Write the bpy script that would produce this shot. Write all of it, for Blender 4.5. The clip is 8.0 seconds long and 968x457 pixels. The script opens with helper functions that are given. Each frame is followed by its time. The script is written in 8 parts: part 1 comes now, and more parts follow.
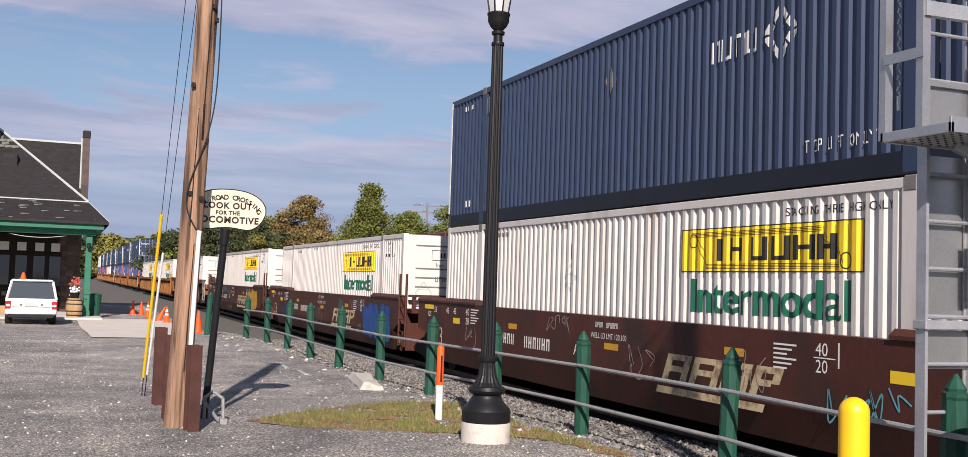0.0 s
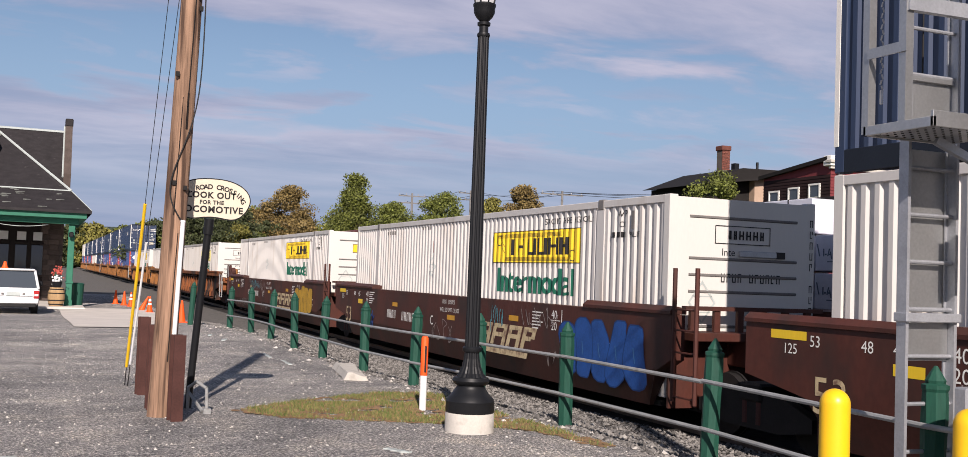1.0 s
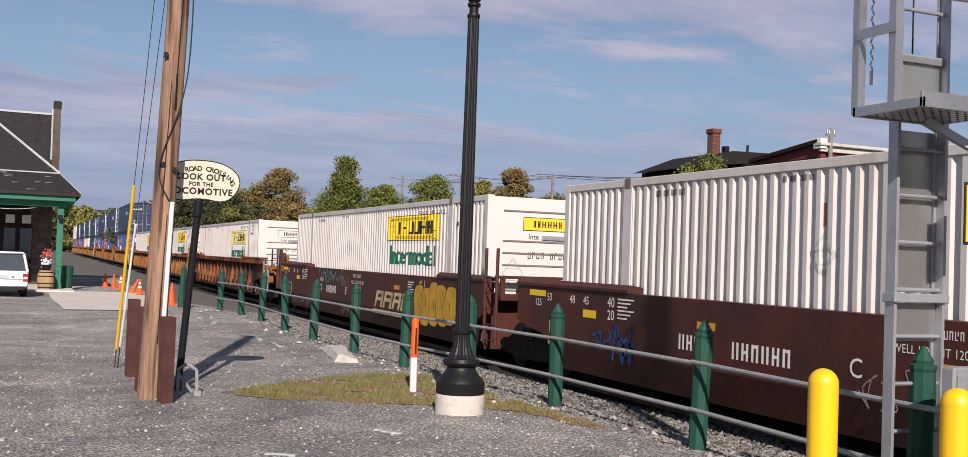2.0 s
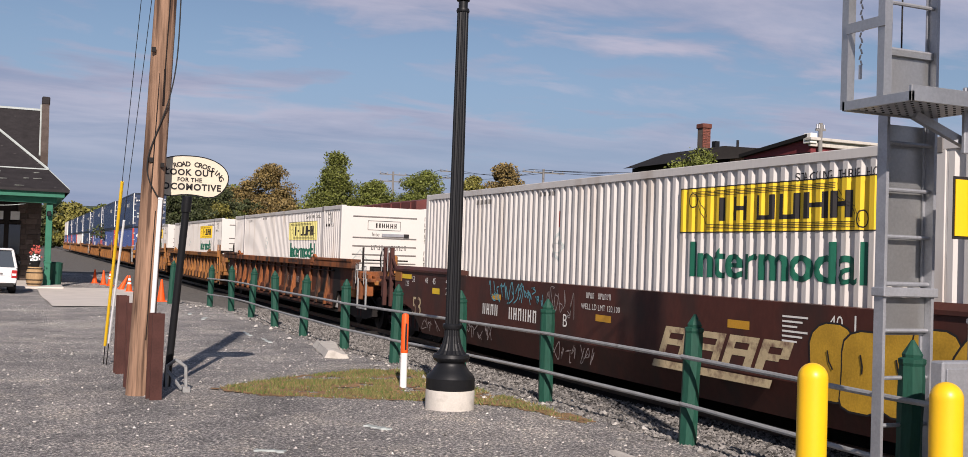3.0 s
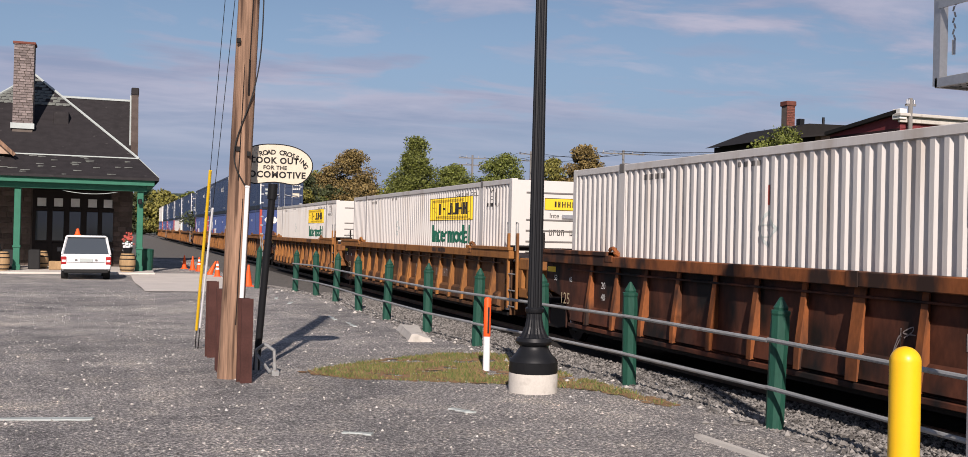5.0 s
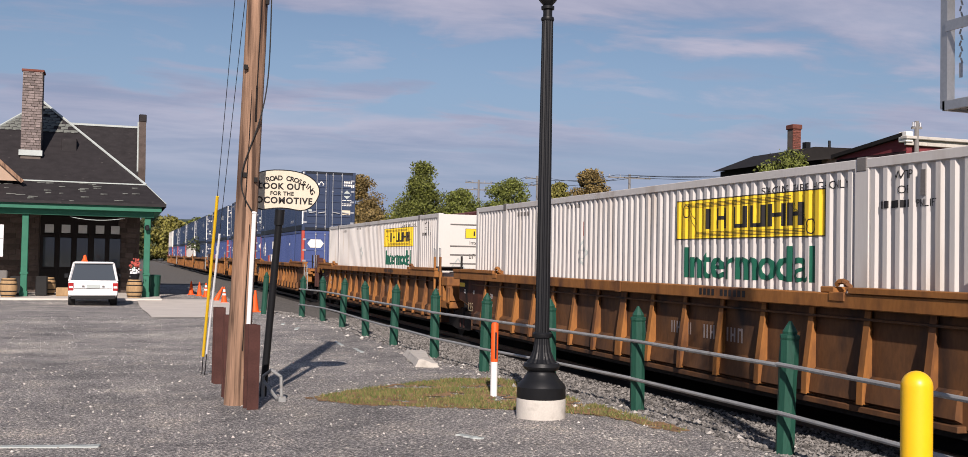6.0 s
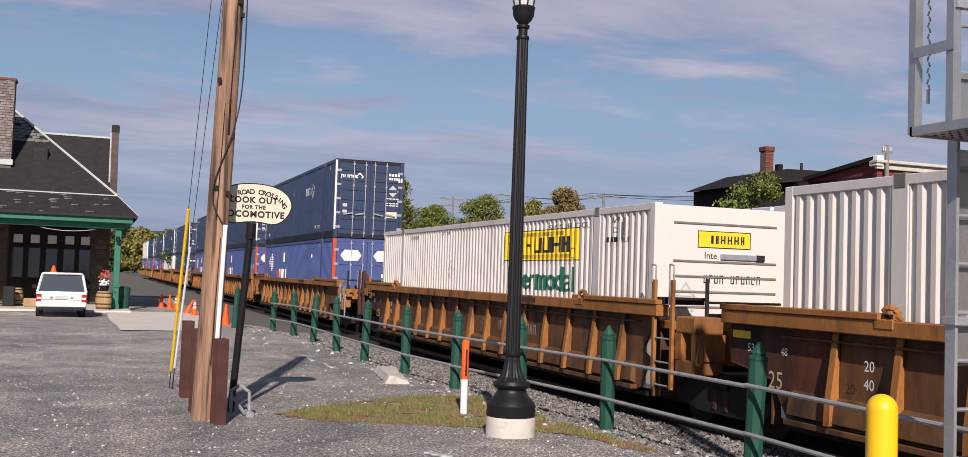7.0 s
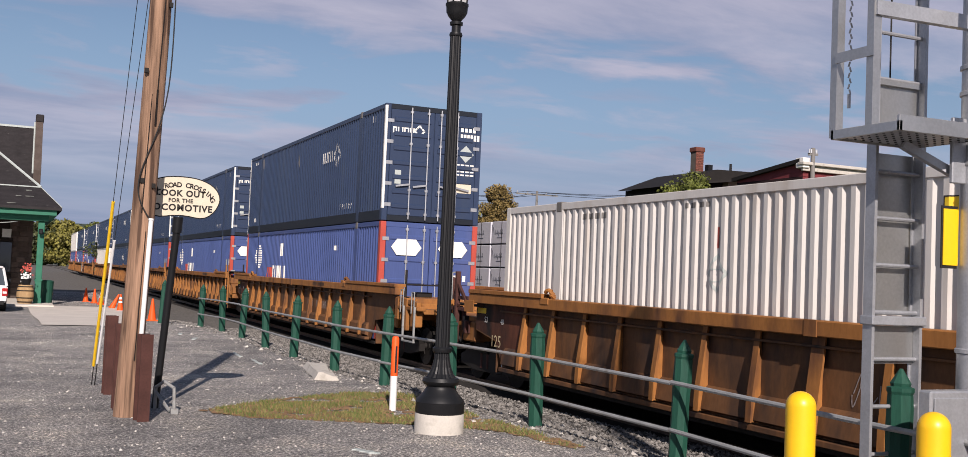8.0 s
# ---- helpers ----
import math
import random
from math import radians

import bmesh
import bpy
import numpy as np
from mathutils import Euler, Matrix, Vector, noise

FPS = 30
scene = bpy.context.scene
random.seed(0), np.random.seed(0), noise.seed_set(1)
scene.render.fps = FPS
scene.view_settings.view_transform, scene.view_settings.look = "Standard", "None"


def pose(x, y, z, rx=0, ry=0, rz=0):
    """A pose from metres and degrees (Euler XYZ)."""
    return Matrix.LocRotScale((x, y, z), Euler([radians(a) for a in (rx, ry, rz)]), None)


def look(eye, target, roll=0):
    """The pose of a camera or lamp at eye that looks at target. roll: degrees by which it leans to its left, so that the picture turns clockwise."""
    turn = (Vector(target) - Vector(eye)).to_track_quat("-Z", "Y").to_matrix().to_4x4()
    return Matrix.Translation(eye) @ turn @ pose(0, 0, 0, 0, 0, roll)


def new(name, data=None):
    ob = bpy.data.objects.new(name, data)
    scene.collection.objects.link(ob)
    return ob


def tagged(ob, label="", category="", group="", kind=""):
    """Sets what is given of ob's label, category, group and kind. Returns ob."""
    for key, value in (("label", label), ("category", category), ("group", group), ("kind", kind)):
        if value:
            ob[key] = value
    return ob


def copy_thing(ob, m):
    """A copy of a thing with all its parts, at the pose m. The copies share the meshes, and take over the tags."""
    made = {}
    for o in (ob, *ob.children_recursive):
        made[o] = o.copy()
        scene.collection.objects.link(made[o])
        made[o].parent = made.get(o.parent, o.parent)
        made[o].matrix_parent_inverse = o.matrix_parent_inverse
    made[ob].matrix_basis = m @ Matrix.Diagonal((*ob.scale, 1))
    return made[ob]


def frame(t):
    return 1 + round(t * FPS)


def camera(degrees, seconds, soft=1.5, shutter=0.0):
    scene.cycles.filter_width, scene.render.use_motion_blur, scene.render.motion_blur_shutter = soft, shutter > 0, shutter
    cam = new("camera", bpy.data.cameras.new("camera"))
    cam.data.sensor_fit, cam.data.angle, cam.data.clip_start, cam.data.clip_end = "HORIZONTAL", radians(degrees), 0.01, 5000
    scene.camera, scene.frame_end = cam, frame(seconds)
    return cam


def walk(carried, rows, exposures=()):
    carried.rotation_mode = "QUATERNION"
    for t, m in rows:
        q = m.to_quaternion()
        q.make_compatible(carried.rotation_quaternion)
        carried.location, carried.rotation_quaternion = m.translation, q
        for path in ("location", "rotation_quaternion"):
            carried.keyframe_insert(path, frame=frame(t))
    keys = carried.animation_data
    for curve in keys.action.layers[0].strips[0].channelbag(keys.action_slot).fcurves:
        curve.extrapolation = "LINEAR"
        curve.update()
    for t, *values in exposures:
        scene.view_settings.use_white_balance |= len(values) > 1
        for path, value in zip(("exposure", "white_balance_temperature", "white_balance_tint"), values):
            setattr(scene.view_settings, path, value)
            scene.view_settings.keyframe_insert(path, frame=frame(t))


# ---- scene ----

# ---- camera: a hand-held phone that pans a little, standing still ----
cam = camera(49.81, 8.0, soft=0.75)
PATH = [  # seconds, x, y, z, yaw, pitch, lean
    (0.0, -0.000, -0.000, 1.650, -21.830, 3.100, 1.850),
    (0.5, -0.006, -0.004, 1.648, -22.390, 2.931, 2.113),
    (1.0, -0.005, -0.010, 1.651, -22.689, 2.626, 2.091),
    (1.5, -0.006, -0.013, 1.636, -22.928, 1.926, 2.110),
    (3.0, 0.021, 0.011, 1.636, -23.749, 1.478, 1.918),
    (3.5, 0.014, 0.009, 1.635, -23.777, 0.573, 2.005),
    (4.0, 0.001, -0.005, 1.633, -22.298, -0.309, 1.854),
    (4.5, -0.003, -0.006, 1.642, -20.282, -0.132, 1.533),
    (6.0, -0.004, 0.013, 1.653, -19.019, 1.744, 1.102),
    (6.5, 0.017, 0.017, 1.655, -19.295, 2.311, 1.456),
    (7.0, 0.016, 0.009, 1.661, -20.414, 2.692, 1.931),
    (7.5, 0.024, 0.006, 1.663, -21.996, 2.699, 2.275),
    (8.0, 0.044, -0.000, 1.663, -24.065, 2.649, 2.396),
]


def aim(x, y, z, yaw, pitch, lean):
    a, b = radians(yaw), radians(pitch)
    way = Vector((-math.sin(a) * math.cos(b), math.cos(a) * math.cos(b), math.sin(b)))
    return look((x, y, z), Vector((x, y, z)) + way * 10, lean)


walk(cam, [(row[0], aim(*row[1:])) for row in PATH], [(0.0, 0.46, 6500, 17), (0.8, 0.40, 6500, 17), (1.6, 0.30, 6500, 17), (3.0, 0.24, 6500, 17), (8.0, 0.22, 6500, 17)])

# ---- light: a morning sun behind the camera, thin high cloud ----
SUN_WAY = Vector((0.29, 0.957, -math.tan(radians(31)))).normalized()
sun_data = bpy.data.lights.new("sun", "SUN")
sun_data.energy, sun_data.angle, sun_data.color = 5.0, radians(0.6), (1.0, 0.92, 0.82)
sun = new("sun", sun_data)
sun.matrix_world = look((0, 0, 60), Vector((0, 0, 60)) + SUN_WAY)

world = bpy.data.worlds.new("sky")
scene.world = world
world.use_nodes = True
wn, wl = world.node_tree.nodes, world.node_tree.links
wn.clear()


def wnode(kind, **kw):
    n = wn.new(kind)
    for key, value in kw.items():
        n.inputs[key].default_value = value
    return n


def wmath(op, a, b=0.0, clamp=False):
    n = wn.new("ShaderNodeMath")
    n.operation, n.use_clamp = op, clamp
    for k, v in ((0, a), (1, b)):
        if isinstance(v, (int, float)):
            n.inputs[k].default_value = v
        else:
            wl.new(v, n.inputs[k])
    return n.outputs[0]


sky = wn.new("ShaderNodeTexSky")
sky.sky_type, sky.sun_disc = "NISHITA", False
sky.sun_elevation, sky.sun_rotation = radians(31), math.atan2(-0.29, -0.957)
sky.air_density, sky.dust_density, sky.ozone_density = 1.0, 0.3, 2.0
# cloud sheet: the direction met with a flat layer overhead
coord = wn.new("ShaderNodeTexCoord")
sep = wn.new("ShaderNodeSeparateXYZ")
wl.new(coord.outputs["Generated"], sep.inputs[0])
up = wmath("ADD", wmath("MAXIMUM", sep.outputs[2], 0.0), 0.10)
flat = wn.new("ShaderNodeCombineXYZ")
wl.new(wmath("DIVIDE", sep.outputs[0], up), flat.inputs[0])
wl.new(wmath("DIVIDE", sep.outputs[1], up), flat.inputs[1])


def cloud(scale, detail, rough, stretch, turn, lo, hi, shift=0.0):
    mp = wn.new("ShaderNodeMapping")
    mp.inputs["Rotation"].default_value = (0, 0, radians(turn))
    mp.inputs["Scale"].default_value = (1, stretch, 1)
    mp.inputs["Location"].default_value = (shift, shift * 0.7, 0)
    wl.new(flat.outputs[0], mp.inputs["Vector"])
    tex = wnode("ShaderNodeTexNoise", Scale=scale, Detail=detail, Roughness=rough, Distortion=0.35)
    wl.new(mp.outputs[0], tex.inputs["Vector"])
    ramp = wn.new("ShaderNodeMapRange")
    ramp.interpolation_type = "SMOOTHSTEP"
    ramp.inputs["From Min"].default_value, ramp.inputs["From Max"].default_value = lo, hi
    wl.new(tex.outputs["Fac"], ramp.inputs["Value"])
    return ramp.outputs["Result"]


big = cloud(0.40, 5, 0.50, 1.35, 14, 0.36, 0.60, 1.3)
fine = cloud(0.75, 9, 0.62, 2.2, 20, 0.34, 0.66, 7.7)
puff = cloud(1.7, 6, 0.55, 1.5, 8, 0.30, 0.68, 3.1)
# a thinner belt between the high sheet and the low bank
belt = wn.new("ShaderNodeMapRange")
belt.interpolation_type = "SMOOTHSTEP"
for key, value in (("From Min", 0.0), ("From Max", 0.062), ("To Min", -0.60), ("To Max", 0.44)):
    belt.inputs[key].default_value = value
wl.new(wmath("ABSOLUTE", wmath("ADD", wmath("SUBTRACT", sep.outputs[2], 0.196), wmath("ADD", wmath("MULTIPLY", sep.outputs[0], 0.06), wmath("MULTIPLY", wmath("SUBTRACT", puff, 0.5), 0.075)))), belt.inputs["Value"])
high = wn.new("ShaderNodeMapRange")
high.interpolation_type = "SMOOTHSTEP"
for key, value in (("From Min", 0.19), ("From Max", 0.27), ("To Min", 0.0), ("To Max", 0.48)):
    high.inputs[key].default_value = value
wl.new(sep.outputs[2], high.inputs["Value"])
cover = wmath("ADD", wmath("ADD", wmath("MULTIPLY", big, 0.55), wmath("MULTIPLY", fine, 0.32)), wmath("ADD", belt.outputs["Result"], high.outputs["Result"]), clamp=True)
# the sheet thins out overhead into clear sky
clear = wn.new("ShaderNodeMapRange")
clear.interpolation_type = "SMOOTHSTEP"
for key, value in (("From Min", 0.28), ("From Max", 0.52), ("To Min", 0.92), ("To Max", 0.05)):
    clear.inputs[key].default_value = value
wl.new(sep.outputs[2], clear.inputs["Value"])
tone = wn.new("ShaderNodeMix")
tone.data_type = "RGBA"
tone.inputs["A"].default_value, tone.inputs["B"].default_value = (3.5, 4.1, 5.9, 1), (6.9, 6.9, 8.2, 1)
wl.new(wmath("ADD", wmath("MULTIPLY", fine, 0.6), wmath("MULTIPLY", puff, 0.4)), tone.inputs["Factor"])
# clear sky between: paler towards the horizon, behind thin haze
haze = wn.new("ShaderNodeMapRange")
haze.interpolation_type = "SMOOTHSTEP"
for key, value in (("From Min", 0.0), ("From Max", 0.22), ("To Min", 0.9), ("To Max", 0.0)):
    haze.inputs[key].default_value = value
wl.new(sep.outputs[2], haze.inputs["Value"])
hazed = wn.new("ShaderNodeMix")
hazed.data_type = "RGBA"
hazed.inputs["B"].default_value = (2.4, 3.5, 6.1, 1)
wl.new(haze.outputs["Result"], hazed.inputs["Factor"])
wl.new(sky.outputs[0], hazed.inputs["A"])
mixc = wn.new("ShaderNodeMix")
mixc.data_type = "RGBA"
low = wn.new("ShaderNodeMapRange")
low.interpolation_type = "SMOOTHSTEP"
for key, value in (("From Min", 0.05), ("From Max", 0.16), ("To Min", 0.30), ("To Max", 1.0)):
    low.inputs[key].default_value = value
wl.new(sep.outputs[2], low.inputs["Value"])
wl.new(wmath("MULTIPLY", wmath("MULTIPLY", cover, low.outputs["Result"]), clear.outputs["Result"]), mixc.inputs["Factor"])
wl.new(hazed.outputs["Result"], mixc.inputs["A"])
wl.new(tone.outputs["Result"], mixc.inputs["B"])
back = wnode("ShaderNodeBackground", Strength=0.064)
wl.new(mixc.outputs["Result"], back.inputs["Color"])
wl.new(back.outputs[0], wn.new("ShaderNodeOutputWorld").inputs[0])

# ---- materials ----
def mat(name, base, rough=0.7, metal=0.0, vary=0.25, scale=3.0, grain=40.0, bump=0.15, stretch=(1, 1, 1), dirt=None, dirt_lo=0.55, dirt_hi=0.75, per_piece=0.0, coat=0.0, spec=0.5):
    """A surface with broad blotches, fine grain and relief, and dirt or rust in patches."""
    m = bpy.data.materials.new(name)
    m.use_nodes = True
    nt, N, L = m.node_tree, m.node_tree.nodes, m.node_tree.links
    p = N["Principled BSDF"]
    p.inputs["Roughness"].default_value, p.inputs["Metallic"].default_value = rough, metal
    p.inputs["Coat Weight"].default_value = coat
    p.inputs["Specular IOR Level"].default_value = spec if rough < 0.44 else spec * 0.5
    tc, mp = N.new("ShaderNodeTexCoord"), N.new("ShaderNodeMapping")
    mp.inputs["Scale"].default_value = stretch
    L.new(tc.outputs["Object"], mp.inputs["Vector"])

    def noise_at(s, detail):
        n = N.new("ShaderNodeTexNoise")
        n.inputs["Scale"].default_value, n.inputs["Detail"].default_value = s, detail
        L.new(mp.outputs[0], n.inputs["Vector"])
        return n.outputs["Fac"]

    broad, tiny = noise_at(scale, 5), noise_at(grain, 4)
    mul = N.new("ShaderNodeMath")
    mul.operation = "MULTIPLY_ADD"
    mul.inputs[1].default_value, mul.inputs[2].default_value = 0.6, 0.0
    L.new(broad, mul.inputs[0])
    add = N.new("ShaderNodeMath")
    add.operation = "MULTIPLY_ADD"
    add.inputs[1].default_value = 0.4
    L.new(tiny, add.inputs[0])
    L.new(mul.outputs[0], add.inputs[2])
    mix = N.new("ShaderNodeMix")
    mix.data_type = "RGBA"
    mr = N.new("ShaderNodeMapRange")
    mr.inputs["From Min"].default_value, mr.inputs["From Max"].default_value = 0.3, 0.7
    L.new(add.outputs[0], mr.inputs["Value"])
    L.new(mr.outputs[0], mix.inputs["Factor"])
    mix.inputs["A"].default_value = (*[c * (1 - vary) for c in base], 1)
    mix.inputs["B"].default_value = (*[min(1, c * (1 + vary)) for c in base], 1)
    colour = mix.outputs["Result"]
    if dirt:
        mr2 = N.new("ShaderNodeMapRange")
        mr2.inputs["From Min"].default_value, mr2.inputs["From Max"].default_value = dirt_lo, dirt_hi
        n2 = noise_at(scale * 1.7, 8)
        L.new(n2, mr2.inputs["Value"])
        mix2 = N.new("ShaderNodeMix")
        mix2.data_type = "RGBA"
        L.new(mr2.outputs[0], mix2.inputs["Factor"])
        L.new(colour, mix2.inputs["A"])
        mix2.inputs["B"].default_value = (*dirt, 1)
        colour = mix2.outputs["Result"]
    if per_piece:
        oi, hsv = N.new("ShaderNodeObjectInfo"), N.new("ShaderNodeHueSaturation")
        m3 = N.new("ShaderNodeMapRange")
        m3.inputs["To Min"].default_value, m3.inputs["To Max"].default_value = 1 - per_piece, 1 + per_piece
        L.new(oi.outputs["Random"], m3.inputs["Value"])
        L.new(m3.outputs[0], hsv.inputs["Value"])
        L.new(colour, hsv.inputs["Color"])
        colour = hsv.outputs["Color"]
    L.new(colour, p.inputs["Base Color"])
    if bump:
        b = N.new("ShaderNodeBump")
        b.inputs["Strength"].default_value, b.inputs["Distance"].default_value = bump, 0.02
        L.new(add.outputs[0], b.inputs["Height"])
        L.new(b.outputs[0], p.inputs["Normal"])
    return m


def glass(name, tint=(0.05, 0.06, 0.07)):
    m = bpy.data.materials.new(name)
    m.use_nodes = True
    p = m.node_tree.nodes["Principled BSDF"]
    p.inputs["Base Color"].default_value, p.inputs["Roughness"].default_value = (*tint, 1), 0.06
    p.inputs["Specular IOR Level"].default_value = 0.8
    return m


STREAK = (1, 1, 0.12)
M_JB = mat("white container paint", (0.585, 0.562, 0.528), 0.45, 0, 0.06, 1.2, 30, 0.03, STREAK, (0.40, 0.33, 0.26), 0.55, 0.82)
M_JBEND = mat("clean white end paint", (0.60, 0.58, 0.54), 0.45, 0, 0.04, 1.2, 30, 0.02, (1, 1, 0.3), (0.50, 0.40, 0.30), 0.66, 0.9)
M_GREYP = mat("dark grey seam", (0.16, 0.15, 0.14), 0.6)
M_YELF = mat("sun-faded yellow panel paint", (0.62, 0.56, 0.20), 0.5, 0, 0.10, 2, 40, 0.02, STREAK)
M_YEL = mat("yellow panel paint", (0.80, 0.54, 0.03), 0.45, 0, 0.08, 2, 40, 0.02, STREAK)
M_BLACK = mat("black lettering paint", (0.022, 0.020, 0.020), 0.5, 0, 0.15)
M_GREEN = mat("green lettering paint", (0.015, 0.12, 0.075), 0.5, 0, 0.12)
M_WHITE = mat("white lettering paint", (0.78, 0.76, 0.70), 0.5, 0, 0.1)
M_CREAM = mat("faded cream lettering", (0.55, 0.44, 0.26), 0.6, 0, 0.2, 4, 60, 0.05, (1, 1, 1), (0.16, 0.08, 0.06), 0.5, 0.7)
M_BROWN = mat("mineral brown car paint", (0.074, 0.0235, 0.0165), 0.55, 0, 0.28, 1.1, 25, 0.08, (1, 0.7, 0.4), (0.040, 0.022, 0.018), 0.46, 0.68)
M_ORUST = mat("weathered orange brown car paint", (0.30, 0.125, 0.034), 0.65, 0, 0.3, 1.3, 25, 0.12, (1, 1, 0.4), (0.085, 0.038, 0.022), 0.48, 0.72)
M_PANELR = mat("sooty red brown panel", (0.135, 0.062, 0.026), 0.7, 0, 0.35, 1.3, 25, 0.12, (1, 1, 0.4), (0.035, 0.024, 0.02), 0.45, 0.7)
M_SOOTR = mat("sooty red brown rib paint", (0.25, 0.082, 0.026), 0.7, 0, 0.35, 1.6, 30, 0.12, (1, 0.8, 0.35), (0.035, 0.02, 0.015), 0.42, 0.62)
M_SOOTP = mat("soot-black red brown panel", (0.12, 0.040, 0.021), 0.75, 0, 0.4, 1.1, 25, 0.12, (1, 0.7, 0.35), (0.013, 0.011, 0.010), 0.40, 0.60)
M_STEEL = mat("dark running gear steel", (0.018, 0.016, 0.015), 0.7, 0.2, 0.3)
M_NAVY = mat("navy container paint", (0.022, 0.038, 0.082), 0.42, 0, 0.12, 1.0, 30, 0.03, STREAK, (0.035, 0.05, 0.08), 0.58, 0.85)
M_NAVYD = mat("black navy rail paint", (0.012, 0.016, 0.024), 0.5, 0, 0.15)
M_BLUE = mat("blue container paint", (0.060, 0.090, 0.230), 0.45, 0, 0.14, 1.0, 30, 0.03, STREAK, (0.08, 0.10, 0.22), 0.58, 0.85)
M_RED = mat("faded red post paint", (0.42, 0.07, 0.05), 0.55, 0, 0.15)
M_GALV = mat("galvanised steel", (0.38, 0.39, 0.41), 0.42, 0.5, 0.2, 5, 60, 0.04)
M_ALU = mat("aluminium sheet", (0.44, 0.44, 0.43), 0.36, 0.8, 0.16, 3, 50, 0.03)
M_RAILP = mat("grey fence rail paint", (0.30, 0.305, 0.30), 0.5, 0.2, 0.2, 6, 60, 0.06, (1, 1, 1), (0.18, 0.16, 0.14), 0.6, 0.8)
M_POSTG = mat("dark green painted timber", (0.013, 0.066, 0.044), 0.6, 0, 0.3, 4, 60, 0.2, (1, 1, 0.2), (0.07, 0.12, 0.085), 0.62, 0.8)
M_IRON = mat("black cast iron paint", (0.010, 0.0105, 0.012), 0.45, 0, 0.15, 8, 60, 0.05)
M_CONC = mat("pale concrete", (0.50, 0.47, 0.42), 0.9, 0, 0.14, 4, 60, 0.3, (1, 1, 1), (0.30, 0.27, 0.23), 0.55, 0.8)
M_PAVE = mat("concrete paving", (0.58, 0.53, 0.47), 0.9, 0, 0.14, 1.2, 40, 0.15)
M_POLE = mat("weathered pole timber", (0.27, 0.165, 0.108), 0.85, 0, 0.6, 9, 60, 0.9, (1, 1, 0.05), (0.085, 0.050, 0.034), 0.52, 0.62)
M_POLEG = mat("bleached grey pole timber", (0.20, 0.19, 0.18), 0.9, 0, 0.2, 4, 40, 0.2, (1, 1, 0.1))
M_RUST = mat("rusted steel beam", (0.068, 0.028, 0.023), 0.8, 0, 0.3, 5, 60, 0.25)
M_BOLL = mat("yellow bollard sleeve", (0.86, 0.50, 0.008), 0.38, 0, 0.05, 3, 40, 0.02)
M_ORANGE = mat("orange plastic", (0.85, 0.10, 0.015), 0.5, 0, 0.12)
M_WPLAST = mat("white plastic", (0.75, 0.75, 0.74), 0.45, 0, 0.06)
M_GUY = mat("yellow guy guard plastic", (0.80, 0.50, 0.02), 0.45, 0, 0.08)
M_SIGN = mat("cream enamel sign", (0.62, 0.55, 0.43), 0.5, 0, 0.06, 8, 60, 0.02)
M_SLATE = mat("dark slate roof", (0.024, 0.021, 0.022), 0.75, 0, 0.35, 2.5, 22, 0.3, (1, 1, 2.5), (0.11, 0.10, 0.095), 0.68, 0.80)
M_SLATEL = mat("worn green slate", (0.17, 0.18, 0.16), 0.8, 0, 0.5, 3, 22, 0.3, (0.6, 1, 4), (0.06, 0.06, 0.06), 0.5, 0.6)
M_FLASH = mat("pale ridge flashing", (0.42, 0.46, 0.44), 0.6, 0.1, 0.15)
M_TRIMG = mat("green trim paint", (0.030, 0.15, 0.095), 0.6, 0, 0.15, 3, 50, 0.05)
M_STONE = mat("brown station stone", (0.10, 0.077, 0.066), 0.9, 0, 0.35, 2.5, 25, 0.4, per_piece=0.3)
M_MORTAR = mat("dark mortar", (0.12, 0.10, 0.085), 0.95)
# on porch soffit and doors this base colour also carries the deep shade
M_WOODD = mat("near-black wood", (0.014, 0.010, 0.009), 0.6, 0, 0.25)
M_BRICKC = mat("grey pink chimney brick", (0.20, 0.165, 0.155), 0.9, 0, 0.25, 4, 30, 0.3, per_piece=0.3)
M_BRICK = mat("red brick", (0.17, 0.062, 0.045), 0.9, 0, 0.25, 4, 30, 0.3, per_piece=0.2)
M_TAN = mat("tan stucco", (0.42, 0.30, 0.22), 0.9, 0, 0.12)
M_DARKW = mat("dark shingle wall", (0.014, 0.012, 0.011), 0.8, 0, 0.3)
M_MAROON = mat("red clapboard paint", (0.17, 0.034, 0.038), 0.7, 0, 0.12)
M_CARW = mat("white car paint", (0.80, 0.80, 0.79), 0.25, 0, 0.02, 3, 40, 0.0, coat=0.6)
M_RUBBER = mat("black rubber", (0.02, 0.02, 0.02), 0.8, 0, 0.15)
M_GLASSD = glass("dark glass")
M_LAMPGL = glass("frosted lamp glass", (0.55, 0.56, 0.56))
M_REDL = mat("red lens", (0.35, 0.02, 0.02), 0.25)
M_BARREL = mat("oak barrel staves", (0.36, 0.235, 0.12), 0.8, 0, 0.3, 4, 40, 0.25, (1, 1, 0.2))
M_LUMBER = mat("white lumber wrap", (0.62, 0.62, 0.68), 0.4, 0, 0.06, 2.5, 14, 0.5)
M_INK = mat("grey blue print", (0.13, 0.15, 0.19), 0.6)
M_REDCAR = mat("dark red freight car", (0.13, 0.04, 0.035), 0.7, 0, 0.25)
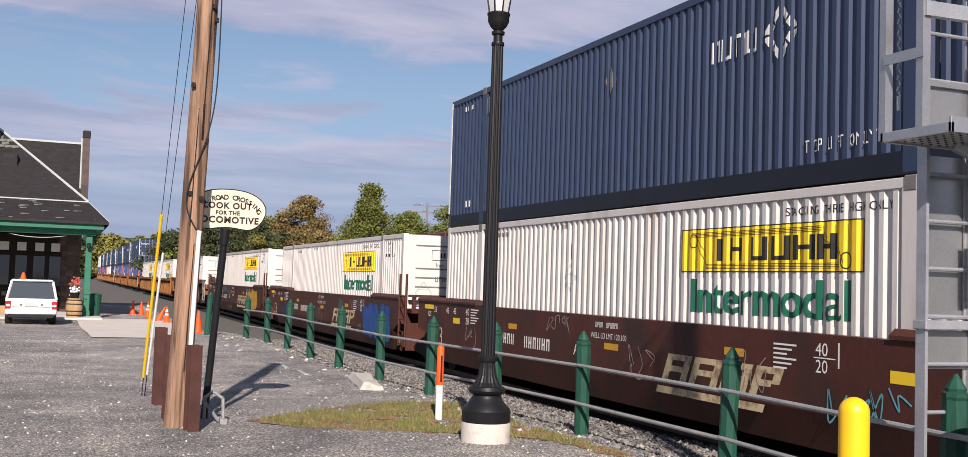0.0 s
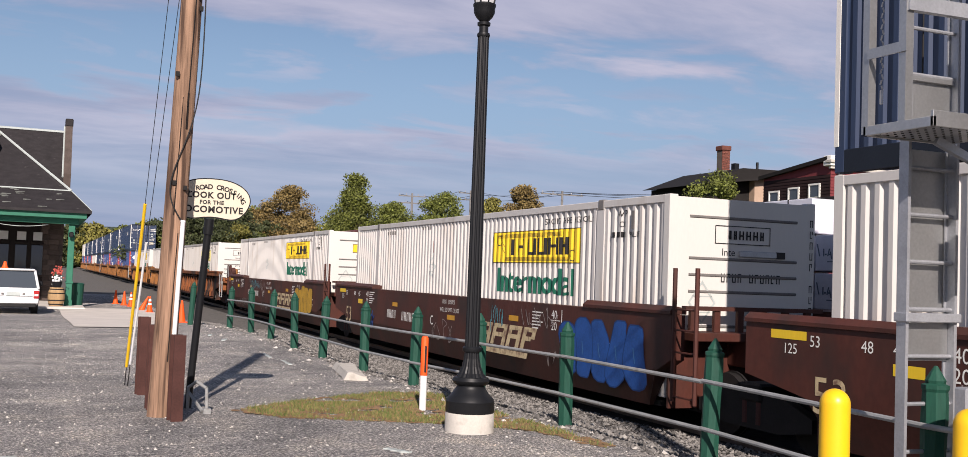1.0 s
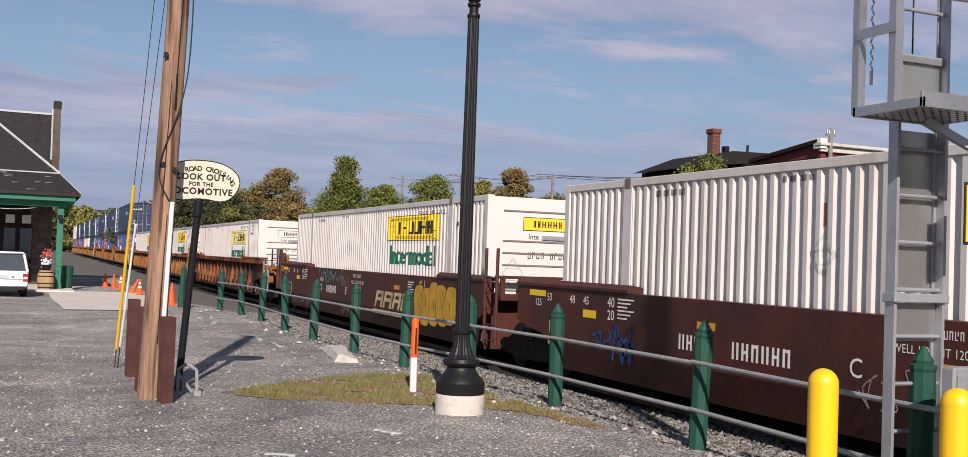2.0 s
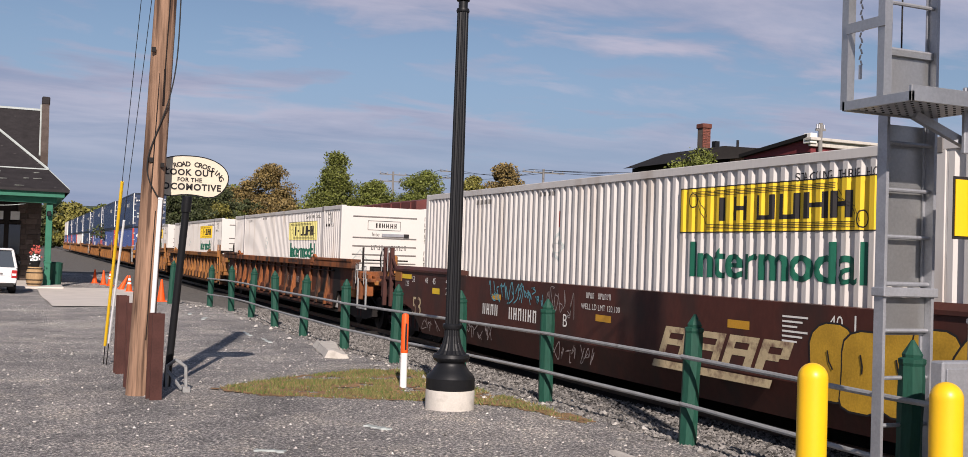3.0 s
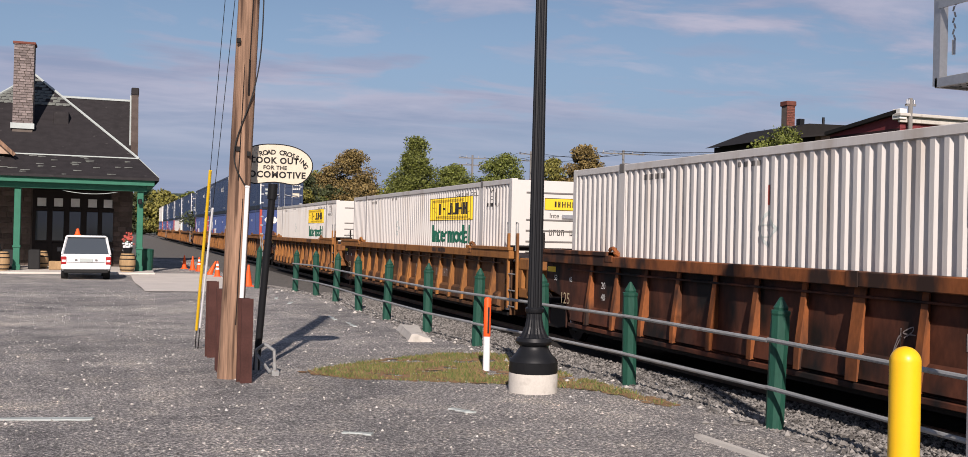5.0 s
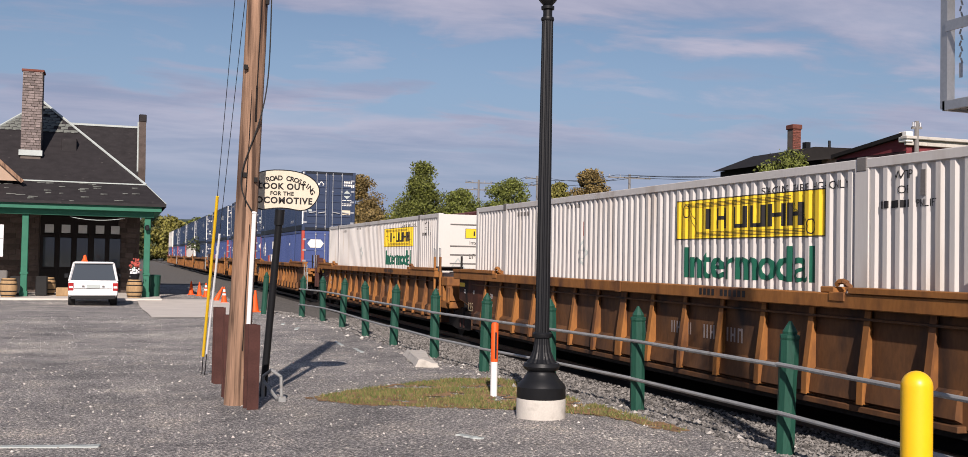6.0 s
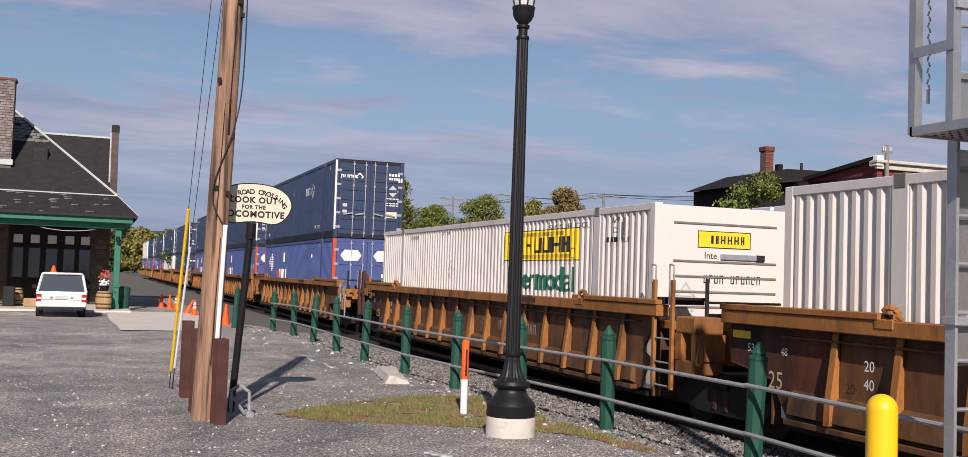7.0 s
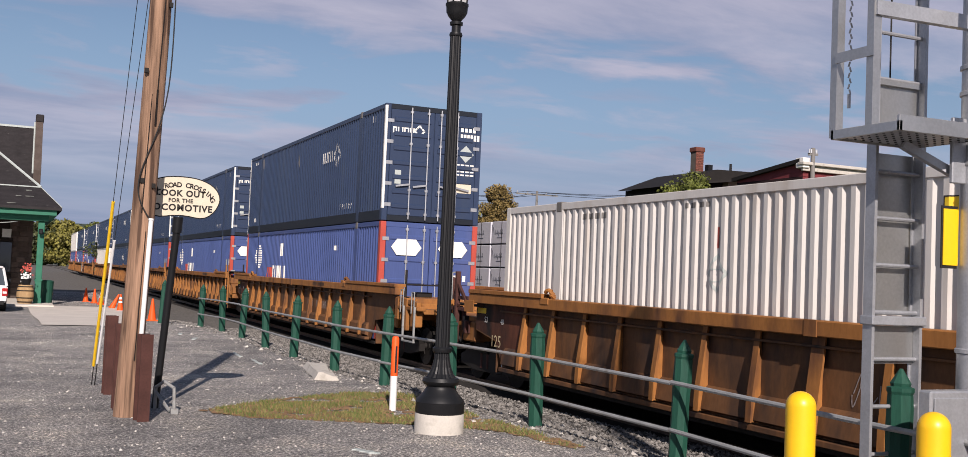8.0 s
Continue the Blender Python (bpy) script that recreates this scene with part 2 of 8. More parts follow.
M_BALLAST = mat("ballast bed", (0.12, 0.112, 0.10), 0.95, 0, 0.6, 9, 28, 0.9)
M_GRAVEL = mat("grey gravel stone", (0.27, 0.26, 0.25), 0.9, 0, 0.25, 9, 40, 0.2, per_piece=0.4)
M_TIE = mat("creosoted sleeper", (0.05, 0.038, 0.03), 0.9, 0, 0.3)
M_RAIL = mat("worn rail steel", (0.16, 0.12, 0.10), 0.4, 0.7, 0.2)
M_BARK = mat("grey brown bark", (0.10, 0.075, 0.055), 0.95, 0, 0.3, 6, 30, 0.5)
M_MAROON_SHADE = mat("red clapboard darkened for shade", (0.020, 0.009, 0.009), 0.8, 0, 0.25)
M_CABLE = mat("black cable", (0.02, 0.02, 0.02), 0.6)

# ---- building tools ----
def box(bm, x0, x1, y0, y1, z0, z1, bevel=0.0):
    m = Matrix.LocRotScale(((x0 + x1) / 2, (y0 + y1) / 2, (z0 + z1) / 2), None, (abs(x1 - x0), abs(y1 - y0), abs(z1 - z0)))
    made = bmesh.ops.create_cube(bm, size=1, matrix=m)["verts"]
    if bevel:
        edges = list({e for v in made for e in v.link_edges})
        bmesh.ops.bevel(bm, geom=edges, offset=bevel, segments=1, affect="EDGES")
    return bm


def slab(bm, m, size, bevel=0.0):
    """A box of the given size, turned by m."""
    made = bmesh.ops.create_cube(bm, size=1, matrix=m @ Matrix.Diagonal((*size, 1)))["verts"]
    if bevel:
        edges = list({e for v in made for e in v.link_edges})
        bmesh.ops.bevel(bm, geom=edges, offset=bevel, segments=1, affect="EDGES")
    return bm


def rod(bm, a, b, r0, r1=None, n=10):
    """A round bar from a to b."""
    a, b = Vector(a), Vector(b)
    turn = (b - a).to_track_quat("Z", "Y").to_matrix().to_4x4()
    bmesh.ops.create_cone(bm, cap_ends=True, segments=n, radius1=r0, radius2=r0 if r1 is None else r1, depth=(b - a).length,
                          matrix=Matrix.Translation((a + b) / 2) @ turn)
    return bm


def beam(bm, a, b, w, h):
    """A flat bar from a to b, w across, h deep."""
    a, b = Vector(a), Vector(b)
    turn = (b - a).to_track_quat("Y", "Z").to_matrix().to_4x4()
    return slab(bm, Matrix.Translation((a + b) / 2) @ turn, (w, (b - a).length, h))


def lathe(bm, rows, n=20, at=(0, 0, 0), flute=0.0, flutes=0):
    """Rings of (radius, height) joined into a turned body."""
    rings = []
    for r, z in rows:
        ring = []
        for k in range(n):
            a = 2 * math.pi * k / n
            rr = r * (1 - flute * (0.5 + 0.5 * math.cos(flutes * a))) if flutes else r
            ring.append(bm.verts.new((at[0] + rr * math.cos(a), at[1] + rr * math.sin(a), at[2] + z)))
        rings.append(ring)
    for p, q in zip(rings, rings[1:]):
        for k in range(n):
            bm.faces.new((p[k], p[(k + 1) % n], q[(k + 1) % n], q[k]))
    bm.faces.new(list(reversed(rings[0])))
    bm.faces.new(rings[-1])
    return bm


def prism(bm, outline, y0, y1, axis="y"):
    """An outline swept along an axis: (x, z) along y, (y, z) along x, (x, y) along z."""
    place = {"y": lambda p, s: (p[0], s, p[1]), "x": lambda p, s: (s, p[0], p[1]), "z": lambda p, s: (p[0], p[1], s)}[axis]
    a = [bm.verts.new(place(p, y0)) for p in outline]
    b = [bm.verts.new(place(p, y1)) for p in outline]
    n = len(outline)
    bm.faces.new(a)
    bm.faces.new(list(reversed(b)))
    for k in range(n):
        bm.faces.new((a[k], b[k], b[(k + 1) % n], a[(k + 1) % n]))
    return bm


def quad(bm, *points):
    return bm.faces.new([bm.verts.new(p) for p in points])


def finish(bm, name, material, smooth=False, shut=True):
    if shut:
        bmesh.ops.recalc_face_normals(bm, faces=bm.faces)
    me = bpy.data.meshes.new(name)
    bm.to_mesh(me)
    bm.free()
    for m in material if isinstance(material, (list, tuple)) else [material]:
        me.materials.append(m)
    if smooth:
        me.shade_smooth()
        me.set_sharp_from_angle(angle=radians(38))
    return me


def part(name, bm, material, parent, label="", smooth=False, shut=True):
    ob = new(name, finish(bm, name, material, smooth, shut))
    ob.parent = parent
    return tagged(ob, label)


def thing(name, label, category, group="", at=(0, 0, 0), turn=0.0, kind=""):
    ob = new(name)
    ob.empty_display_size = 0.2
    ob.matrix_basis = pose(*at, 0, 0, turn)
    return tagged(ob, label, category, group, kind)


def solo(name, bm, material, label, category, group="", at=(0, 0, 0), turn=0.0, smooth=False, kind="", shut=True):
    ob = new(name, finish(bm, name, material, smooth, shut))
    ob.matrix_basis = pose(*at, 0, 0, turn)
    return tagged(ob, label, category, group, kind)


def lettering(text, height, spacing=1.0, squeeze=1.0, bold=0.0):
    """Flat letters in the xy plane, starting at 0, 0: a bmesh and its width."""
    cu = bpy.data.curves.new("letters", "FONT")
    cu.body, cu.size, cu.space_character, cu.resolution_u, cu.offset = text, height / 0.72, spacing, 3, bold * height / 0.72
    ob = bpy.data.objects.new("letters", cu)
    scene.collection.objects.link(ob)
    me = bpy.data.meshes.new_from_object(ob.evaluated_get(bpy.context.evaluated_depsgraph_get()))
    bpy.data.objects.remove(ob)
    bm = bmesh.new()
    bm.from_mesh(me)
    bpy.data.meshes.remove(me)
    bmesh.ops.remove_doubles(bm, verts=bm.verts, dist=0.0004)
    for v in bm.verts:
        v.co.x *= squeeze
    width = max((v.co.x for v in bm.verts), default=0)
    return bm, width


def shift(bm, u, v, slant=0.0):
    for w in bm.verts:
        w.co.x, w.co.y = w.co.x + u + slant * w.co.y, w.co.y + v
    return bm


def bars(items):
    """Plain bars in the xy plane: (u, v, width, height, slant)."""
    bm = bmesh.new()
    for u, v, w, h, *sl in items:
        s = sl[0] if sl else 0.0
        quad(bm, (u, v, 0), (u + w, v, 0), (u + w + s * h, v + h, 0), (u + s * h, v + h, 0))
    return bm


def ring(bm, outer, inner):
    """A flat band between two outlines with as many points."""
    a = [bm.verts.new((*p, 0)) for p in outer]
    b = [bm.verts.new((*p, 0)) for p in inner]
    for k in range(len(a)):
        j = (k + 1) % len(a)
        bm.faces.new((a[k], a[j], b[j], b[k]))
    return bm


def stroke(bm, points, w):
    """A flat painted line through points of the xy plane."""
    left, right = [], []
    for k, p in enumerate(points):
        a, b = points[max(k - 1, 0)], points[min(k + 1, len(points) - 1)]
        d = Vector((b[0] - a[0], b[1] - a[1]))
        d = d.normalized() if d.length else Vector((1, 0))
        ww = w * (0.75 + 0.25 * math.sin(3.1 * k))
        left.append(bm.verts.new((p[0] - d.y * ww / 2, p[1] + d.x * ww / 2, 0)))
        right.append(bm.verts.new((p[0] + d.y * ww / 2, p[1] - d.x * ww / 2, 0)))
    for k in range(len(points) - 1):
        bm.faces.new((left[k], right[k], right[k + 1], left[k + 1]))
    return bm


def scribble(rng, u, v, w, h, count, width):
    """Spray-can loops that spell nothing, filling a stretch w by h."""
    bm = bmesh.new()
    for k in range(count):
        cx, n = u + w * (k + 0.5) / count, rng.randint(3, 5)
        knots = [(cx + rng.uniform(-0.6, 0.6) * w / count, v + h * rng.random()) for _ in range(n + 1)]
        pts = []
        for i in range(len(knots) - 1):
            p0, p1, p2, p3 = knots[max(i - 1, 0)], knots[i], knots[i + 1], knots[min(i + 2, n)]
            for s in range(6):
                t = s / 6
                pts.append(tuple(0.5 * (2 * p1[c] + (p2[c] - p0[c]) * t + (2 * p0[c] - 5 * p1[c] + 4 * p2[c] - p3[c]) * t * t
                                        + (3 * p1[c] - p0[c] - 3 * p2[c] + p3[c]) * t ** 3) for c in (0, 1)))
        stroke(bm, pts, width)
    return bm


def to_side(bm, x, y0, dip=None, breaks=(), lift=0.006):
    """Lays flat work (u along -y from y0, v up) on a side that faces -x, following its corrugation."""
    for b in breaks:
        u = y0 - b
        us = [v.co.x for v in bm.verts]
        if us and min(us) < u < max(us):
            bmesh.ops.bisect_plane(bm, geom=bm.verts[:] + bm.edges[:] + bm.faces[:], plane_co=(u, 0, 0), plane_no=(1, 0, 0), dist=1e-5)
    for v in bm.verts:
        y = y0 - v.co.x
        v.co = Vector((x + (dip(y) if dip else 0.0) - lift, y, v.co.y))
    return bm


def to_end(bm, x0, y, lift=0.006):
    """Lays flat work (u along +x from x0, v up) on a face that looks to -y."""
    for v in bm.verts:
        v.co = Vector((x0 + v.co.x, y - lift, v.co.y))
    return bm

# ---- ground, track and ballast ----
def smooth01(t):
    t = max(0.0, min(1.0, t))
    return t * t * (3 - 2 * t)


def lot_z(y):
    return -0.48 * smooth01((y - 26) / 20)


FENCE = [(5.42, 5.2), (5.55, 7.88), (5.5, 10.58), (5.3, 12.62), (5.08, 14.64), (4.93, 16.75), (4.88, 19.33), (4.88, 21.75), (4.95, 24.6), (4.9, 26.9), (4.75, 29.3)]


def fence_x(y):
    return float(np.interp(y, [p[1] for p in FENCE], [p[0] for p in FENCE]))


def ground_z(x, y):
    lot = lot_z(y)
    edge = fence_x(y) + 0.15
    bed = -0.49
    k = smooth01((x - edge) / 1.5)
    z = lot + (bed - lot) * k
    if x > 16:
        z += 0.5 * smooth01((x - 16) / 6)
    return z + 0.012 * noise.noise((x * 0.7, y * 0.7, 0)) * (1 - k)


def ground_material():
    m = bpy.data.materials.new("worn asphalt and loose gravel")
    m.use_nodes = True
    N, L = m.node_tree.nodes, m.node_tree.links
    p = N["Principled BSDF"]
    p.inputs["Roughness"].default_value = 0.95
    tc = N.new("ShaderNodeTexCoord")

    def tex(scale, detail=5, rough=0.6):
        n = N.new("ShaderNodeTexNoise")
        n.inputs["Scale"].default_value, n.inputs["Detail"].default_value, n.inputs["Roughness"].default_value = scale, detail, rough
        L.new(tc.outputs["Object"], n.inputs["Vector"])
        return n.outputs["Fac"]

    def ramp(src, stops):
        r = N.new("ShaderNodeValToRGB")
        el = r.color_ramp.elements
        el[0].position, el[0].color = stops[0][0], (*stops[0][1], 1)
        el[1].position, el[1].color = stops[-1][0], (*stops[-1][1], 1)
        for pos, c in stops[1:-1]:
            el.new(pos).color = (*c, 1)
        L.new(src, r.inputs[0])
        return r.outputs[0]

    def mix(fac, a, b, mode="MIX"):
        n = N.new("ShaderNodeMix")
        n.data_type, n.blend_type = "RGBA", mode
        for key, v in (("Factor", fac), ("A", a), ("B", b)):
            if isinstance(v, (int, float)):
                n.inputs[key].default_value = v
            elif isinstance(v, tuple):
                n.inputs[key].default_value = (*v, 1)
            else:
                L.new(v, n.inputs[key])
        return n.outputs["Result"]

    broad = ramp(tex(0.35, 6), [(0.36, (0.255, 0.245, 0.238)), (0.55, (0.375, 0.355, 0.338)), (0.72, (0.56, 0.52, 0.475))])
    grit = ramp(tex(34, 6, 0.8), [(0.37, (0.06, 0.06, 0.06)), (0.47, (0.52, 0.52, 0.52)), (0.55, (0.95, 0.95, 0.95)), (0.61, (2.7, 2.6, 2.45))])
    col = mix(1.0, broad, grit, "MULTIPLY")
    patch = ramp(tex(1.3, 7, 0.65), [(0.34, (0.66, 0.66, 0.67)), (0.50, (0.98, 0.98, 0.98)), (0.66, (1.30, 1.26, 1.18))])
    col = mix(1.0, col, patch, "MULTIPLY")
    lump = ramp(tex(11, 4, 0.7), [(0.36, (0.72, 0.72, 0.72)), (0.5, (1, 1, 1)), (0.64, (1.25, 1.25, 1.22))])
    col = mix(1.0, col, lump, "MULTIPLY")
    vor = N.new("ShaderNodeTexVoronoi")
    vor.inputs["Scale"].default_value = 30
    L.new(tc.outputs["Object"], vor.inputs["Vector"])
    peb = ramp(vor.outputs["Distance"], [(0.10, (1, 1, 1)), (0.20, (0, 0, 0))])
    pick = ramp(tex(9, 2), [(0.55, (0, 0, 0)), (0.63, (1, 1, 1))])
    both = mix(1.0, peb, pick, "MULTIPLY")
    col = mix(both, col, (0.72, 0.70, 0.66))
    L.new(col, p.inputs["Base Color"])
    b = N.new("ShaderNodeBump")
    b.inputs["Strength"].default_value, b.inputs["Distance"].default_value = 0.9, 0.03
    L.new(tex(26, 8, 0.8), b.inputs["Height"])
    L.new(b.outputs[0], p.inputs["Normal"])
    return m


M_LOT = ground_material()
# bed below the cars is near black: their shade is put into its colour
M_BED_SHADE = mat("track bed darkened for shade", (0.028, 0.025, 0.022), 0.95, 0, 0.6, 9, 28, 0.9)
M_FIELD = mat("rough green verge", (0.07, 0.085, 0.035), 0.95, 0, 0.4, 0.3, 6, 0.5)


def build_ground():
    xs = sorted(set([-2500, -800, -300, -120, -60] + [round(v, 2) for v in np.arange(-40, 3.9, 2.0)] + [round(v, 2) for v in np.arange(4, 8.1, 0.2)]
                    + [9, 11, 13, 15, 16, 17, 18, 20, 22, 26, 32, 40, 60, 120, 300, 800, 2500]))
    ys = sorted(set([-2500, -800, -300, -100, -40, -20, -10] + [round(v, 2) for v in np.arange(-4, 60, 1.0)] + [65, 75, 90, 120, 160, 220, 300, 500, 900, 3000]))
    verts = [(x, y, ground_z(x, y)) for y in ys for x in xs]
    nx = len(xs)
    faces, slots = [], []
    for j in range(len(ys) - 1):
        for i in range(nx - 1):
            faces.append((j * nx + i, j * nx + i + 1, (j + 1) * nx + i + 1, (j + 1) * nx + i))
            cx, cy = (xs[i] + xs[i + 1]) / 2, (ys[j] + ys[j + 1]) / 2
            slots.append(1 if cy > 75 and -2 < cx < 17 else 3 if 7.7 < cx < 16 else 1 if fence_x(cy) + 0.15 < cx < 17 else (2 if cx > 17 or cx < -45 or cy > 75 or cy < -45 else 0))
    me = bpy.data.meshes.new("ground")
    me.from_pydata(verts, [], faces)
    for m in (M_LOT, M_BALLAST, M_FIELD, M_BED_SHADE):
        me.materials.append(m)
    me.polygons.foreach_set("material_index", slots)
    me.shade_smooth()
    tagged(new("ground", me), "worn grey asphalt lot with loose gravel beside the tracks", "ground", kind="structure")


def stones(name, label, count, where, size, material, seed, kind="stuff", flat=0.7):
    """Loose broken stones, one mesh of many small lumps."""
    rng = np.random.RandomState(seed)
    base = np.array([(1, 0, 0), (0, 1, 0), (-1, 0, 0), (0, -1, 0), (0, 0, 1), (0, 0, -1)], float)
    tri = np.array([(0, 1, 4), (1, 2, 4), (2, 3, 4), (3, 0, 4), (1, 0, 5), (2, 1, 5), (3, 2, 5), (0, 3, 5)])
    vs, fs = [], []
    for k in range(count):
        x, y = where(rng)
        s = size[0] + (size[1] - size[0]) * rng.rand() ** 2
        v = base * s * (0.6 + 0.8 * rng.rand(6, 1)) + rng.randn(6, 3) * s * 0.15
        a = rng.rand() * 6.283
        c, d = math.cos(a), math.sin(a)
        v = v @ np.array([(c, d, 0), (-d, c, 0), (0, 0, flat)])
        vs.append(v + (x, y, ground_z(x, y) + s * 0.25))
        fs.append(tri + 6 * k)
    me = bpy.data.meshes.new(name)
    me.from_pydata(np.concatenate(vs).tolist(), [], np.concatenate(fs).tolist())
    me.materials.append(material)
    return tagged(new(name, me), label, "gravel", kind=kind)


def island(name, base, vary, rough=0.9):
    """Pieces joined in one mesh that differ in tone one by one."""
    m = bpy.data.materials.new(name)
    m.use_nodes = True
    N, L = m.node_tree.nodes, m.node_tree.links
    p = N["Principled BSDF"]
    p.inputs["Roughness"].default_value = rough
    g, r = N.new("ShaderNodeNewGeometry"), N.new("ShaderNodeValToRGB")
    el = r.color_ramp.elements
    el[0].color, el[1].color = (*[c * (1 - vary) for c in base], 1), (*[min(1, c * (1 + vary)) for c in base], 1)
    L.new(g.outputs["Random Per Island"], r.inputs[0])
    L.new(r.outputs[0], p.inputs["Base Color"])
    return m


M_STONES = island("broken ballast stone", (0.16, 0.15, 0.138), 0.7)
M_PALE = island("pale loose pebbles", (0.36, 0.34, 0.31), 0.75)
M_BLADES = island("dry and green grass", (0.27, 0.21, 0.075), 0.6)
grass_ramp = next(n for n in M_BLADES.node_tree.nodes if n.bl_idname == "ShaderNodeValToRGB").color_ramp
grass_ramp.elements[0].color, grass_ramp.elements[1].color = (0.30, 0.20, 0.09, 1), (0.070, 0.120, 0.024, 1)
grass_ramp.elements.new(0.42).color = (0.15, 0.16, 0.045, 1)

TRACK_X, RAIL_Z = 9.445, -0.38


def build_track(cx, name):
    bm = bmesh.new()
    for s in (-0.75, 0.75):
        x = cx + s
        prism(bm, [(x - 0.07, RAIL_Z - 0.17), (x + 0.07, RAIL_Z - 0.17), (x + 0.012, RAIL_Z - 0.14), (x + 0.012, RAIL_Z - 0.045), (x + 0.036, RAIL_Z - 0.035),
                   (x + 0.036, RAIL_Z), (x - 0.036, RAIL_Z), (x - 0.036, RAIL_Z - 0.035), (x - 0.012, RAIL_Z - 0.045), (x - 0.012, RAIL_Z - 0.14)], -60, 320)
    track = solo(name, bm, M_RAIL, "pair of worn steel rails on sleepers", "rails", "railway tracks", kind="structure")
    bm = bmesh.new()
    box(bm, -1.3, 1.3, -0.11, 0.11, -0.34, -0.165, 0.01)
    me = finish(bm, "sleeper", M_TIE)
    for k in range(115):
        ob = new("sleeper", me)
        ob.parent = track
        ob.matrix_basis = pose(cx, -2 + k * 0.55, RAIL_Z, 0, 0, random.uniform(-0.6, 0.6))


build_ground()
build_track(TRACK_X, "track_1")
build_track(TRACK_X + 4.15, "track_2")


def on_slope(rng):
    y = 4.5 + 32 * rng.rand() ** 1.5
    return fence_x(y) - 0.1 + 3.3 * rng.rand(), y


def on_lot(rng):
    y = 4.0 + 26 * rng.rand() ** 1.4
    return -8 + rng.rand() * (fence_x(y) + 8.0), y


def on_edge(rng):
    y = 5.0 + 28 * rng.rand() ** 1.3
    return fence_x(y) + rng.randn() * 0.28, y


stones("ballast_stones", "broken grey ballast stones sloping down to the rails", 62000, on_slope, (0.012, 0.036), M_STONES, 3)
stones("lot_pebbles", "pale pebbles scattered over the asphalt lot", 15000, on_lot, (0.004, 0.018), M_PALE, 4)
stones("edge_stones", "larger pale stones along the fence line", 420, on_edge, (0.012, 0.05), M_PALE, 5)

# ---- the moving train: containers in well cars ----
SPEED = 13.25
MOVERS = []  # thing, place at the clip's start
LEN, WID, TALL = 16.15, 2.59, 2.896
PITCH, FLAT, SLOPE, DIP = 0.204, 0.072, 0.030, 0.032


def dip(y):
    """How far the corrugated side lies behind its outer face at y from the container's end."""
    if y < 0.16 or y > LEN - 0.16 or abs(y - 2.01) < 0.14 or abs(y - (LEN - 2.01)) < 0.14:
        return 0.0
    s = (y - 0.16) % PITCH
    if s < FLAT:
        return 0.0
    if s < FLAT + SLOPE:
        return DIP * (s - FLAT) / SLOPE
    if s < 2 * FLAT + SLOPE:
        return DIP
    return DIP * (1 - (s - 2 * FLAT - SLOPE) / SLOPE)


BREAKS = []
for k in range(int(LEN / PITCH) + 1):
    BREAKS += [0.16 + k * PITCH + d for d in (0, FLAT, FLAT + SLOPE, 2 * FLAT + SLOPE)]
for b in (2.01, LEN - 2.01):
    BREAKS = [v for v in BREAKS if abs(v - b) > 0.141] + [b - 0.1401, b - 0.1399, b + 0.1399, b + 0.1401]
BREAKS = sorted(v for v in BREAKS if 0.16 <= v <= LEN - 0.1599)


TINY = ("code", "notice", "number", "panel_print", "end_print", "print", "word", "mark", "graffiti")


def side_panel(bm, sign, z0, z1):
    """The corrugated sheet of one side; sign -1 is the side towards the lot."""
    ys = [0.1] + BREAKS + [LEN - 0.1]
    x = WID / 2 - 0.012
    lo = [bm.verts.new((sign * (x - dip(y)), y, z0)) for y in ys]
    hi = [bm.verts.new((sign * (x - dip(y)), y, z1)) for y in ys]
    for k in range(len(ys) - 1):
        bm.faces.new((lo[k], lo[k + 1], hi[k + 1], hi[k]))


def paint(name, bm, material, parent, y0, label="", end=False, x0=0.0):
    bm = to_end(bm, x0, 0.0) if end else to_side(bm, -WID / 2 + 0.012, y0, dip, BREAKS)
    return tagged(part(name, bm, material, parent, label, shut=False), kind="stuff" if name in TINY else "")


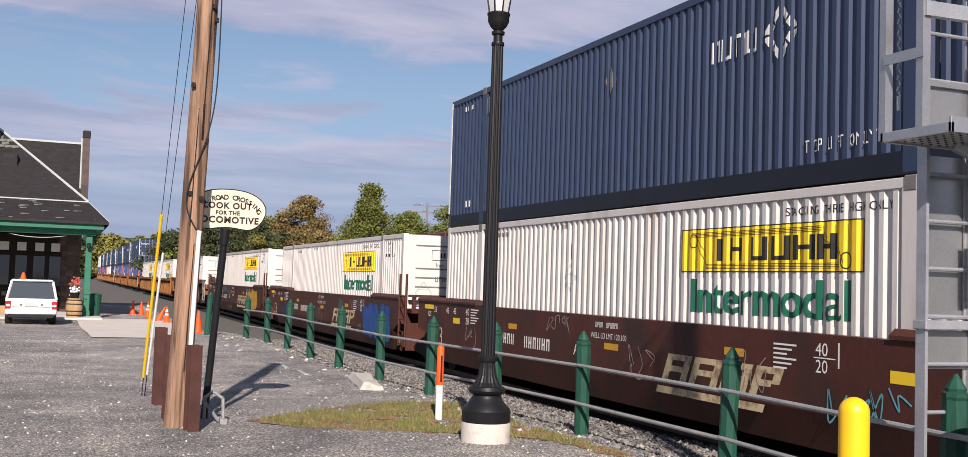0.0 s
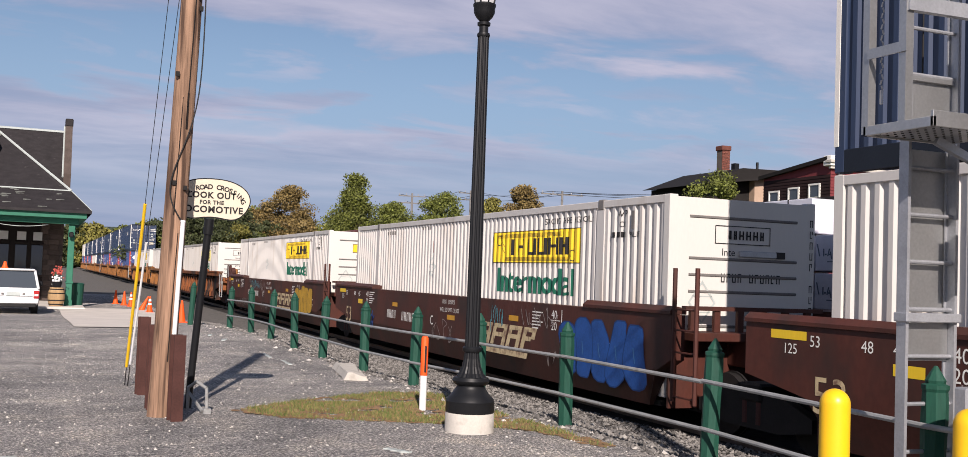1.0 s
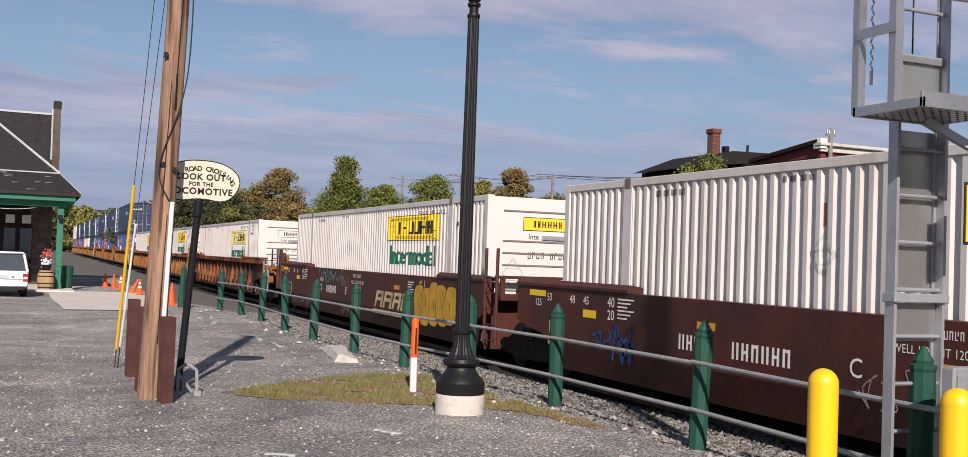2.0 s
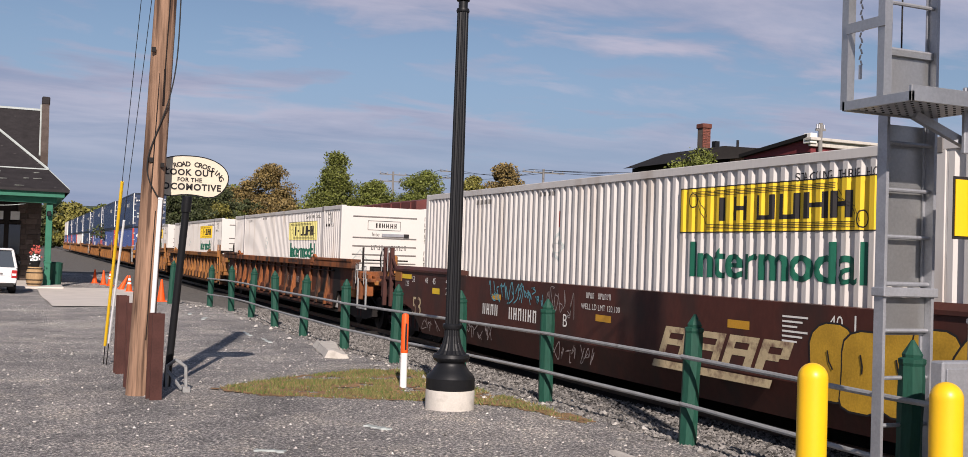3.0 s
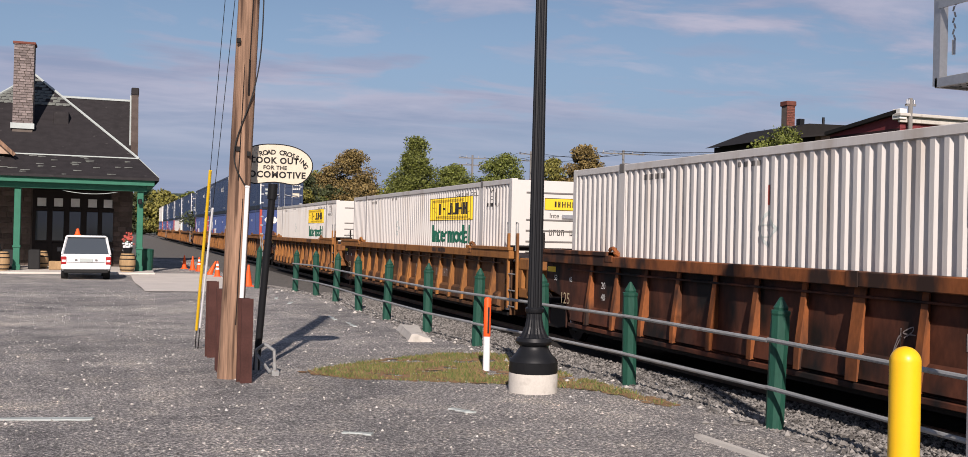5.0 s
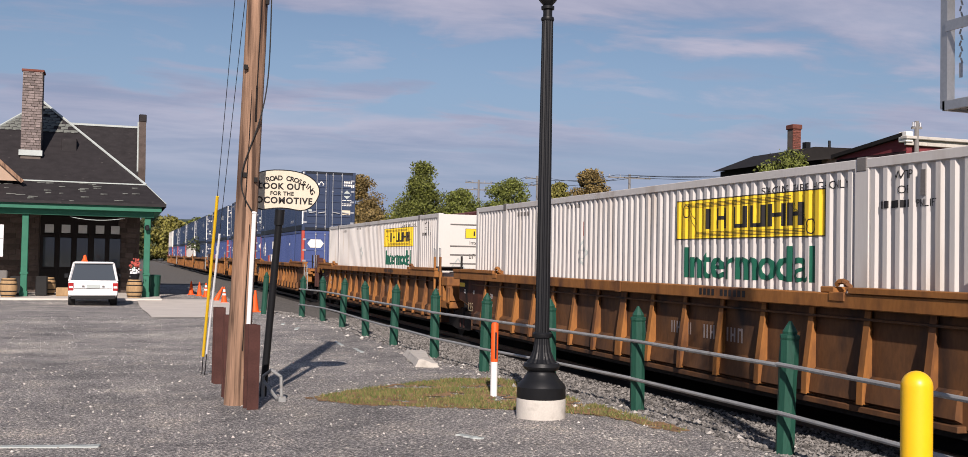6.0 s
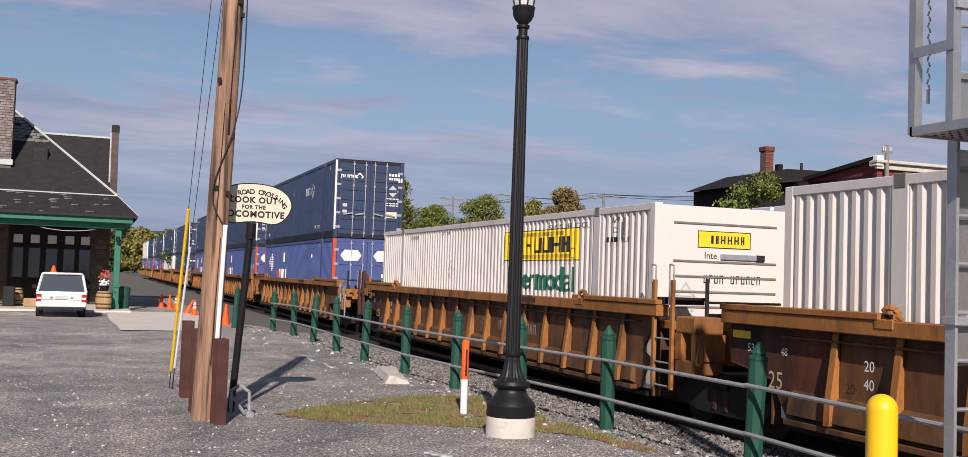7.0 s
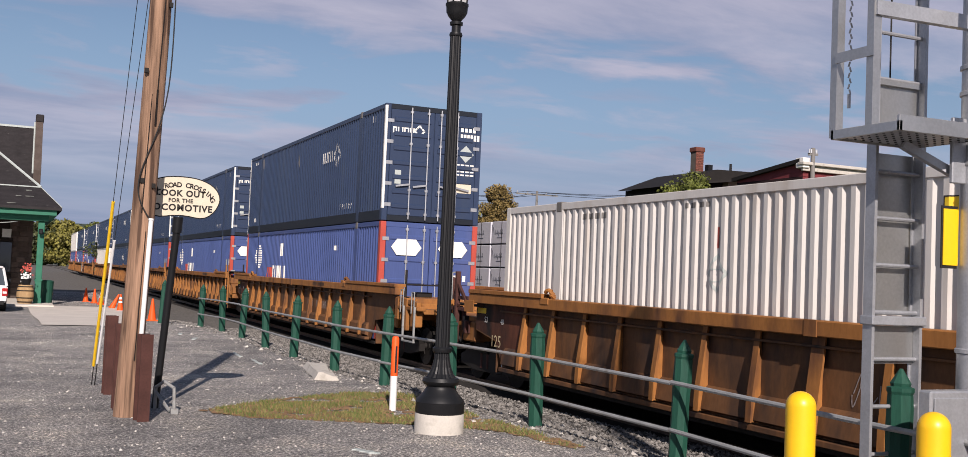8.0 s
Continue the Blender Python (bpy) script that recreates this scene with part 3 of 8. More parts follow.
def container_body(top, paint_m, rail_m, post_m, end_post_m, low=0.16, castings=True):
    bm = bmesh.new()
    side_panel(bm, -1, low, TALL - 0.11)
    part("side_panel", bm, paint_m, top, shut=False)
    bm = bmesh.new()
    side_panel(bm, 1, low, TALL - 0.11)
    part("side_panel", bm, paint_m, top, shut=False)
    bm = bmesh.new()
    box(bm, -WID / 2 + 0.09, WID / 2 - 0.09, 0.06, LEN - 0.06, 0.08, TALL - 0.02)
    part("shell", bm, paint_m, top)
    for s in (-1, 1):
        bm = bmesh.new()
        box(bm, s * WID / 2, s * (WID / 2 - 0.09), 0.09, LEN - 0.09, TALL - 0.115, TALL, 0.008)
        part("top_rail", bm, rail_m[0], top)
        bm = bmesh.new()
        box(bm, s * WID / 2, s * (WID / 2 - 0.08), 0.09, LEN - 0.09, 0.0, low, 0.006)
        part("bottom_rail", bm, rail_m[1], top)
        for y in (0.0, LEN - 0.16):
            bm = bmesh.new()
            box(bm, s * (WID / 2 + 0.002), s * (WID / 2 - 0.14), y, y + 0.16, 0.0, TALL + 0.004, 0.01)
            part("corner_post", bm, end_post_m, top)
        for y in (2.01, LEN - 2.01):
            bm = bmesh.new()
            box(bm, s * (WID / 2 + 0.001), s * (WID / 2 - 0.06), y - 0.12, y + 0.12, 0.02, TALL - 0.11, 0.006)
            part("lifting_post", bm, post_m, top)
            if castings:
                bm = bmesh.new()
                box(bm, s * (WID / 2 + 0.008), s * (WID / 2 - 0.15), y - 0.09, y + 0.09, TALL - 0.15, TALL + 0.02, 0.012)
                part("corner_casting", bm, M_GREYP, top)


def letters_on(top, name, text, h, u_left, v, material, y_ref=0.0, squeeze=1.0, spacing=1.0, end=False):
    """Words painted on the side (u_left: y of the first letter) or the end (u_left: x of the first letter)."""
    bm, _ = lettering(text, h, spacing, squeeze)
    if end:
        return tagged(part(name, to_end(shift(bm, 0, v), u_left, 0.0), material, top, shut=False), kind="stuff")
    return paint(name, shift(bm, 0, v), material, top, u_left)


def brand_panel(u, v, w, h):
    """Plain shapes of the panel's print: frame, heavy blocks between ruled scroll lines."""
    b = []
    for vv in (v, v + h - 0.014):
        b.append((u, vv, w, 0.014))
    for uu in (u, u + w - 0.014):
        b.append((uu, v + 0.014, 0.014, h - 0.028))
    for k in range(4):
        b.append((u + 0.07 * w, v + h * (0.80 + 0.032 * k), 0.74 * w, 0.007))
        b.append((u + 0.16 * w, v + h * (0.075 + 0.032 * k), 0.74 * w, 0.007))
    x = u + 0.205 * w
    for wd, gap in ((0.055, 0.05), (0.075, 0.05), (0.095, 0.025), (0.095, 0.025), (0.10, 0.02), (0.085, 0.0)):
        t = 0.022 * w
        hh, vv = h * 0.50, v + h * 0.25
        b += [(x + wd * w - t if wd < 0.06 else x, vv, t, hh)]
        if wd > 0.07:
            b += [(x + wd * w - t, vv, t, hh)]
            b += [(x + t, vv + (0.0 if wd == 0.095 else hh * 0.42), wd * w - 2 * t, hh * 0.18)]
        x += (wd + gap) * w
    bm = bars(b)
    for s0, s1 in (((0.09, 0.78), (0.15, 0.30)), ((0.80, 0.78), (0.90, 0.30))):
        for d in (0.0, 0.018):
            stroke(bm, [(u + w * (s0[0] + d), v + h * s0[1]), (u + w * (s0[0] + 0.02 + d), v + h * 0.62), (u + w * (s1[0] - 0.02 + d), v + h * 0.42), (u + w * (s1[0] + d), v + h * s1[1] - h * 0.12)], 0.010)
    for cx, cy in ((0.075, 0.72), (0.925, 0.22)):
        o = [(u + w * cx + 0.075 * math.cos(a), v + h * cy + 0.10 * math.sin(a)) for a in np.linspace(0, 2 * math.pi, 13)[:-1]]
        i = [(u + w * cx + 0.060 * math.cos(a), v + h * cy + 0.083 * math.sin(a)) for a in np.linspace(0, 2 * math.pi, 13)[:-1]]
        ring(bm, o, i)
    return bm


def thin_digits(u, v, h, n, first=0):
    """Narrow stencilled strokes in place of a fleet code."""
    out, t = [], 0.13 * h
    for k in range(first, first + n):
        w = 0.5 * h
        out += [(u, v, t, h), (u + w - t, v + (0.5 * h if k % 3 == 1 else 0), t, h * (0.5 if k % 3 == 1 else 1))]
        out.append((u + t, v + (h - t if k % 2 else 0.0), w - 2 * t, t))
        u += w + 0.25 * h
    return out


def white_container(yellow_end, label):
    top = thing("intermodal_container", label, "shipping container", "containers on the train")
    container_body(top, M_JB, (M_JB, M_JB), M_JB, M_JBEND)
    w, h, yl, v = 3.62, 0.60, 6.34, 2.0 if yellow_end else 1.895
    paint("yellow_panel", bars([(0, v, w, h)]), M_YEL, top, yl, "yellow panel painted over the corrugation")
    p = paint("panel_print", brand_panel(0, v, w, h), M_BLACK, top, yl, "black ruled frame and block print")
    for q in p.data.vertices:
        q.co.x -= 0.003
    bm, wd = lettering("Intermodal", 0.47, 0.98, 1.0, bold=0.013)
    for q in bm.verts:
        q.co.x *= 3.22 / wd
    paint("word", shift(bm, 0, 1.43 if yellow_end else 1.35), M_GREEN, top, 6.14, "green painted word")
    letters_on(top, "notice", "STACKING THREE HIGH ONLY", 0.105, 4.05, 2.58, M_BLACK, squeeze=0.78, spacing=1.15)
    letters_on(top, "notice", "WTP", 0.10, 1.48, 2.62, M_BLACK)
    letters_on(top, "notice", "OR", 0.09, 1.42, 2.46, M_BLACK)
    paint("notice", bars([(0.0 + 0.085 * k, 2.30, 0.06, 0.085) for k in range(6)]), M_BLACK, top, 1.72)
    letters_on(top, "notice", "PINLIFT", 0.085, 1.16, 2.30, M_BLACK, squeeze=0.85)
    paint("code", bars([(0.10 * k, 2.60, 0.055, 0.09) for k in range(8)]), M_GREYP, top, 13.4)
    paint("code", bars([(0.09 * k, 2.66, 0.05, 0.07) for k in range(6)]), M_GREYP, top, 10.6)
    bm = bmesh.new()
    ring(bm, [(0, 2.06), (0.21, 1.80), (0, 1.54), (-0.21, 1.80)], [(0, 2.00), (0.165, 1.80), (0, 1.60), (-0.165, 1.80)])
    quad(bm, (-0.13, 1.86, 0), (0.13, 1.86, 0), (0.13, 1.845, 0), (-0.13, 1.845, 0))
    quad(bm, (-0.11, 1.70, 0), (0.11, 1.70, 0), (0.11, 1.685, 0), (-0.11, 1.685, 0))
    paint("placard_holder", bm, M_FLASH, top, 9.9, "bent metal placard holder")
    paint("reflector", bars([(0, 2.12, 0.04, 0.27)]), M_RED, top, 9.92, "small red reflector strip")
    bm = bmesh.new()
    box(bm, -WID / 2 - 0.004, -WID / 2 + 0.03, 0.98, 1.05, 2.42, 2.70)
    part("hinge_bracket", bm, M_GREYP, top)
    # the end that leads: ribbed flat sheet
    bm = bmesh.new()
    box(bm, -WID / 2 + 0.13, WID / 2 - 0.13, 0.0, 0.06, 0.05, TALL - 0.03)
    part("end_wall", bm, M_JBEND, top)
    for k, z in enumerate((2.62, 2.02, 1.78, 1.54, 1.30, 1.04, 0.7, 0.4)):
        bm = bmesh.new()
        x1 = WID / 2 - 0.34
        prism(bm, [(0.004, z), (-0.014, z - 0.012), (-0.014, z - 0.035), (0.004, z - 0.05)], -x1, x1, "x")
        part("rib", bm, M_GREYP, top)
    if yellow_end:
        paint("end_panel", bars([(0, 2.22, 0.98, 0.27)]), M_YEL, top, 0, "small yellow panel", True, -0.52)
    frame_b = [(0, 2.22, 0.98, 0.012), (0, 2.478, 0.98, 0.012), (0, 2.232, 0.012, 0.246), (0.968, 2.232, 0.012, 0.246)]
    x = 0.24
    for wd in (0.05, 0.06, 0.09, 0.09, 0.09, 0.07):
        frame_b += [(x, 2.29, 0.026, 0.13), (x + wd - 0.03, 2.29, 0.026, 0.13), (x + 0.026, 2.34, wd - 0.056, 0.022)]
        x += wd + 0.035
    p = paint("end_print", bars(frame_b), M_BLACK, top, 0, "", True, -0.52)
    for q in p.data.vertices:
        q.co.y -= 0.003
    letters_on(top, "word", "Inte", 0.11, -0.40, 2.05, M_BLACK, end=True)
    bm = bmesh.new()
    box(bm, -0.10, 0.66, -0.035, 0.0, 2.04, 2.13, 0.008)
    part("document_box", bm, M_GALV, top, "dented metal document tube")
    bm = bmesh.new()
    box(bm, 0.56, 0.72, -0.04, 0.0, 2.035, 2.135, 0.006)
    part("box_cap", bm, M_BLACK, top)
    paint("code", bars(thin_digits(0, 1.66, 0.13, 4) + thin_digits(0.50, 1.66, 0.13, 6)), M_BLACK, top, 0, "", True, -0.40)
    paint("code", bars([b for k in range(12) if k != 6 for b in thin_digits(0, 0.72 + 0.165 * k, 0.11, 1, k)]), M_BLACK, top, 0, "", True, WID / 2 - 0.10)
    bm = bmesh.new()
    ring(bm, [(0, 1.68), (0.24, 1.36), (0, 1.04), (-0.24, 1.36)], [(0, 1.63), (0.20, 1.36), (0, 1.09), (-0.20, 1.36)])
    stroke(bm, [(-0.17, 1.45), (0.17, 1.45)], 0.02)
    stroke(bm, [(-0.15, 1.22), (0.15, 1.22)], 0.02)
    paint("placard_holder", bm, M_FLASH, top, 0, "bent metal placard holder", True, -0.72)
    return top


def doors(top, paint_m, bar_m, n_ribs, ledge):
    """Two leaves with pressed ribs, four locking bars with handles, hinges."""
    for s in (-1, 1):
        bm = bmesh.new()
        box(bm, s * 0.012, s * (WID / 2 - 0.15), 0.0, 0.06, 0.14, TALL - 0.13, 0.006)
        leaf = part("door", bm, paint_m, top)
        for k in range(n_ribs):
            z = 0.30 + (TALL - 0.75) * k / (n_ribs - 1)
            bm = bmesh.new()
            prism(bm, [(0.004, z + 0.14), (-0.022, z + 0.11), (-0.022, z + 0.03), (0.004, z)], s * 0.10, s * (WID / 2 - 0.24), "x")
            part("rib", bm, paint_m, leaf)
        for x in (0.17, 0.62):
            bm = bmesh.new()
            rod(bm, (s * x, -0.045, 0.05), (s * x, -0.045, TALL - 0.06), 0.017, n=8)
            for z in (0.16, 0.75, 1.9, TALL - 0.2):
                box(bm, s * x - 0.035, s * x + 0.035, -0.05, 0.0, z, z + 0.06)
            part("locking_bar", bm, bar_m, leaf)
            bm = bmesh.new()
            beam(bm, (s * x, -0.06, 0.92), (s * (x + 0.36), -0.05, 0.86), 0.02, 0.045)
            part("handle", bm, bar_m, leaf)
        for k in range(5):
            bm = bmesh.new()
            z = 0.35 + k * 0.52
            box(bm, s * (WID / 2 - 0.22), s * (WID / 2 - 0.05), -0.012, 0.0, z, z + 0.09, 0.004)
            part("hinge", bm, bar_m, leaf)
    for z0, z1 in ((0.0, 0.14), (TALL - 0.13, TALL)):
        bm = bmesh.new()
        box(bm, -WID / 2 + 0.14, WID / 2 - 0.14, 0.0, 0.08, z0, z1, 0.008)
        part("header", bm, ledge, top)


def diamond_mark(cx, cy, r):
    bm = bmesh.new()
    for (a, b) in (((0, 1), (1, 0)), ((1, 0), (0, -1)), ((0, -1), (-1, 0)), ((-1, 0), (0, 1))):
        for f0, f1 in ((0.06, 0.46), (0.54, 0.94)):
            p = [(a[0] + (b[0] - a[0]) * f, a[1] + (b[1] - a[1]) * f) for f in (f0, f1)]
            quad(bm, *[(cx + r * q[0] * s, cy + r * q[1] * s, 0) for q, s in ((p[0], 1), (p[1], 1), (p[1], 0.62), (p[0], 0.62))])
    return bm


def block_word(u, v, h, widths, slant=0.0, t=0.22):
    """Heavy strokes standing for a maker's name: uprights and crossbars only."""
    b = []
    for k, w in enumerate(widths):
        c = v + (0 if k % 2 else h * (1 - t))
        b += [(u, v, t * h, h, slant), (u + w * h - t * h, v, t * h, h, slant), (u + t * h + slant * (c - v), c, (w - 2 * t) * h, h * t, slant)]
        u += (w + 0.16) * h
    return bars(b), u


def navy_container(label):
    top = thing("intermodal_container", label, "shipping container", "containers on the train")
    container_body(top, M_NAVY, (M_NAVY, M_NAVYD), M_NAVY, M_NAVY, low=0.26)
    for y in (0.0, LEN - 0.06):
        bm = bmesh.new()
        box(bm, -WID / 2 - 0.008, -WID / 2 + 0.05, y - 0.006, y + 0.066, 0.30, TALL - 0.05)
        part("post_strip", bm, M_WHITE, top, "chipped white corner strip")
    doors(top, M_NAVY, M_GALV, 7, M_NAVYD)
    bm, u = block_word(0, 1.84, 0.30, (0.62, 0.8, 0.75, 0.7), t=0.17)
    paint("mark", bm, M_WHITE, top, 5.7, "white maker's mark")
    paint("mark", diamond_mark(0.42, 1.98, 0.36), M_WHITE, top, 5.7 - u, "white diamond mark")
    paint("patch", bars([(0, 2.33, 0.42, 0.34)]), M_GREYP, top, 14.2, "faded pale patch")
    bm = bmesh.new()
    ring(bm, [(0, 2.36), (0.17, 2.12), (0, 1.88), (-0.17, 2.12)], [(0, 2.33), (0.15, 2.12), (0, 1.91), (-0.15, 2.12)])
    quad(bm, (-0.15, 2.12, 0), (0, 1.91, 0), (0.15, 2.12, 0), (0, 2.33, 0))
    paint("placard_holder", bm, M_GREYP, top, 8.6, "dull grey placard diamond")
    letters_on(top, "notice", "TOP LIFT ONLY", 0.155, 3.72, 0.40, M_WHITE, squeeze=0.72, spacing=1.1)
    paint("code", bars([(0.10 * k, 2.52, 0.05, 0.16) for k in range(2)]), M_WHITE, top, 1.05)
    paint("code", bars([(0.14 * k, 0.40, 0.09, 0.14) for k in range(3)]), M_WHITE, top, 15.2)
    paint("code", bars([(0.14 * k, 2.55, 0.05, 0.10) for k in range(4)]), M_WHITE, top, 15.3)
    # door print
    bm, u = block_word(0, 2.18, 0.15, (0.7, 0.95, 0.85, 0.8), t=0.22)
    paint("mark", bm, M_WHITE, top, 0, "", True, -1.10)
    for q in top.children[-1].data.vertices:
        q.co.y -= 0.03
    paint("mark", diamond_mark(-0.40, 2.27, 0.16), M_WHITE, top, 0, "", True, 0.0)
    for q in top.children[-1].data.vertices:
        q.co.y -= 0.03
    items = [(0.72 + 0.11 * k, 2.36, 0.075, 0.13) for k in range(4)] + [(0.72 + 0.09 * k, 2.15, 0.065, 0.15) for k in range(6)]
    items += [(0.62 + 0.13 * (k % 4), 1.50 - 0.085 * (k // 4), 0.10, 0.035) for k in range(16)]
    paint("code", bars(items), M_WHITE, top, 0, "", True, 0.0)
    paint("plate", bars([(0.64, 0.80, 0.42, 0.26)]), M_SIGN, top, 0, "cream weight plate", True, 0.0)
    paint("plate", bars([(-1.0, 0.92, 0.16, 0.34)]), M_FLASH, top, 0, "pale document plate", True, 0.0)
    bm = bmesh.new()
    quad(bm, (0.88, 2.02, 0), (1.10, 1.80, 0), (0.88, 1.58, 0), (0.66, 1.80, 0))
    paint("placard_holder", bm, M_FLASH, top, 0, "pale placard diamond", True, 0.0)
    for ob in top.children[-5:]:
        for q in ob.data.vertices:
            q.co.y -= 0.026
    return top


def blue_container(label, paint_m=None, marks=True):
    paint_m = paint_m or M_BLUE
    top = thing("intermodal_container", label, "shipping container", "containers on the train")
    container_body(top, paint_m, (paint_m, paint_m), paint_m, M_RED if marks else M_WHITE)
    doors(top, paint_m, M_GALV if marks else paint_m, 5, paint_m)
    if marks:
        bm = bmesh.new()
        for k in range(10):  # ruled half globe
            z = 1.62 + k * 0.085
            w = 0.85 * math.sqrt(max(0.04, 1 - ((k - 4.5) / 5) ** 2))
            quad(bm, (0.8 - w, z, 0), (0.8 + 0.3 * w, z, 0), (0.8 + 0.3 * w, z + 0.055, 0), (0.8 - w, z + 0.055, 0))
        paint("mark", bm, M_WHITE, top, 14.6, "white ruled half-round mark")
        bm, u = block_word(0, 1.32, 0.34, (0.55, 0.5, 0.5, 0.5), 0.1, 0.26)
        paint("mark", bm, M_RED, top, 12.6, "red painted mark")
        bm, u2 = block_word(0, 1.30, 0.42, (0.6, 0.45, 0.5, 0.45, 0.5, 0.3, 0.5), 0.0, 0.26)
        paint("mark", bm, M_WHITE, top, 12.6 - u, "white painted mark")
        paint("plate", bars([(0, 2.05, 0.42, 0.42)]), M_WHITE, top, 10.6)
        paint("code", bars([(0.14 * k, 2.2, 0.09, 0.13) for k in range(4)]), M_WHITE, top, 4.2)
        for x in (-0.62, 0.62):
            bm = bmesh.new()
            bm.faces.new([bm.verts.new((x + a, 2.28 + b, 0)) for a, b in ((-0.40, 0), (-0.25, 0.2), (0.25, 0.2), (0.40, 0), (0.25, -0.2), (-0.25, -0.2))])
            p = paint("mark", bm, M_WHITE, top, 0, "white six-sided mark", True, 0.0)
            for q in p.data.vertices:
                q.co.y -= 0.026
        p = paint("code", bars([(0.55 + 0.12 * k, 1.48, 0.085, 0.15) for k in range(4)] + [(0.55 + 0.12 * k, 1.24, 0.085, 0.15) for k in range(3)] + [(0.55 + 0.12 * k, 1.02, 0.085, 0.15) for k in range(3)]),
                  M_WHITE, top, 0, "", True, 0.0)
        for q in p.data.vertices:
            q.co.y -= 0.026
    return top


# ---- well cars ----
M_YELO = mat("grimy orange-yellow reflective tape", (0.58, 0.30, 0.03), 0.45, 0, 0.15, 3, 40, 0.02)
M_GBLUE = mat("blue spray paint", (0.015, 0.07, 0.26), 0.5, 0, 0.3, 3, 30, 0.0)
M_GNAVY = mat("dark blue spray paint", (0.008, 0.04, 0.15), 0.5, 0, 0.3)
M_GLIGHT = mat("sky blue spray paint", (0.05, 0.16, 0.34), 0.5, 0, 0.3)
M_GTEAL = mat("teal spray paint", (0.12, 0.33, 0.38), 0.5, 0, 0.3)
M_GGREY = mat("pale grey spray paint", (0.30, 0.25, 0.23), 0.6, 0, 0.3)
M_GYEL = mat("mustard spray paint", (0.50, 0.29, 0.03), 0.5, 0, 0.3)
HALF = 1.545  # half the width over the side sills


def decal(name, bm, material, top, y0, label="", x=-HALF, lift=0.004):
    return tagged(part(name, to_side(bm, x, y0, lift=lift), material, top, label, shut=False), kind="stuff" if name in TINY else "")


def digits(u, v, h, n):
    """Open bar pairs in place of characters of a fleet number."""
    out = []
    for k in range(n):
        w = 0.62 * h
        a = u + k * (w + 0.28 * h)
        out += [(a, v, 0.2 * h, h), (a + w - 0.2 * h, v, 0.2 * h, h)]
        if (k * 7) % 3:
            out.append((a + 0.2 * h, v + (k % 3) * 0.4 * h, w - 0.4 * h, 0.18 * h))
    return out


def bubble(top, rng, y, z, w, h, n, material, label):
    """Fat filled spray-can lobes with dark edges, side by side, that spell nothing."""
    for k in range(n):
        cu, cw = w * (k + 0.5) / n, w / n * (rng.uniform(0.46, 0.56) if material is M_GBLUE else rng.uniform(0.62, 0.78))
        lo, hi = z + h * rng.uniform(0.0, 0.14), z + h * rng.uniform(0.86, 1.0)
        side = rng.uniform(-0.1, 0.1)
        for grow, m, lift in ((0.022, M_BLACK if material is not M_GBLUE else M_GNAVY, 0.005 + 0.0012 * k), (0.0, material, 0.0056 + 0.0012 * k)):
            bm = bmesh.new()
            pts = []
            for i in range(18):
                a = 2 * math.pi * i / 18
                c, s = math.cos(a), math.sin(a)
                pts.append((cu + side * s + (cw + grow) * math.copysign(abs(c) ** 0.6, c) * (1 + (0.22 if material is M_GBLUE else 0.12) * math.sin(3 * a + k)), (lo + hi) / 2 + ((hi - lo) / 2 + grow) * math.copysign(abs(s) ** 0.75, s)))
            bm.faces.new([bm.verts.new((*p, 0)) for p in pts])
            decal("graffiti", bm, m, top, y, label, lift=lift)
    bm = bmesh.new()
    for k in range(n):
        u = w * (k + 0.4) / n
        stroke(bm, [(u, z + h * 0.62), (u + 0.03, z + h * 0.5), (u + rng.uniform(0.02, 0.12), z + h * 0.42)], 0.03)
    decal("graffiti", bm, M_BLACK if material is not M_GBLUE else M_GLIGHT, top, y, label, lift=0.009 + 0.0012 * n)


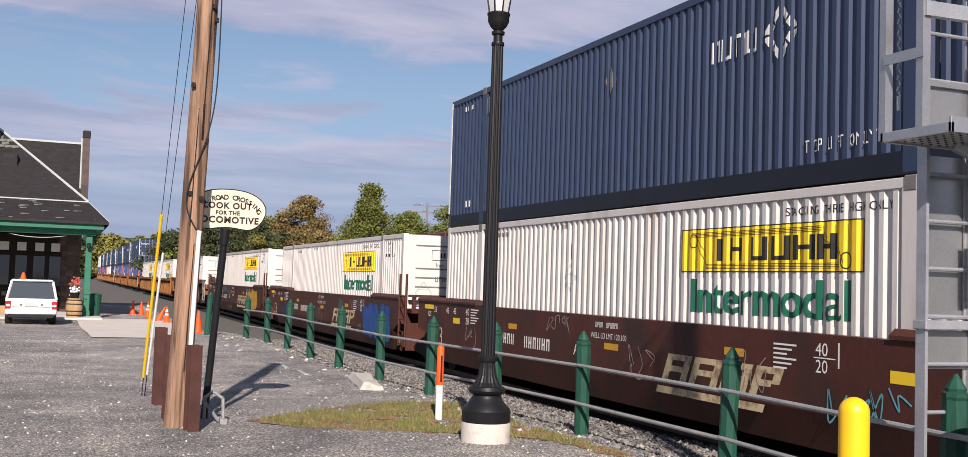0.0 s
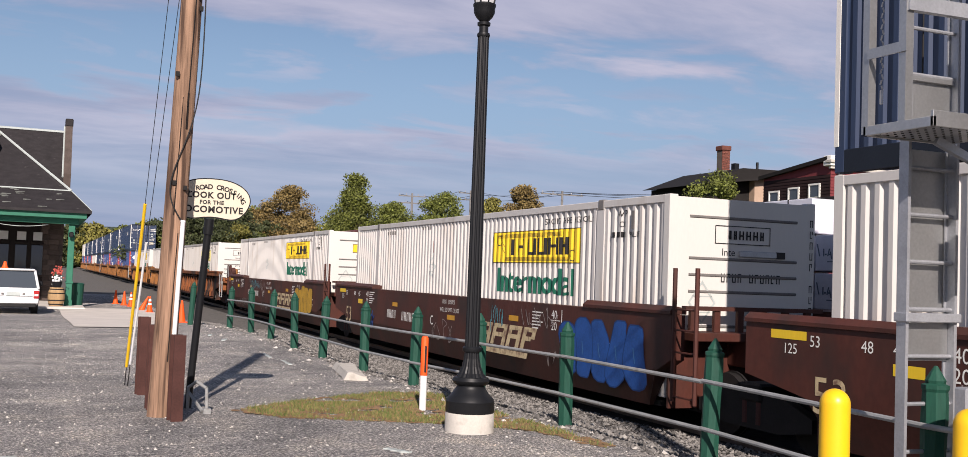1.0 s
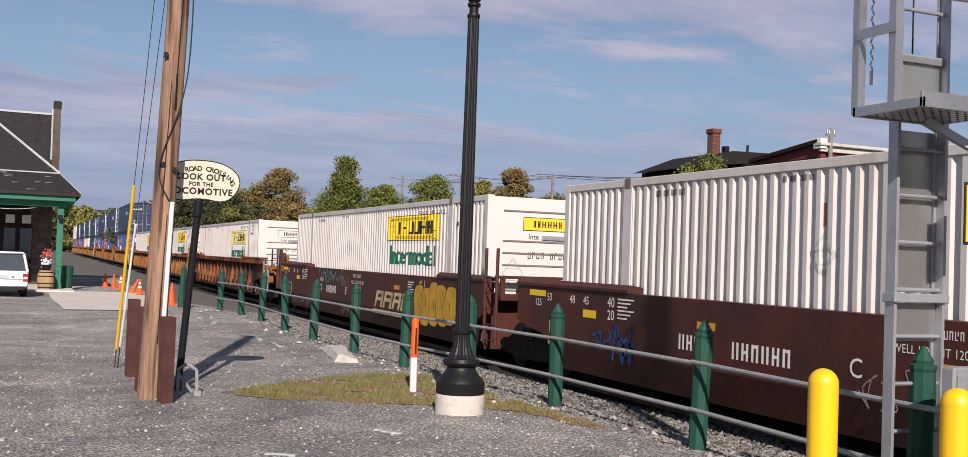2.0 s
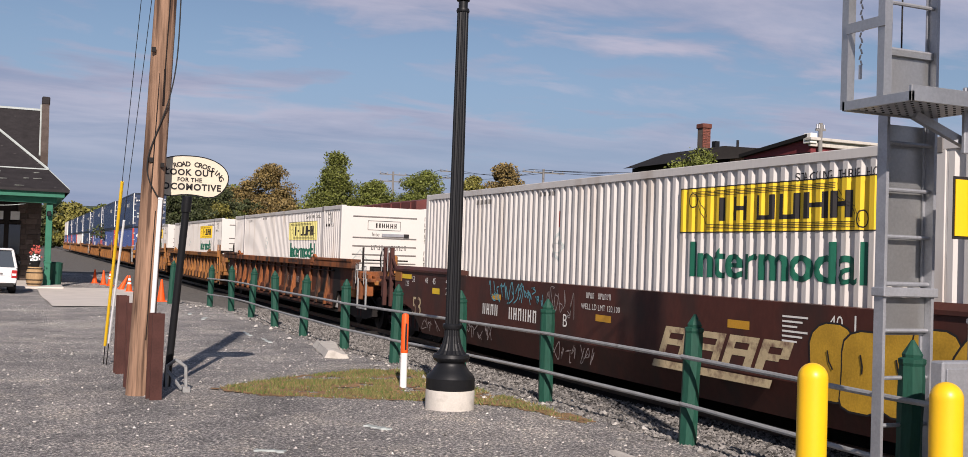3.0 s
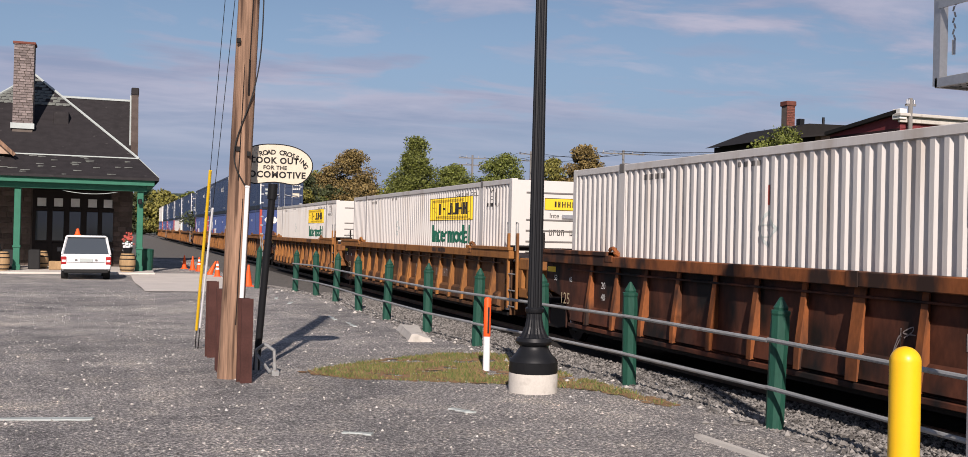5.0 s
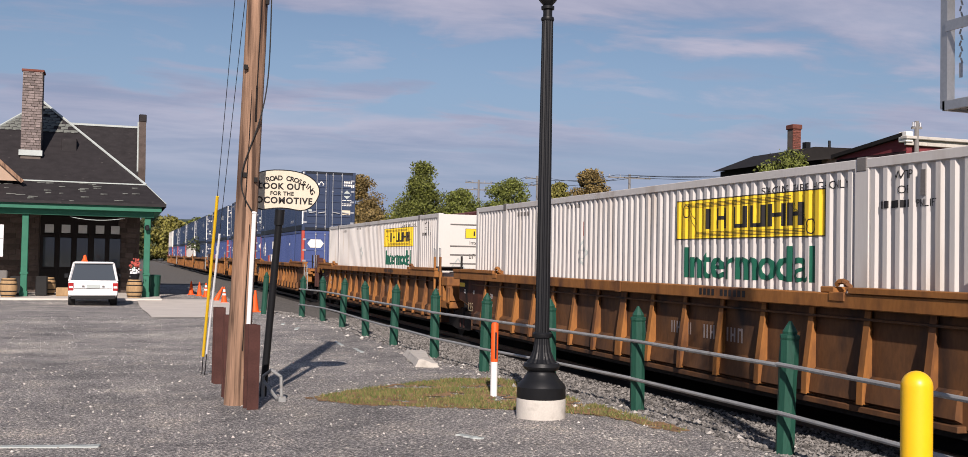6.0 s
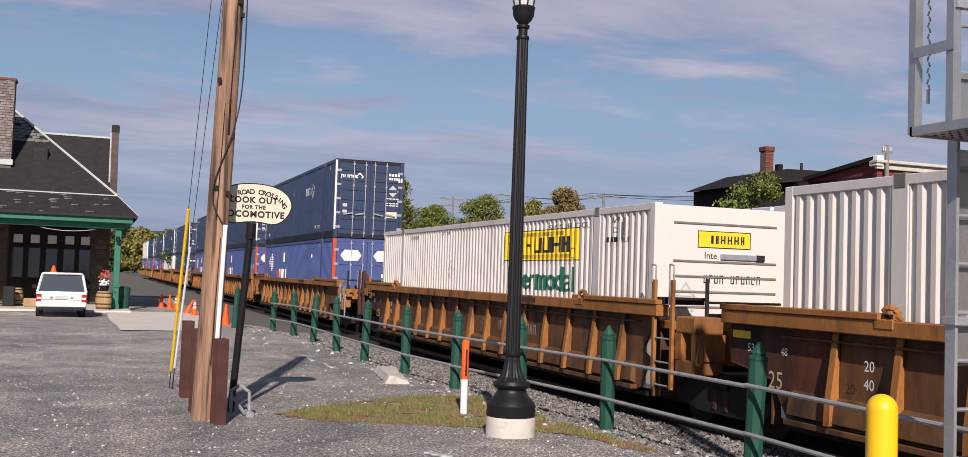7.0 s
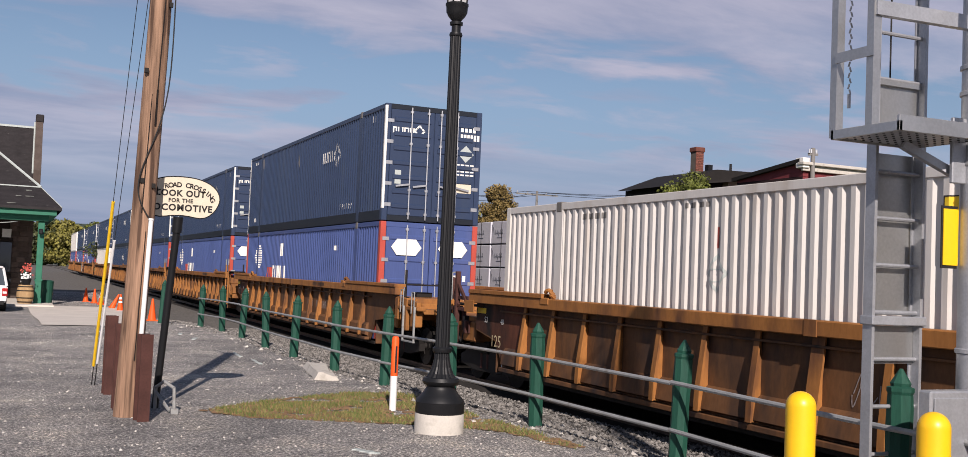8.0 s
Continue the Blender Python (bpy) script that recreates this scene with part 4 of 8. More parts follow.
def smooth_well(label, seed, unit, extras):
    """One unit with plain plate sides that fold inwards below; y runs back from the container's leading end."""
    top = thing("well_car", label, "freight car", "well cars of the train")
    y0, y1 = -0.5, LEN + 1.2
    for s in (-1, 1):
        bm = bmesh.new()
        ys = [y0, -0.12, 0.25, LEN - 0.25, LEN + 0.12, y1]
        low = [0.60, 0.42, -0.10, -0.10, 0.42, 0.60]
        cols = []
        for y, lz in zip(ys, low):
            fold = max(0.34, lz + 0.04)
            inn = 0.0 if lz > 0.3 else 0.16
            cols.append([bm.verts.new((s * x, y, z)) for x, z in ((HALF, 1.22), (HALF, fold), (HALF - inn, lz), (HALF - 0.22, lz), (HALF - 0.22, 1.22))])
        for a, b in zip(cols, cols[1:]):
            for k in range(5):
                bm.faces.new((a[k], b[k], b[(k + 1) % 5], a[(k + 1) % 5]))
        bm.faces.new(cols[0])
        bm.faces.new(list(reversed(cols[-1])))
        part("side_wall", bm, M_BROWN, top)
        for a, b in ((y0, 2.0), (y1 - 3.75, y1)):
            bm = bmesh.new()
            prism(bm, [(s * (HALF + 0.03), 1.225), (s * (HALF + 0.03), 1.27), (s * (HALF - 0.05), 1.34), (s * (HALF - 0.24), 1.31), (s * (HALF - 0.24), 1.225)], a, b)
            part("guide_plate", bm, M_BROWN, top, "raised loading guide with worn edge")
    bm = bmesh.new()
    box(bm, -1.3, 1.3, 0.1, LEN - 0.1, -0.10, -0.02)
    part("well_floor", bm, M_STEEL, top)
    for a, b in ((y0 - 0.35, 1.2), (LEN - 0.2, y1 + 0.45)):
        bm = bmesh.new()
        box(bm, -1.2, 1.2, a + 0.3, b - 0.3, 0.86, 0.98, 0.01)
        box(bm, -0.35, 0.35, a, b, 0.5, 0.9, 0.02)
        part("end_platform", bm, M_BROWN, top)
        bm = bmesh.new()
        y = -0.14 if a < 0 else LEN + 0.10
        box(bm, -HALF + 0.21, HALF - 0.21, y, y + 0.04, -0.1, 0.95)
        part("end_bulkhead", bm, M_BROWN, top)
    # corner ladder at the leading end
    bm = bmesh.new()
    for y in (-0.52, -1.05):
        rod(bm, (-HALF + 0.03, y, 0.05), (-HALF + 0.03, y, 1.86), 0.032, n=6)
    for z in (0.12, 0.42, 0.72, 1.02, 1.3):
        rod(bm, (-HALF + 0.03, -0.52, z), (-HALF + 0.03, -1.05, z), 0.014, n=6)
    part("ladder", bm, M_BROWN, top)
    bm = bmesh.new()
    for k in range(6):
        box(bm, -1.1 + 0.4 * k, -1.0 + 0.4 * k, -0.30, -0.24, 0.98, 1.28)
    box(bm, -1.2, 1.2, -0.32, -0.22, 1.28, 1.34)
    part("end_railing", bm, M_BROWN, top)
    # plain painted marks
    items, u = [(-0.14, 0.22, 2.45, 0.10, 0.45)], 0.0
    for k, w in enumerate((0.60, 0.64, 0.56, 0.52)):  # slanted blocks: two uprights joined by bars
        t, b, h = 0.15, 0.38, 0.40
        items += [(u, b, t, h, 0.45), (u + t + 0.45 * 0.32, b + 0.32, w - 2 * t, 0.08, 0.45), (u + t + 0.45 * 0.16, b + 0.16, w - 2 * t, 0.08, 0.45)]
        items += [(u + w - t + 0.45 * (0.2 if k == 3 else 0.0), b + (0.2 if k == 3 else 0.0), t, h - (0.2 if k == 3 else 0.0), 0.45)]
        u += w + 0.07
    word = bars(items)
    decal("mark", word, M_CREAM, top, 6.4, "faded cream railway mark")
    decal("number", bars(digits(0, 0.55, 0.20, 4) + digits(1.15, 0.53, 0.21, 6)), M_WHITE, top, 12.3)
    bm, _ = lettering("WELL LD LMT 120,100", 0.09, 1.05, 0.9)
    decal("notice", shift(bm, 0, 0.87), M_WHITE, top, 8.55)
    bm, _ = lettering(unit, 0.21)
    decal("number", shift(bm, 0, 0.55), M_WHITE, top, 9.15)
    decal("notice", bars(thin_digits(0, 1.04, 0.085, 4) + thin_digits(0.36, 1.04, 0.085, 6)), M_WHITE, top, 8.4)
    for text, y, z, h in (("53", 16.15, 0.28, 0.42), ("40", 3.15, 0.98, 0.15), ("20", 3.15, 0.79, 0.15), ("53", 16.2, 1.00, 0.13), ("48", 15.4, 1.00, 0.13), ("45", 14.95, 1.00, 0.13), ("40", 14.2, 1.00, 0.15), ("20", 14.2, 0.81, 0.15), ("125", 16.65, 0.90, 0.12)):
        bm, _ = lettering(text, h, 1.0, 1.0)
        decal("number", shift(bm, 0, z), M_CREAM if h > 0.3 else M_WHITE, top, y)
    decal("number", bars([(0, 0.95, 0.36, 0.012), (0.40, 0.86, 0.025, 0.28)]), M_WHITE, top, 3.18)
    decal("reflector", bars([(0, 0.71, 0.45, 0.10)]), M_YELO, top, 8.1, "yellow reflective strip")
    decal("reflector", bars([(0, 0.86, 0.42, 0.10)]), M_YELO, top, 4.9, "orange reflective strip")
    decal("reflector", bars([(0, 0.84, 0.40, 0.10)]), M_YELO, top, 11.9, "yellow reflective strip")
    decal("reflector", bars([(0, 0.78, 0.50, 0.13)]), M_YEL, top, 2.0, "yellow reflective strip")
    decal("reflector", bars([(0, 0.80, 0.42, 0.12)]), M_YEL, top, 14.95, "yellow reflective strip")
    decal("reflector", bars([(0, 1.06, 0.62, 0.10)]), M_YEL, top, LEN + 0.72, "yellow reflective strip")
    for (yy, zz, w, rows) in ((3.9, 0.78, 0.42, 6), (1.3, 0.42, 0.55, 6), (13.9, 0.84, 0.45, 6)):
        decal("notice", bars([(0, zz + 0.055 * k, w * (0.6 + 0.4 * ((k * 7) % 3) / 2), 0.022) for k in range(rows)]), M_WHITE, top, yy, "tiny stencilled notice")
    rng = random.Random(seed)
    for y, z, w, h, n, wd, m, lab in extras:
        if wd > 0.15:
            bubble(top, rng, y, z, w, h, n, m, lab)
            continue
        decal("graffiti", scribble(rng, 0, z, w, h, n, wd), m, top, y, lab, lift=0.006 + 0.001 * (seed % 3))
    return top


def joint_gear(top, sill_m):
    """Between two units of one car: ladder with hooped grab irons, pillar with a pocket, links and hoses."""
    x = -HALF + 0.04
    for y in (-0.42, -0.94):
        bm = bmesh.new()
        box(bm, x - 0.025, x + 0.025, y - 0.035, y + 0.035, 0.12, 1.72, 0.005)
        part("ladder_post", bm, sill_m, top)
        bm = bmesh.new()
        rod(bm, (x, y - 0.02, 1.68), (x, y - 0.02, 1.93), 0.012, n=6)
        rod(bm, (x, y - 0.02, 1.93), (x, y + 0.10, 1.95), 0.012, n=6)
        rod(bm, (x, y + 0.10, 1.95), (x, y + 0.10, 1.35), 0.012, n=6)
        part("grab_iron", bm, M_RAILP, top, "thin bent grey grab iron")
    for z in (0.16, 0.5, 0.85):
        bm = bmesh.new()
        rod(bm, (x, -0.42, z), (x, -0.94, z), 0.014, n=6)
        part("rung", bm, M_RAILP, top)
    bm = bmesh.new()
    box(bm, x + 0.02, x + 0.5, -1.52, -1.0, 0.38, 0.58, 0.02)
    box(bm, x + 0.02, x + 0.5, -1.52, -1.0, 0.96, 1.20, 0.02)
    box(bm, x + 0.02, x + 0.5, -1.16, -1.0, 0.58, 0.96)
    box(bm, x + 0.02, x + 0.5, -1.56, -1.44, 0.58, 0.96)
    part("pillar", bm, sill_m, top, "fabricated steel pillar with a dark pocket")
    bm = bmesh.new()
    for a, b in (((x, -1.62), (x, -1.74)), ((x, -1.74), (x, -1.74))):
        rod(bm, (a[0], a[1], 0.55), (b[0], b[1], 0.92), 0.03, n=6)
    rod(bm, (x, -1.62, 0.55), (x, -1.74, 0.55), 0.03, n=6)
    part("tow_loop", bm, sill_m, top)
    for k in range(3):
        bm = bmesh.new()
        pts = [(x + 0.3 + 0.2 * k, -0.95 + 0.07 * j, 0.62 - 0.42 * math.sin(math.pi * j / 6)) for j in range(7)]
        for p, q in zip(pts, pts[1:]):
            rod(bm, p, q, 0.022, n=6)
        part("air_hose", bm, M_RUBBER, top, smooth=True)
    bm = bmesh.new()
    box(bm, x + 0.05, x + 0.75, -0.62, -0.25, 1.35, 1.46, 0.01)
    rod(bm, (x + 0.1, -0.7, 1.44), (x + 0.7, -0.7, 1.44), 0.025, n=6)
    part("link_bracket", bm, M_STEEL, top)


def lead_steps(top, sill_m):
    """Stirrup step, grab irons and brackets at the outer corner of a car."""
    x = -HALF + 0.03
    bm = bmesh.new()
    for y in (-2.48, -3.18):
        box(bm, x - 0.012, x + 0.03, y - 0.022, y + 0.022, 0.20, 0.95, 0.004)
    box(bm, x - 0.012, x + 0.04, -3.2, -2.46, 0.17, 0.205, 0.004)
    part("step", bm, M_RAILP, top, "pale worn stirrup step")
    for y, z in ((-2.30, 1.30), (-3.0, 1.26)):
        bm = bmesh.new()
        for a, b in (((y, 0.80), (y, z)), ((y, z), (y - 0.16, z)), ((y - 0.16, z), (y - 0.16, 0.85))):
            rod(bm, (x, a[0], a[1]), (x, b[0], b[1]), 0.013, n=6)
        part("grab_iron", bm, M_RAILP, top, "thin bent grey grab iron")
    for a, b, z0, z1 in ((-2.05, -1.82, 0.62, 1.12), (-2.62, -2.42, 0.40, 1.12), (-3.10, -2.86, 0.50, 0.92), (-3.30, -2.0, 0.86, 0.95)):
        bm = bmesh.new()
        box(bm, x + 0.03, x + 0.24, a, b, z0, z1, 0.02)
        part("bracket", bm, sill_m, top)
    bm = bmesh.new()
    beam(bm, (x + 0.1, -1.9, 1.10), (x + 0.1, -3.2, 1.0), 0.10, 0.09)
    part("end_beam", bm, sill_m, top)


def ribbed_well(label, seed, sill_m, panel_m, lead=False):
    """One unit with a box sill above and upright gusset ribs over recessed panels; lead: the first of its car, with long outer sills."""
    top = thing("well_car", label, "freight car", "well cars of the train")
    y0, y1 = (-1.96 if lead else -0.55), LEN + 1.0
    for s in (-1, 1):
        bm = bmesh.new()
        box(bm, s * HALF, s * (HALF - 0.22), y0, y1, 1.17, 1.345, 0.012)
        part("top_sill", bm, sill_m, top)
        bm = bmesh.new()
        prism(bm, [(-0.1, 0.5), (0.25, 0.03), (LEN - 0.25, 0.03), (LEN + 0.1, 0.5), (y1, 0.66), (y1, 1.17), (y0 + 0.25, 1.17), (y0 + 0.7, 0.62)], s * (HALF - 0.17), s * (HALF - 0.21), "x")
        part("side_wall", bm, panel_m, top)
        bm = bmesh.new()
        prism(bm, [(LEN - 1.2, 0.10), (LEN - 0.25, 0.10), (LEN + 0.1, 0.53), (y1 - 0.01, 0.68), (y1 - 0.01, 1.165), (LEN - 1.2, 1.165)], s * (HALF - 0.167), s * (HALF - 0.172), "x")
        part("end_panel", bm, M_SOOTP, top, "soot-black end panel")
        bm = bmesh.new()
        box(bm, s * (HALF - 0.06), s * (HALF - 0.22), 0.3, LEN - 0.3, 0.0, 0.07, 0.008)
        part("bottom_sill", bm, panel_m, top)
        bm = bmesh.new()
        box(bm, s * (HALF - 0.09), s * (HALF - 0.168), 0.2, LEN - 0.2, 1.045, 1.075, 0.004)
        part("stringer", bm, panel_m, top, "narrow rolled angle under the sill")
        bm = bmesh.new()
        prism(bm, [(s * (HALF - 0.168), 0.42), (s * (HALF - 0.10), 0.36), (s * (HALF - 0.07), 0.13), (s * (HALF - 0.168), 0.09)], 0.35, LEN - 0.35)
        part("lower_plate", bm, panel_m, top)
        bm = bmesh.new()
        box(bm, s * (HALF + 0.008), s * (HALF - 0.01), 7.75, 7.95, 1.165, 1.35, 0.003)
        part("splice_plate", bm, sill_m, top)
        for k in range(15):
            y = 0.70 + k * 1.02
            w = 0.10 if k == 7 else 0.05
            bm = bmesh.new()
            prism(bm, [(s * (HALF - 0.17), 1.17), (s * (HALF - 0.14), 1.17), (s * (HALF - 0.035), 0.35), (s * (HALF - 0.01), 0.11), (s * (HALF - 0.17), 0.09)], y - 0.012, y + 0.012)
            prism(bm, [(s * (HALF - 0.14), 1.17), (s * (HALF - 0.12), 1.17), (s * (HALF - 0.01), 0.36), (s * HALF, 0.10), (s * (HALF - 0.02), 0.10), (s * (HALF - 0.045), 0.35)], y - w, y + w)
            part("rib", bm, sill_m, top)
        for a, b in ((y0, 1.9), (y1 - 3.0, y1)):
            bm = bmesh.new()
            box(bm, s * (HALF + 0.02), s * (HALF - 0.26), a, b, 1.349, 1.42, 0.006)
            part("guide_plate", bm, sill_m, top)
        for y in (2.1, LEN - 2.1):
            bm = bmesh.new()
            for a0 in range(5):
                a, b = 0.5 + a0 * 0.62, 0.5 + (a0 + 1) * 0.62
                rod(bm, (s * (HALF - 0.05), y + 0.10 * math.cos(a), 1.40 + 0.09 * math.sin(a)), (s * (HALF - 0.05 - 0.02 * a0), y + 0.10 * math.cos(b), 1.40 + 0.09 * math.sin(b)), 0.032, n=6)
            box(bm, s * (HALF - 0.02), s * (HALF - 0.20), y + 0.1, y + 0.36, 1.35, 1.42, 0.01)
            box(bm, s * (HALF + 0.012), s * (HALF - 0.02), y - 0.12, y + 0.16, 1.25, 1.36, 0.01)
            part("locking_bracket", bm, sill_m, top)
    bm = bmesh.new()
    box(bm, -1.3, 1.3, 0.1, LEN - 0.1, -0.09, -0.02)
    part("well_floor", bm, M_STEEL, top)
    for a, b in ((y0 - 0.3, 1.1), (LEN - 0.2, y1 + 0.4)):
        bm = bmesh.new()
        box(bm, -1.25, 1.25, a + 0.25, b - 0.25, 0.98, 1.10, 0.01)
        box(bm, -0.4, 0.4, a, b, 0.45, 1.0, 0.02)
        for x in (-0.95, 0.55):
            box(bm, x, x + 0.4, a + 0.1, a + 0.6, 0.62, 1.0, 0.03)
        part("end_platform", bm, sill_m, top)
        bm = bmesh.new()
        y = -0.14 if a < 0 else LEN + 0.10
        box(bm, -HALF + 0.21, HALF - 0.21, y, y + 0.04, -0.06, 1.05)
        part("end_bulkhead", bm, panel_m, top)
    if lead:
        lead_steps(top, sill_m)
    else:
        joint_gear(top, sill_m)
    bm = bmesh.new()
    rod(bm, (-0.9, -0.9, 1.1), (-0.9, -0.9, 1.75), 0.03, n=6)
    rod(bm, (-0.9, -0.9, 1.4), (0.4, -0.9, 1.4), 0.02, n=6)
    box(bm, -0.5, -0.1, -0.6, -0.25, 1.10, 1.22, 0.01)
    part("brake_gear", bm, M_STEEL, top)
    rng = random.Random(seed)
    decal("number", bars(digits(0, 0.60, 0.18, 4) + digits(0.95, 0.58, 0.2, 6)), M_GGREY, top, 6.3, x=-HALF + 0.17, lift=0.006)
    decal("number", bars([(0.11 * k, 1.22, 0.07, 0.09) for k in range(4)] + [(0.55 + 0.11 * k, 1.22, 0.075, 0.09) for k in range(6)]), M_BLACK, top, 5.2)
    for text, y, z, h, x in (("53", LEN + 0.6, 0.82, 0.11, -HALF + 0.17), ("48", LEN - 0.1, 0.82, 0.10, -HALF + 0.17), ("20", LEN - 1.75, 0.78, 0.12, -HALF + 0.04), ("40", LEN - 1.75, 0.58, 0.12, -HALF + 0.04), ("125", LEN + 0.3, 0.40, 0.22, -HALF + 0.17)):
        bm, _ = lettering(text, h)
        decal("number", shift(bm, 0, z), M_WHITE if h < 0.2 else M_CREAM, top, y, x=x, lift=0.012)
    decal("notice", bars([(0, 0.16 + 0.05 * k, 0.5, 0.02) for k in range(4)]), M_GGREY, top, 1.1, x=-HALF + 0.17, lift=0.006)
    decal("graffiti", scribble(rng, 0, 0.45, 0.6, 0.45, 3, 0.018), M_GGREY, top, 7.4, "thin pale scrawl", x=-HALF + 0.17, lift=0.008)
    decal("reflector", bars([(0, 0.98, 0.4, 0.10)]), M_YEL, top, LEN + 0.95, "yellow reflective strip", x=-HALF + 0.17, lift=0.006)
    return top


def brake_end(label, sill_m, d, wheel_on=True):
    """The outer end of a car, running out along d from its last bulkhead: platform, hand-brake wheel, grab posts, steps, pipes."""
    top = thing("car_end", label, "freight car", "car ends of the train")

    def bx(bm, x0, x1, y0, y1, z0, z1, bevel=0.0):
        return box(bm, x0, x1, d * y0, d * y1, z0, z1, bevel)

    def rd(bm, a, b, r, n=6):
        return rod(bm, (a[0], d * a[1], a[2]), (b[0], d * b[1], b[2]), r, n=n)

    bm = bmesh.new()
    bx(bm, -1.25, 1.25, -0.2, 2.15 if wheel_on else 2.4, 0.78, 0.88, 0.01)
    part("platform", bm, sill_m, top)
    bm = bmesh.new()
    bx(bm, -0.3, 0.3, 0.9, 1.9, 0.35, 0.62, 0.03)
    part("coupler", bm, M_STEEL, top)
    for x in (-1.30, 0.75):
        bm = bmesh.new()
        bx(bm, x, x + 0.5, 0.0, 0.9, 0.40, 0.79, 0.03)
        part("sill_box", bm, sill_m, top)
    wheel = bmesh.new() if wheel_on else None
    cy, cz = 1.85, 1.43
    pts = [(0.30 * math.cos(a), 0.30 * math.sin(a)) for a in np.linspace(0, 2 * math.pi, 21)]
    if wheel_on:
        for p, q in zip(pts, pts[1:]):
            rd(wheel, (-1.22, cy + p[0], cz + p[1]), (-1.22, cy + q[0], cz + q[1]), 0.017)
        for k in range(5):
            a = k * 2 * math.pi / 5
            rd(wheel, (-1.18, cy, cz), (-1.22, cy + 0.30 * math.cos(a), cz + 0.30 * math.sin(a)), 0.013, 5)
        part("hand_brake_wheel", wheel, M_STEEL, top)
        bm = bmesh.new()
        rd(bm, (-1.18, cy, cz), (-1.0, cy, cz), 0.20, 14)
        part("brake_disc", bm, M_RUST, top)
        bm = bmesh.new()
        bx(bm, -1.06, -0.86, cy - 0.02, cy + 0.42, 0.62, 1.56, 0.04)
        part("brake_housing", bm, M_ORUST, top, "tan-brown brake gear housing")
        bm = bmesh.new()
        for z in (0.98, 1.20):
            bx(bm, -1.40, -1.30, 0.2, 1.6, z, z + 0.07, 0.006)
        part("cross_beam", bm, M_RUST, top)
        for k in range(7):
            bm = bmesh.new()
            y = 0.25 + 0.19 * k
            bx(bm, -1.40 + 0.05 * (k % 3), -1.22, y, y + 0.10, 0.55 + 0.05 * (k % 2), 0.80 + 0.09 * (k % 4), 0.015)
            part("valve_block", bm, M_STEEL if k % 2 else M_RUST, top)
        for k in range(4):
            bm = bmesh.new()
            pts = [(-1.30 + 0.12 * k, 0.5 + 0.3 * k + 0.06 * j, 0.75 - 0.38 * math.sin(math.pi * j / 6)) for j in range(7)]
            for p, q in zip(pts, pts[1:]):
                rd(bm, p, q, 0.02)
            part("air_hose", bm, M_RUBBER, top)
        for y in (1.30, 0.86):
            bm = bmesh.new()
            rd(bm, (-1.46, y, 1.18), (-1.46, y, 1.72), 0.012)
            rd(bm, (-1.46, y, 1.72), (-1.38, y - 0.06, 1.74), 0.012)
            part("grab_iron", bm, M_RAILP, top, "thin grey grab iron")
    for y in (0.73, 1.22) if wheel_on else ():
        bm = bmesh.new()
        bx(bm, -1.44, -1.35, y - 0.045, y + 0.045, 0.35, 1.75, 0.006)
        part("grab_post", bm, M_RUST, top)
        bm = bmesh.new()
        beam(bm, (-1.40, d * (y - 0.05), 1.50), (-1.40, d * (y - 0.58), 1.08), 0.05, 0.06)
        part("post_brace", bm, M_RUST, top)
    for k in range(4):
        bm = bmesh.new()
        rd(bm, (-0.9 + 0.3 * k, 0.9, 0.6), (-0.78 + 0.3 * k, 1.5, 0.1), 0.026)
        part("air_hose", bm, M_RUBBER, top)
    for z, x in ((0.62, -1.0), (0.30, -1.2), (1.1, -1.15)):
        bm = bmesh.new()
        rd(bm, (x, -0.4, z), (x, 1.2, z), 0.03, 8)
        part("pipe", bm, M_STEEL, top)
    bm = bmesh.new()
    rd(bm, (-0.6, 0.35, 0.35), (0.5, 0.35, 0.35), 0.16, 12)
    part("air_reservoir", bm, sill_m, top)
    if wheel_on:
        bm = bmesh.new()
        bx(bm, -1.56, -1.548, -0.46, -0.02, 0.99, 1.21, 0.004)
        part("notice_plate", bm, M_ORUST, top, "orange-brown plate")
    return top


WHEELS = []


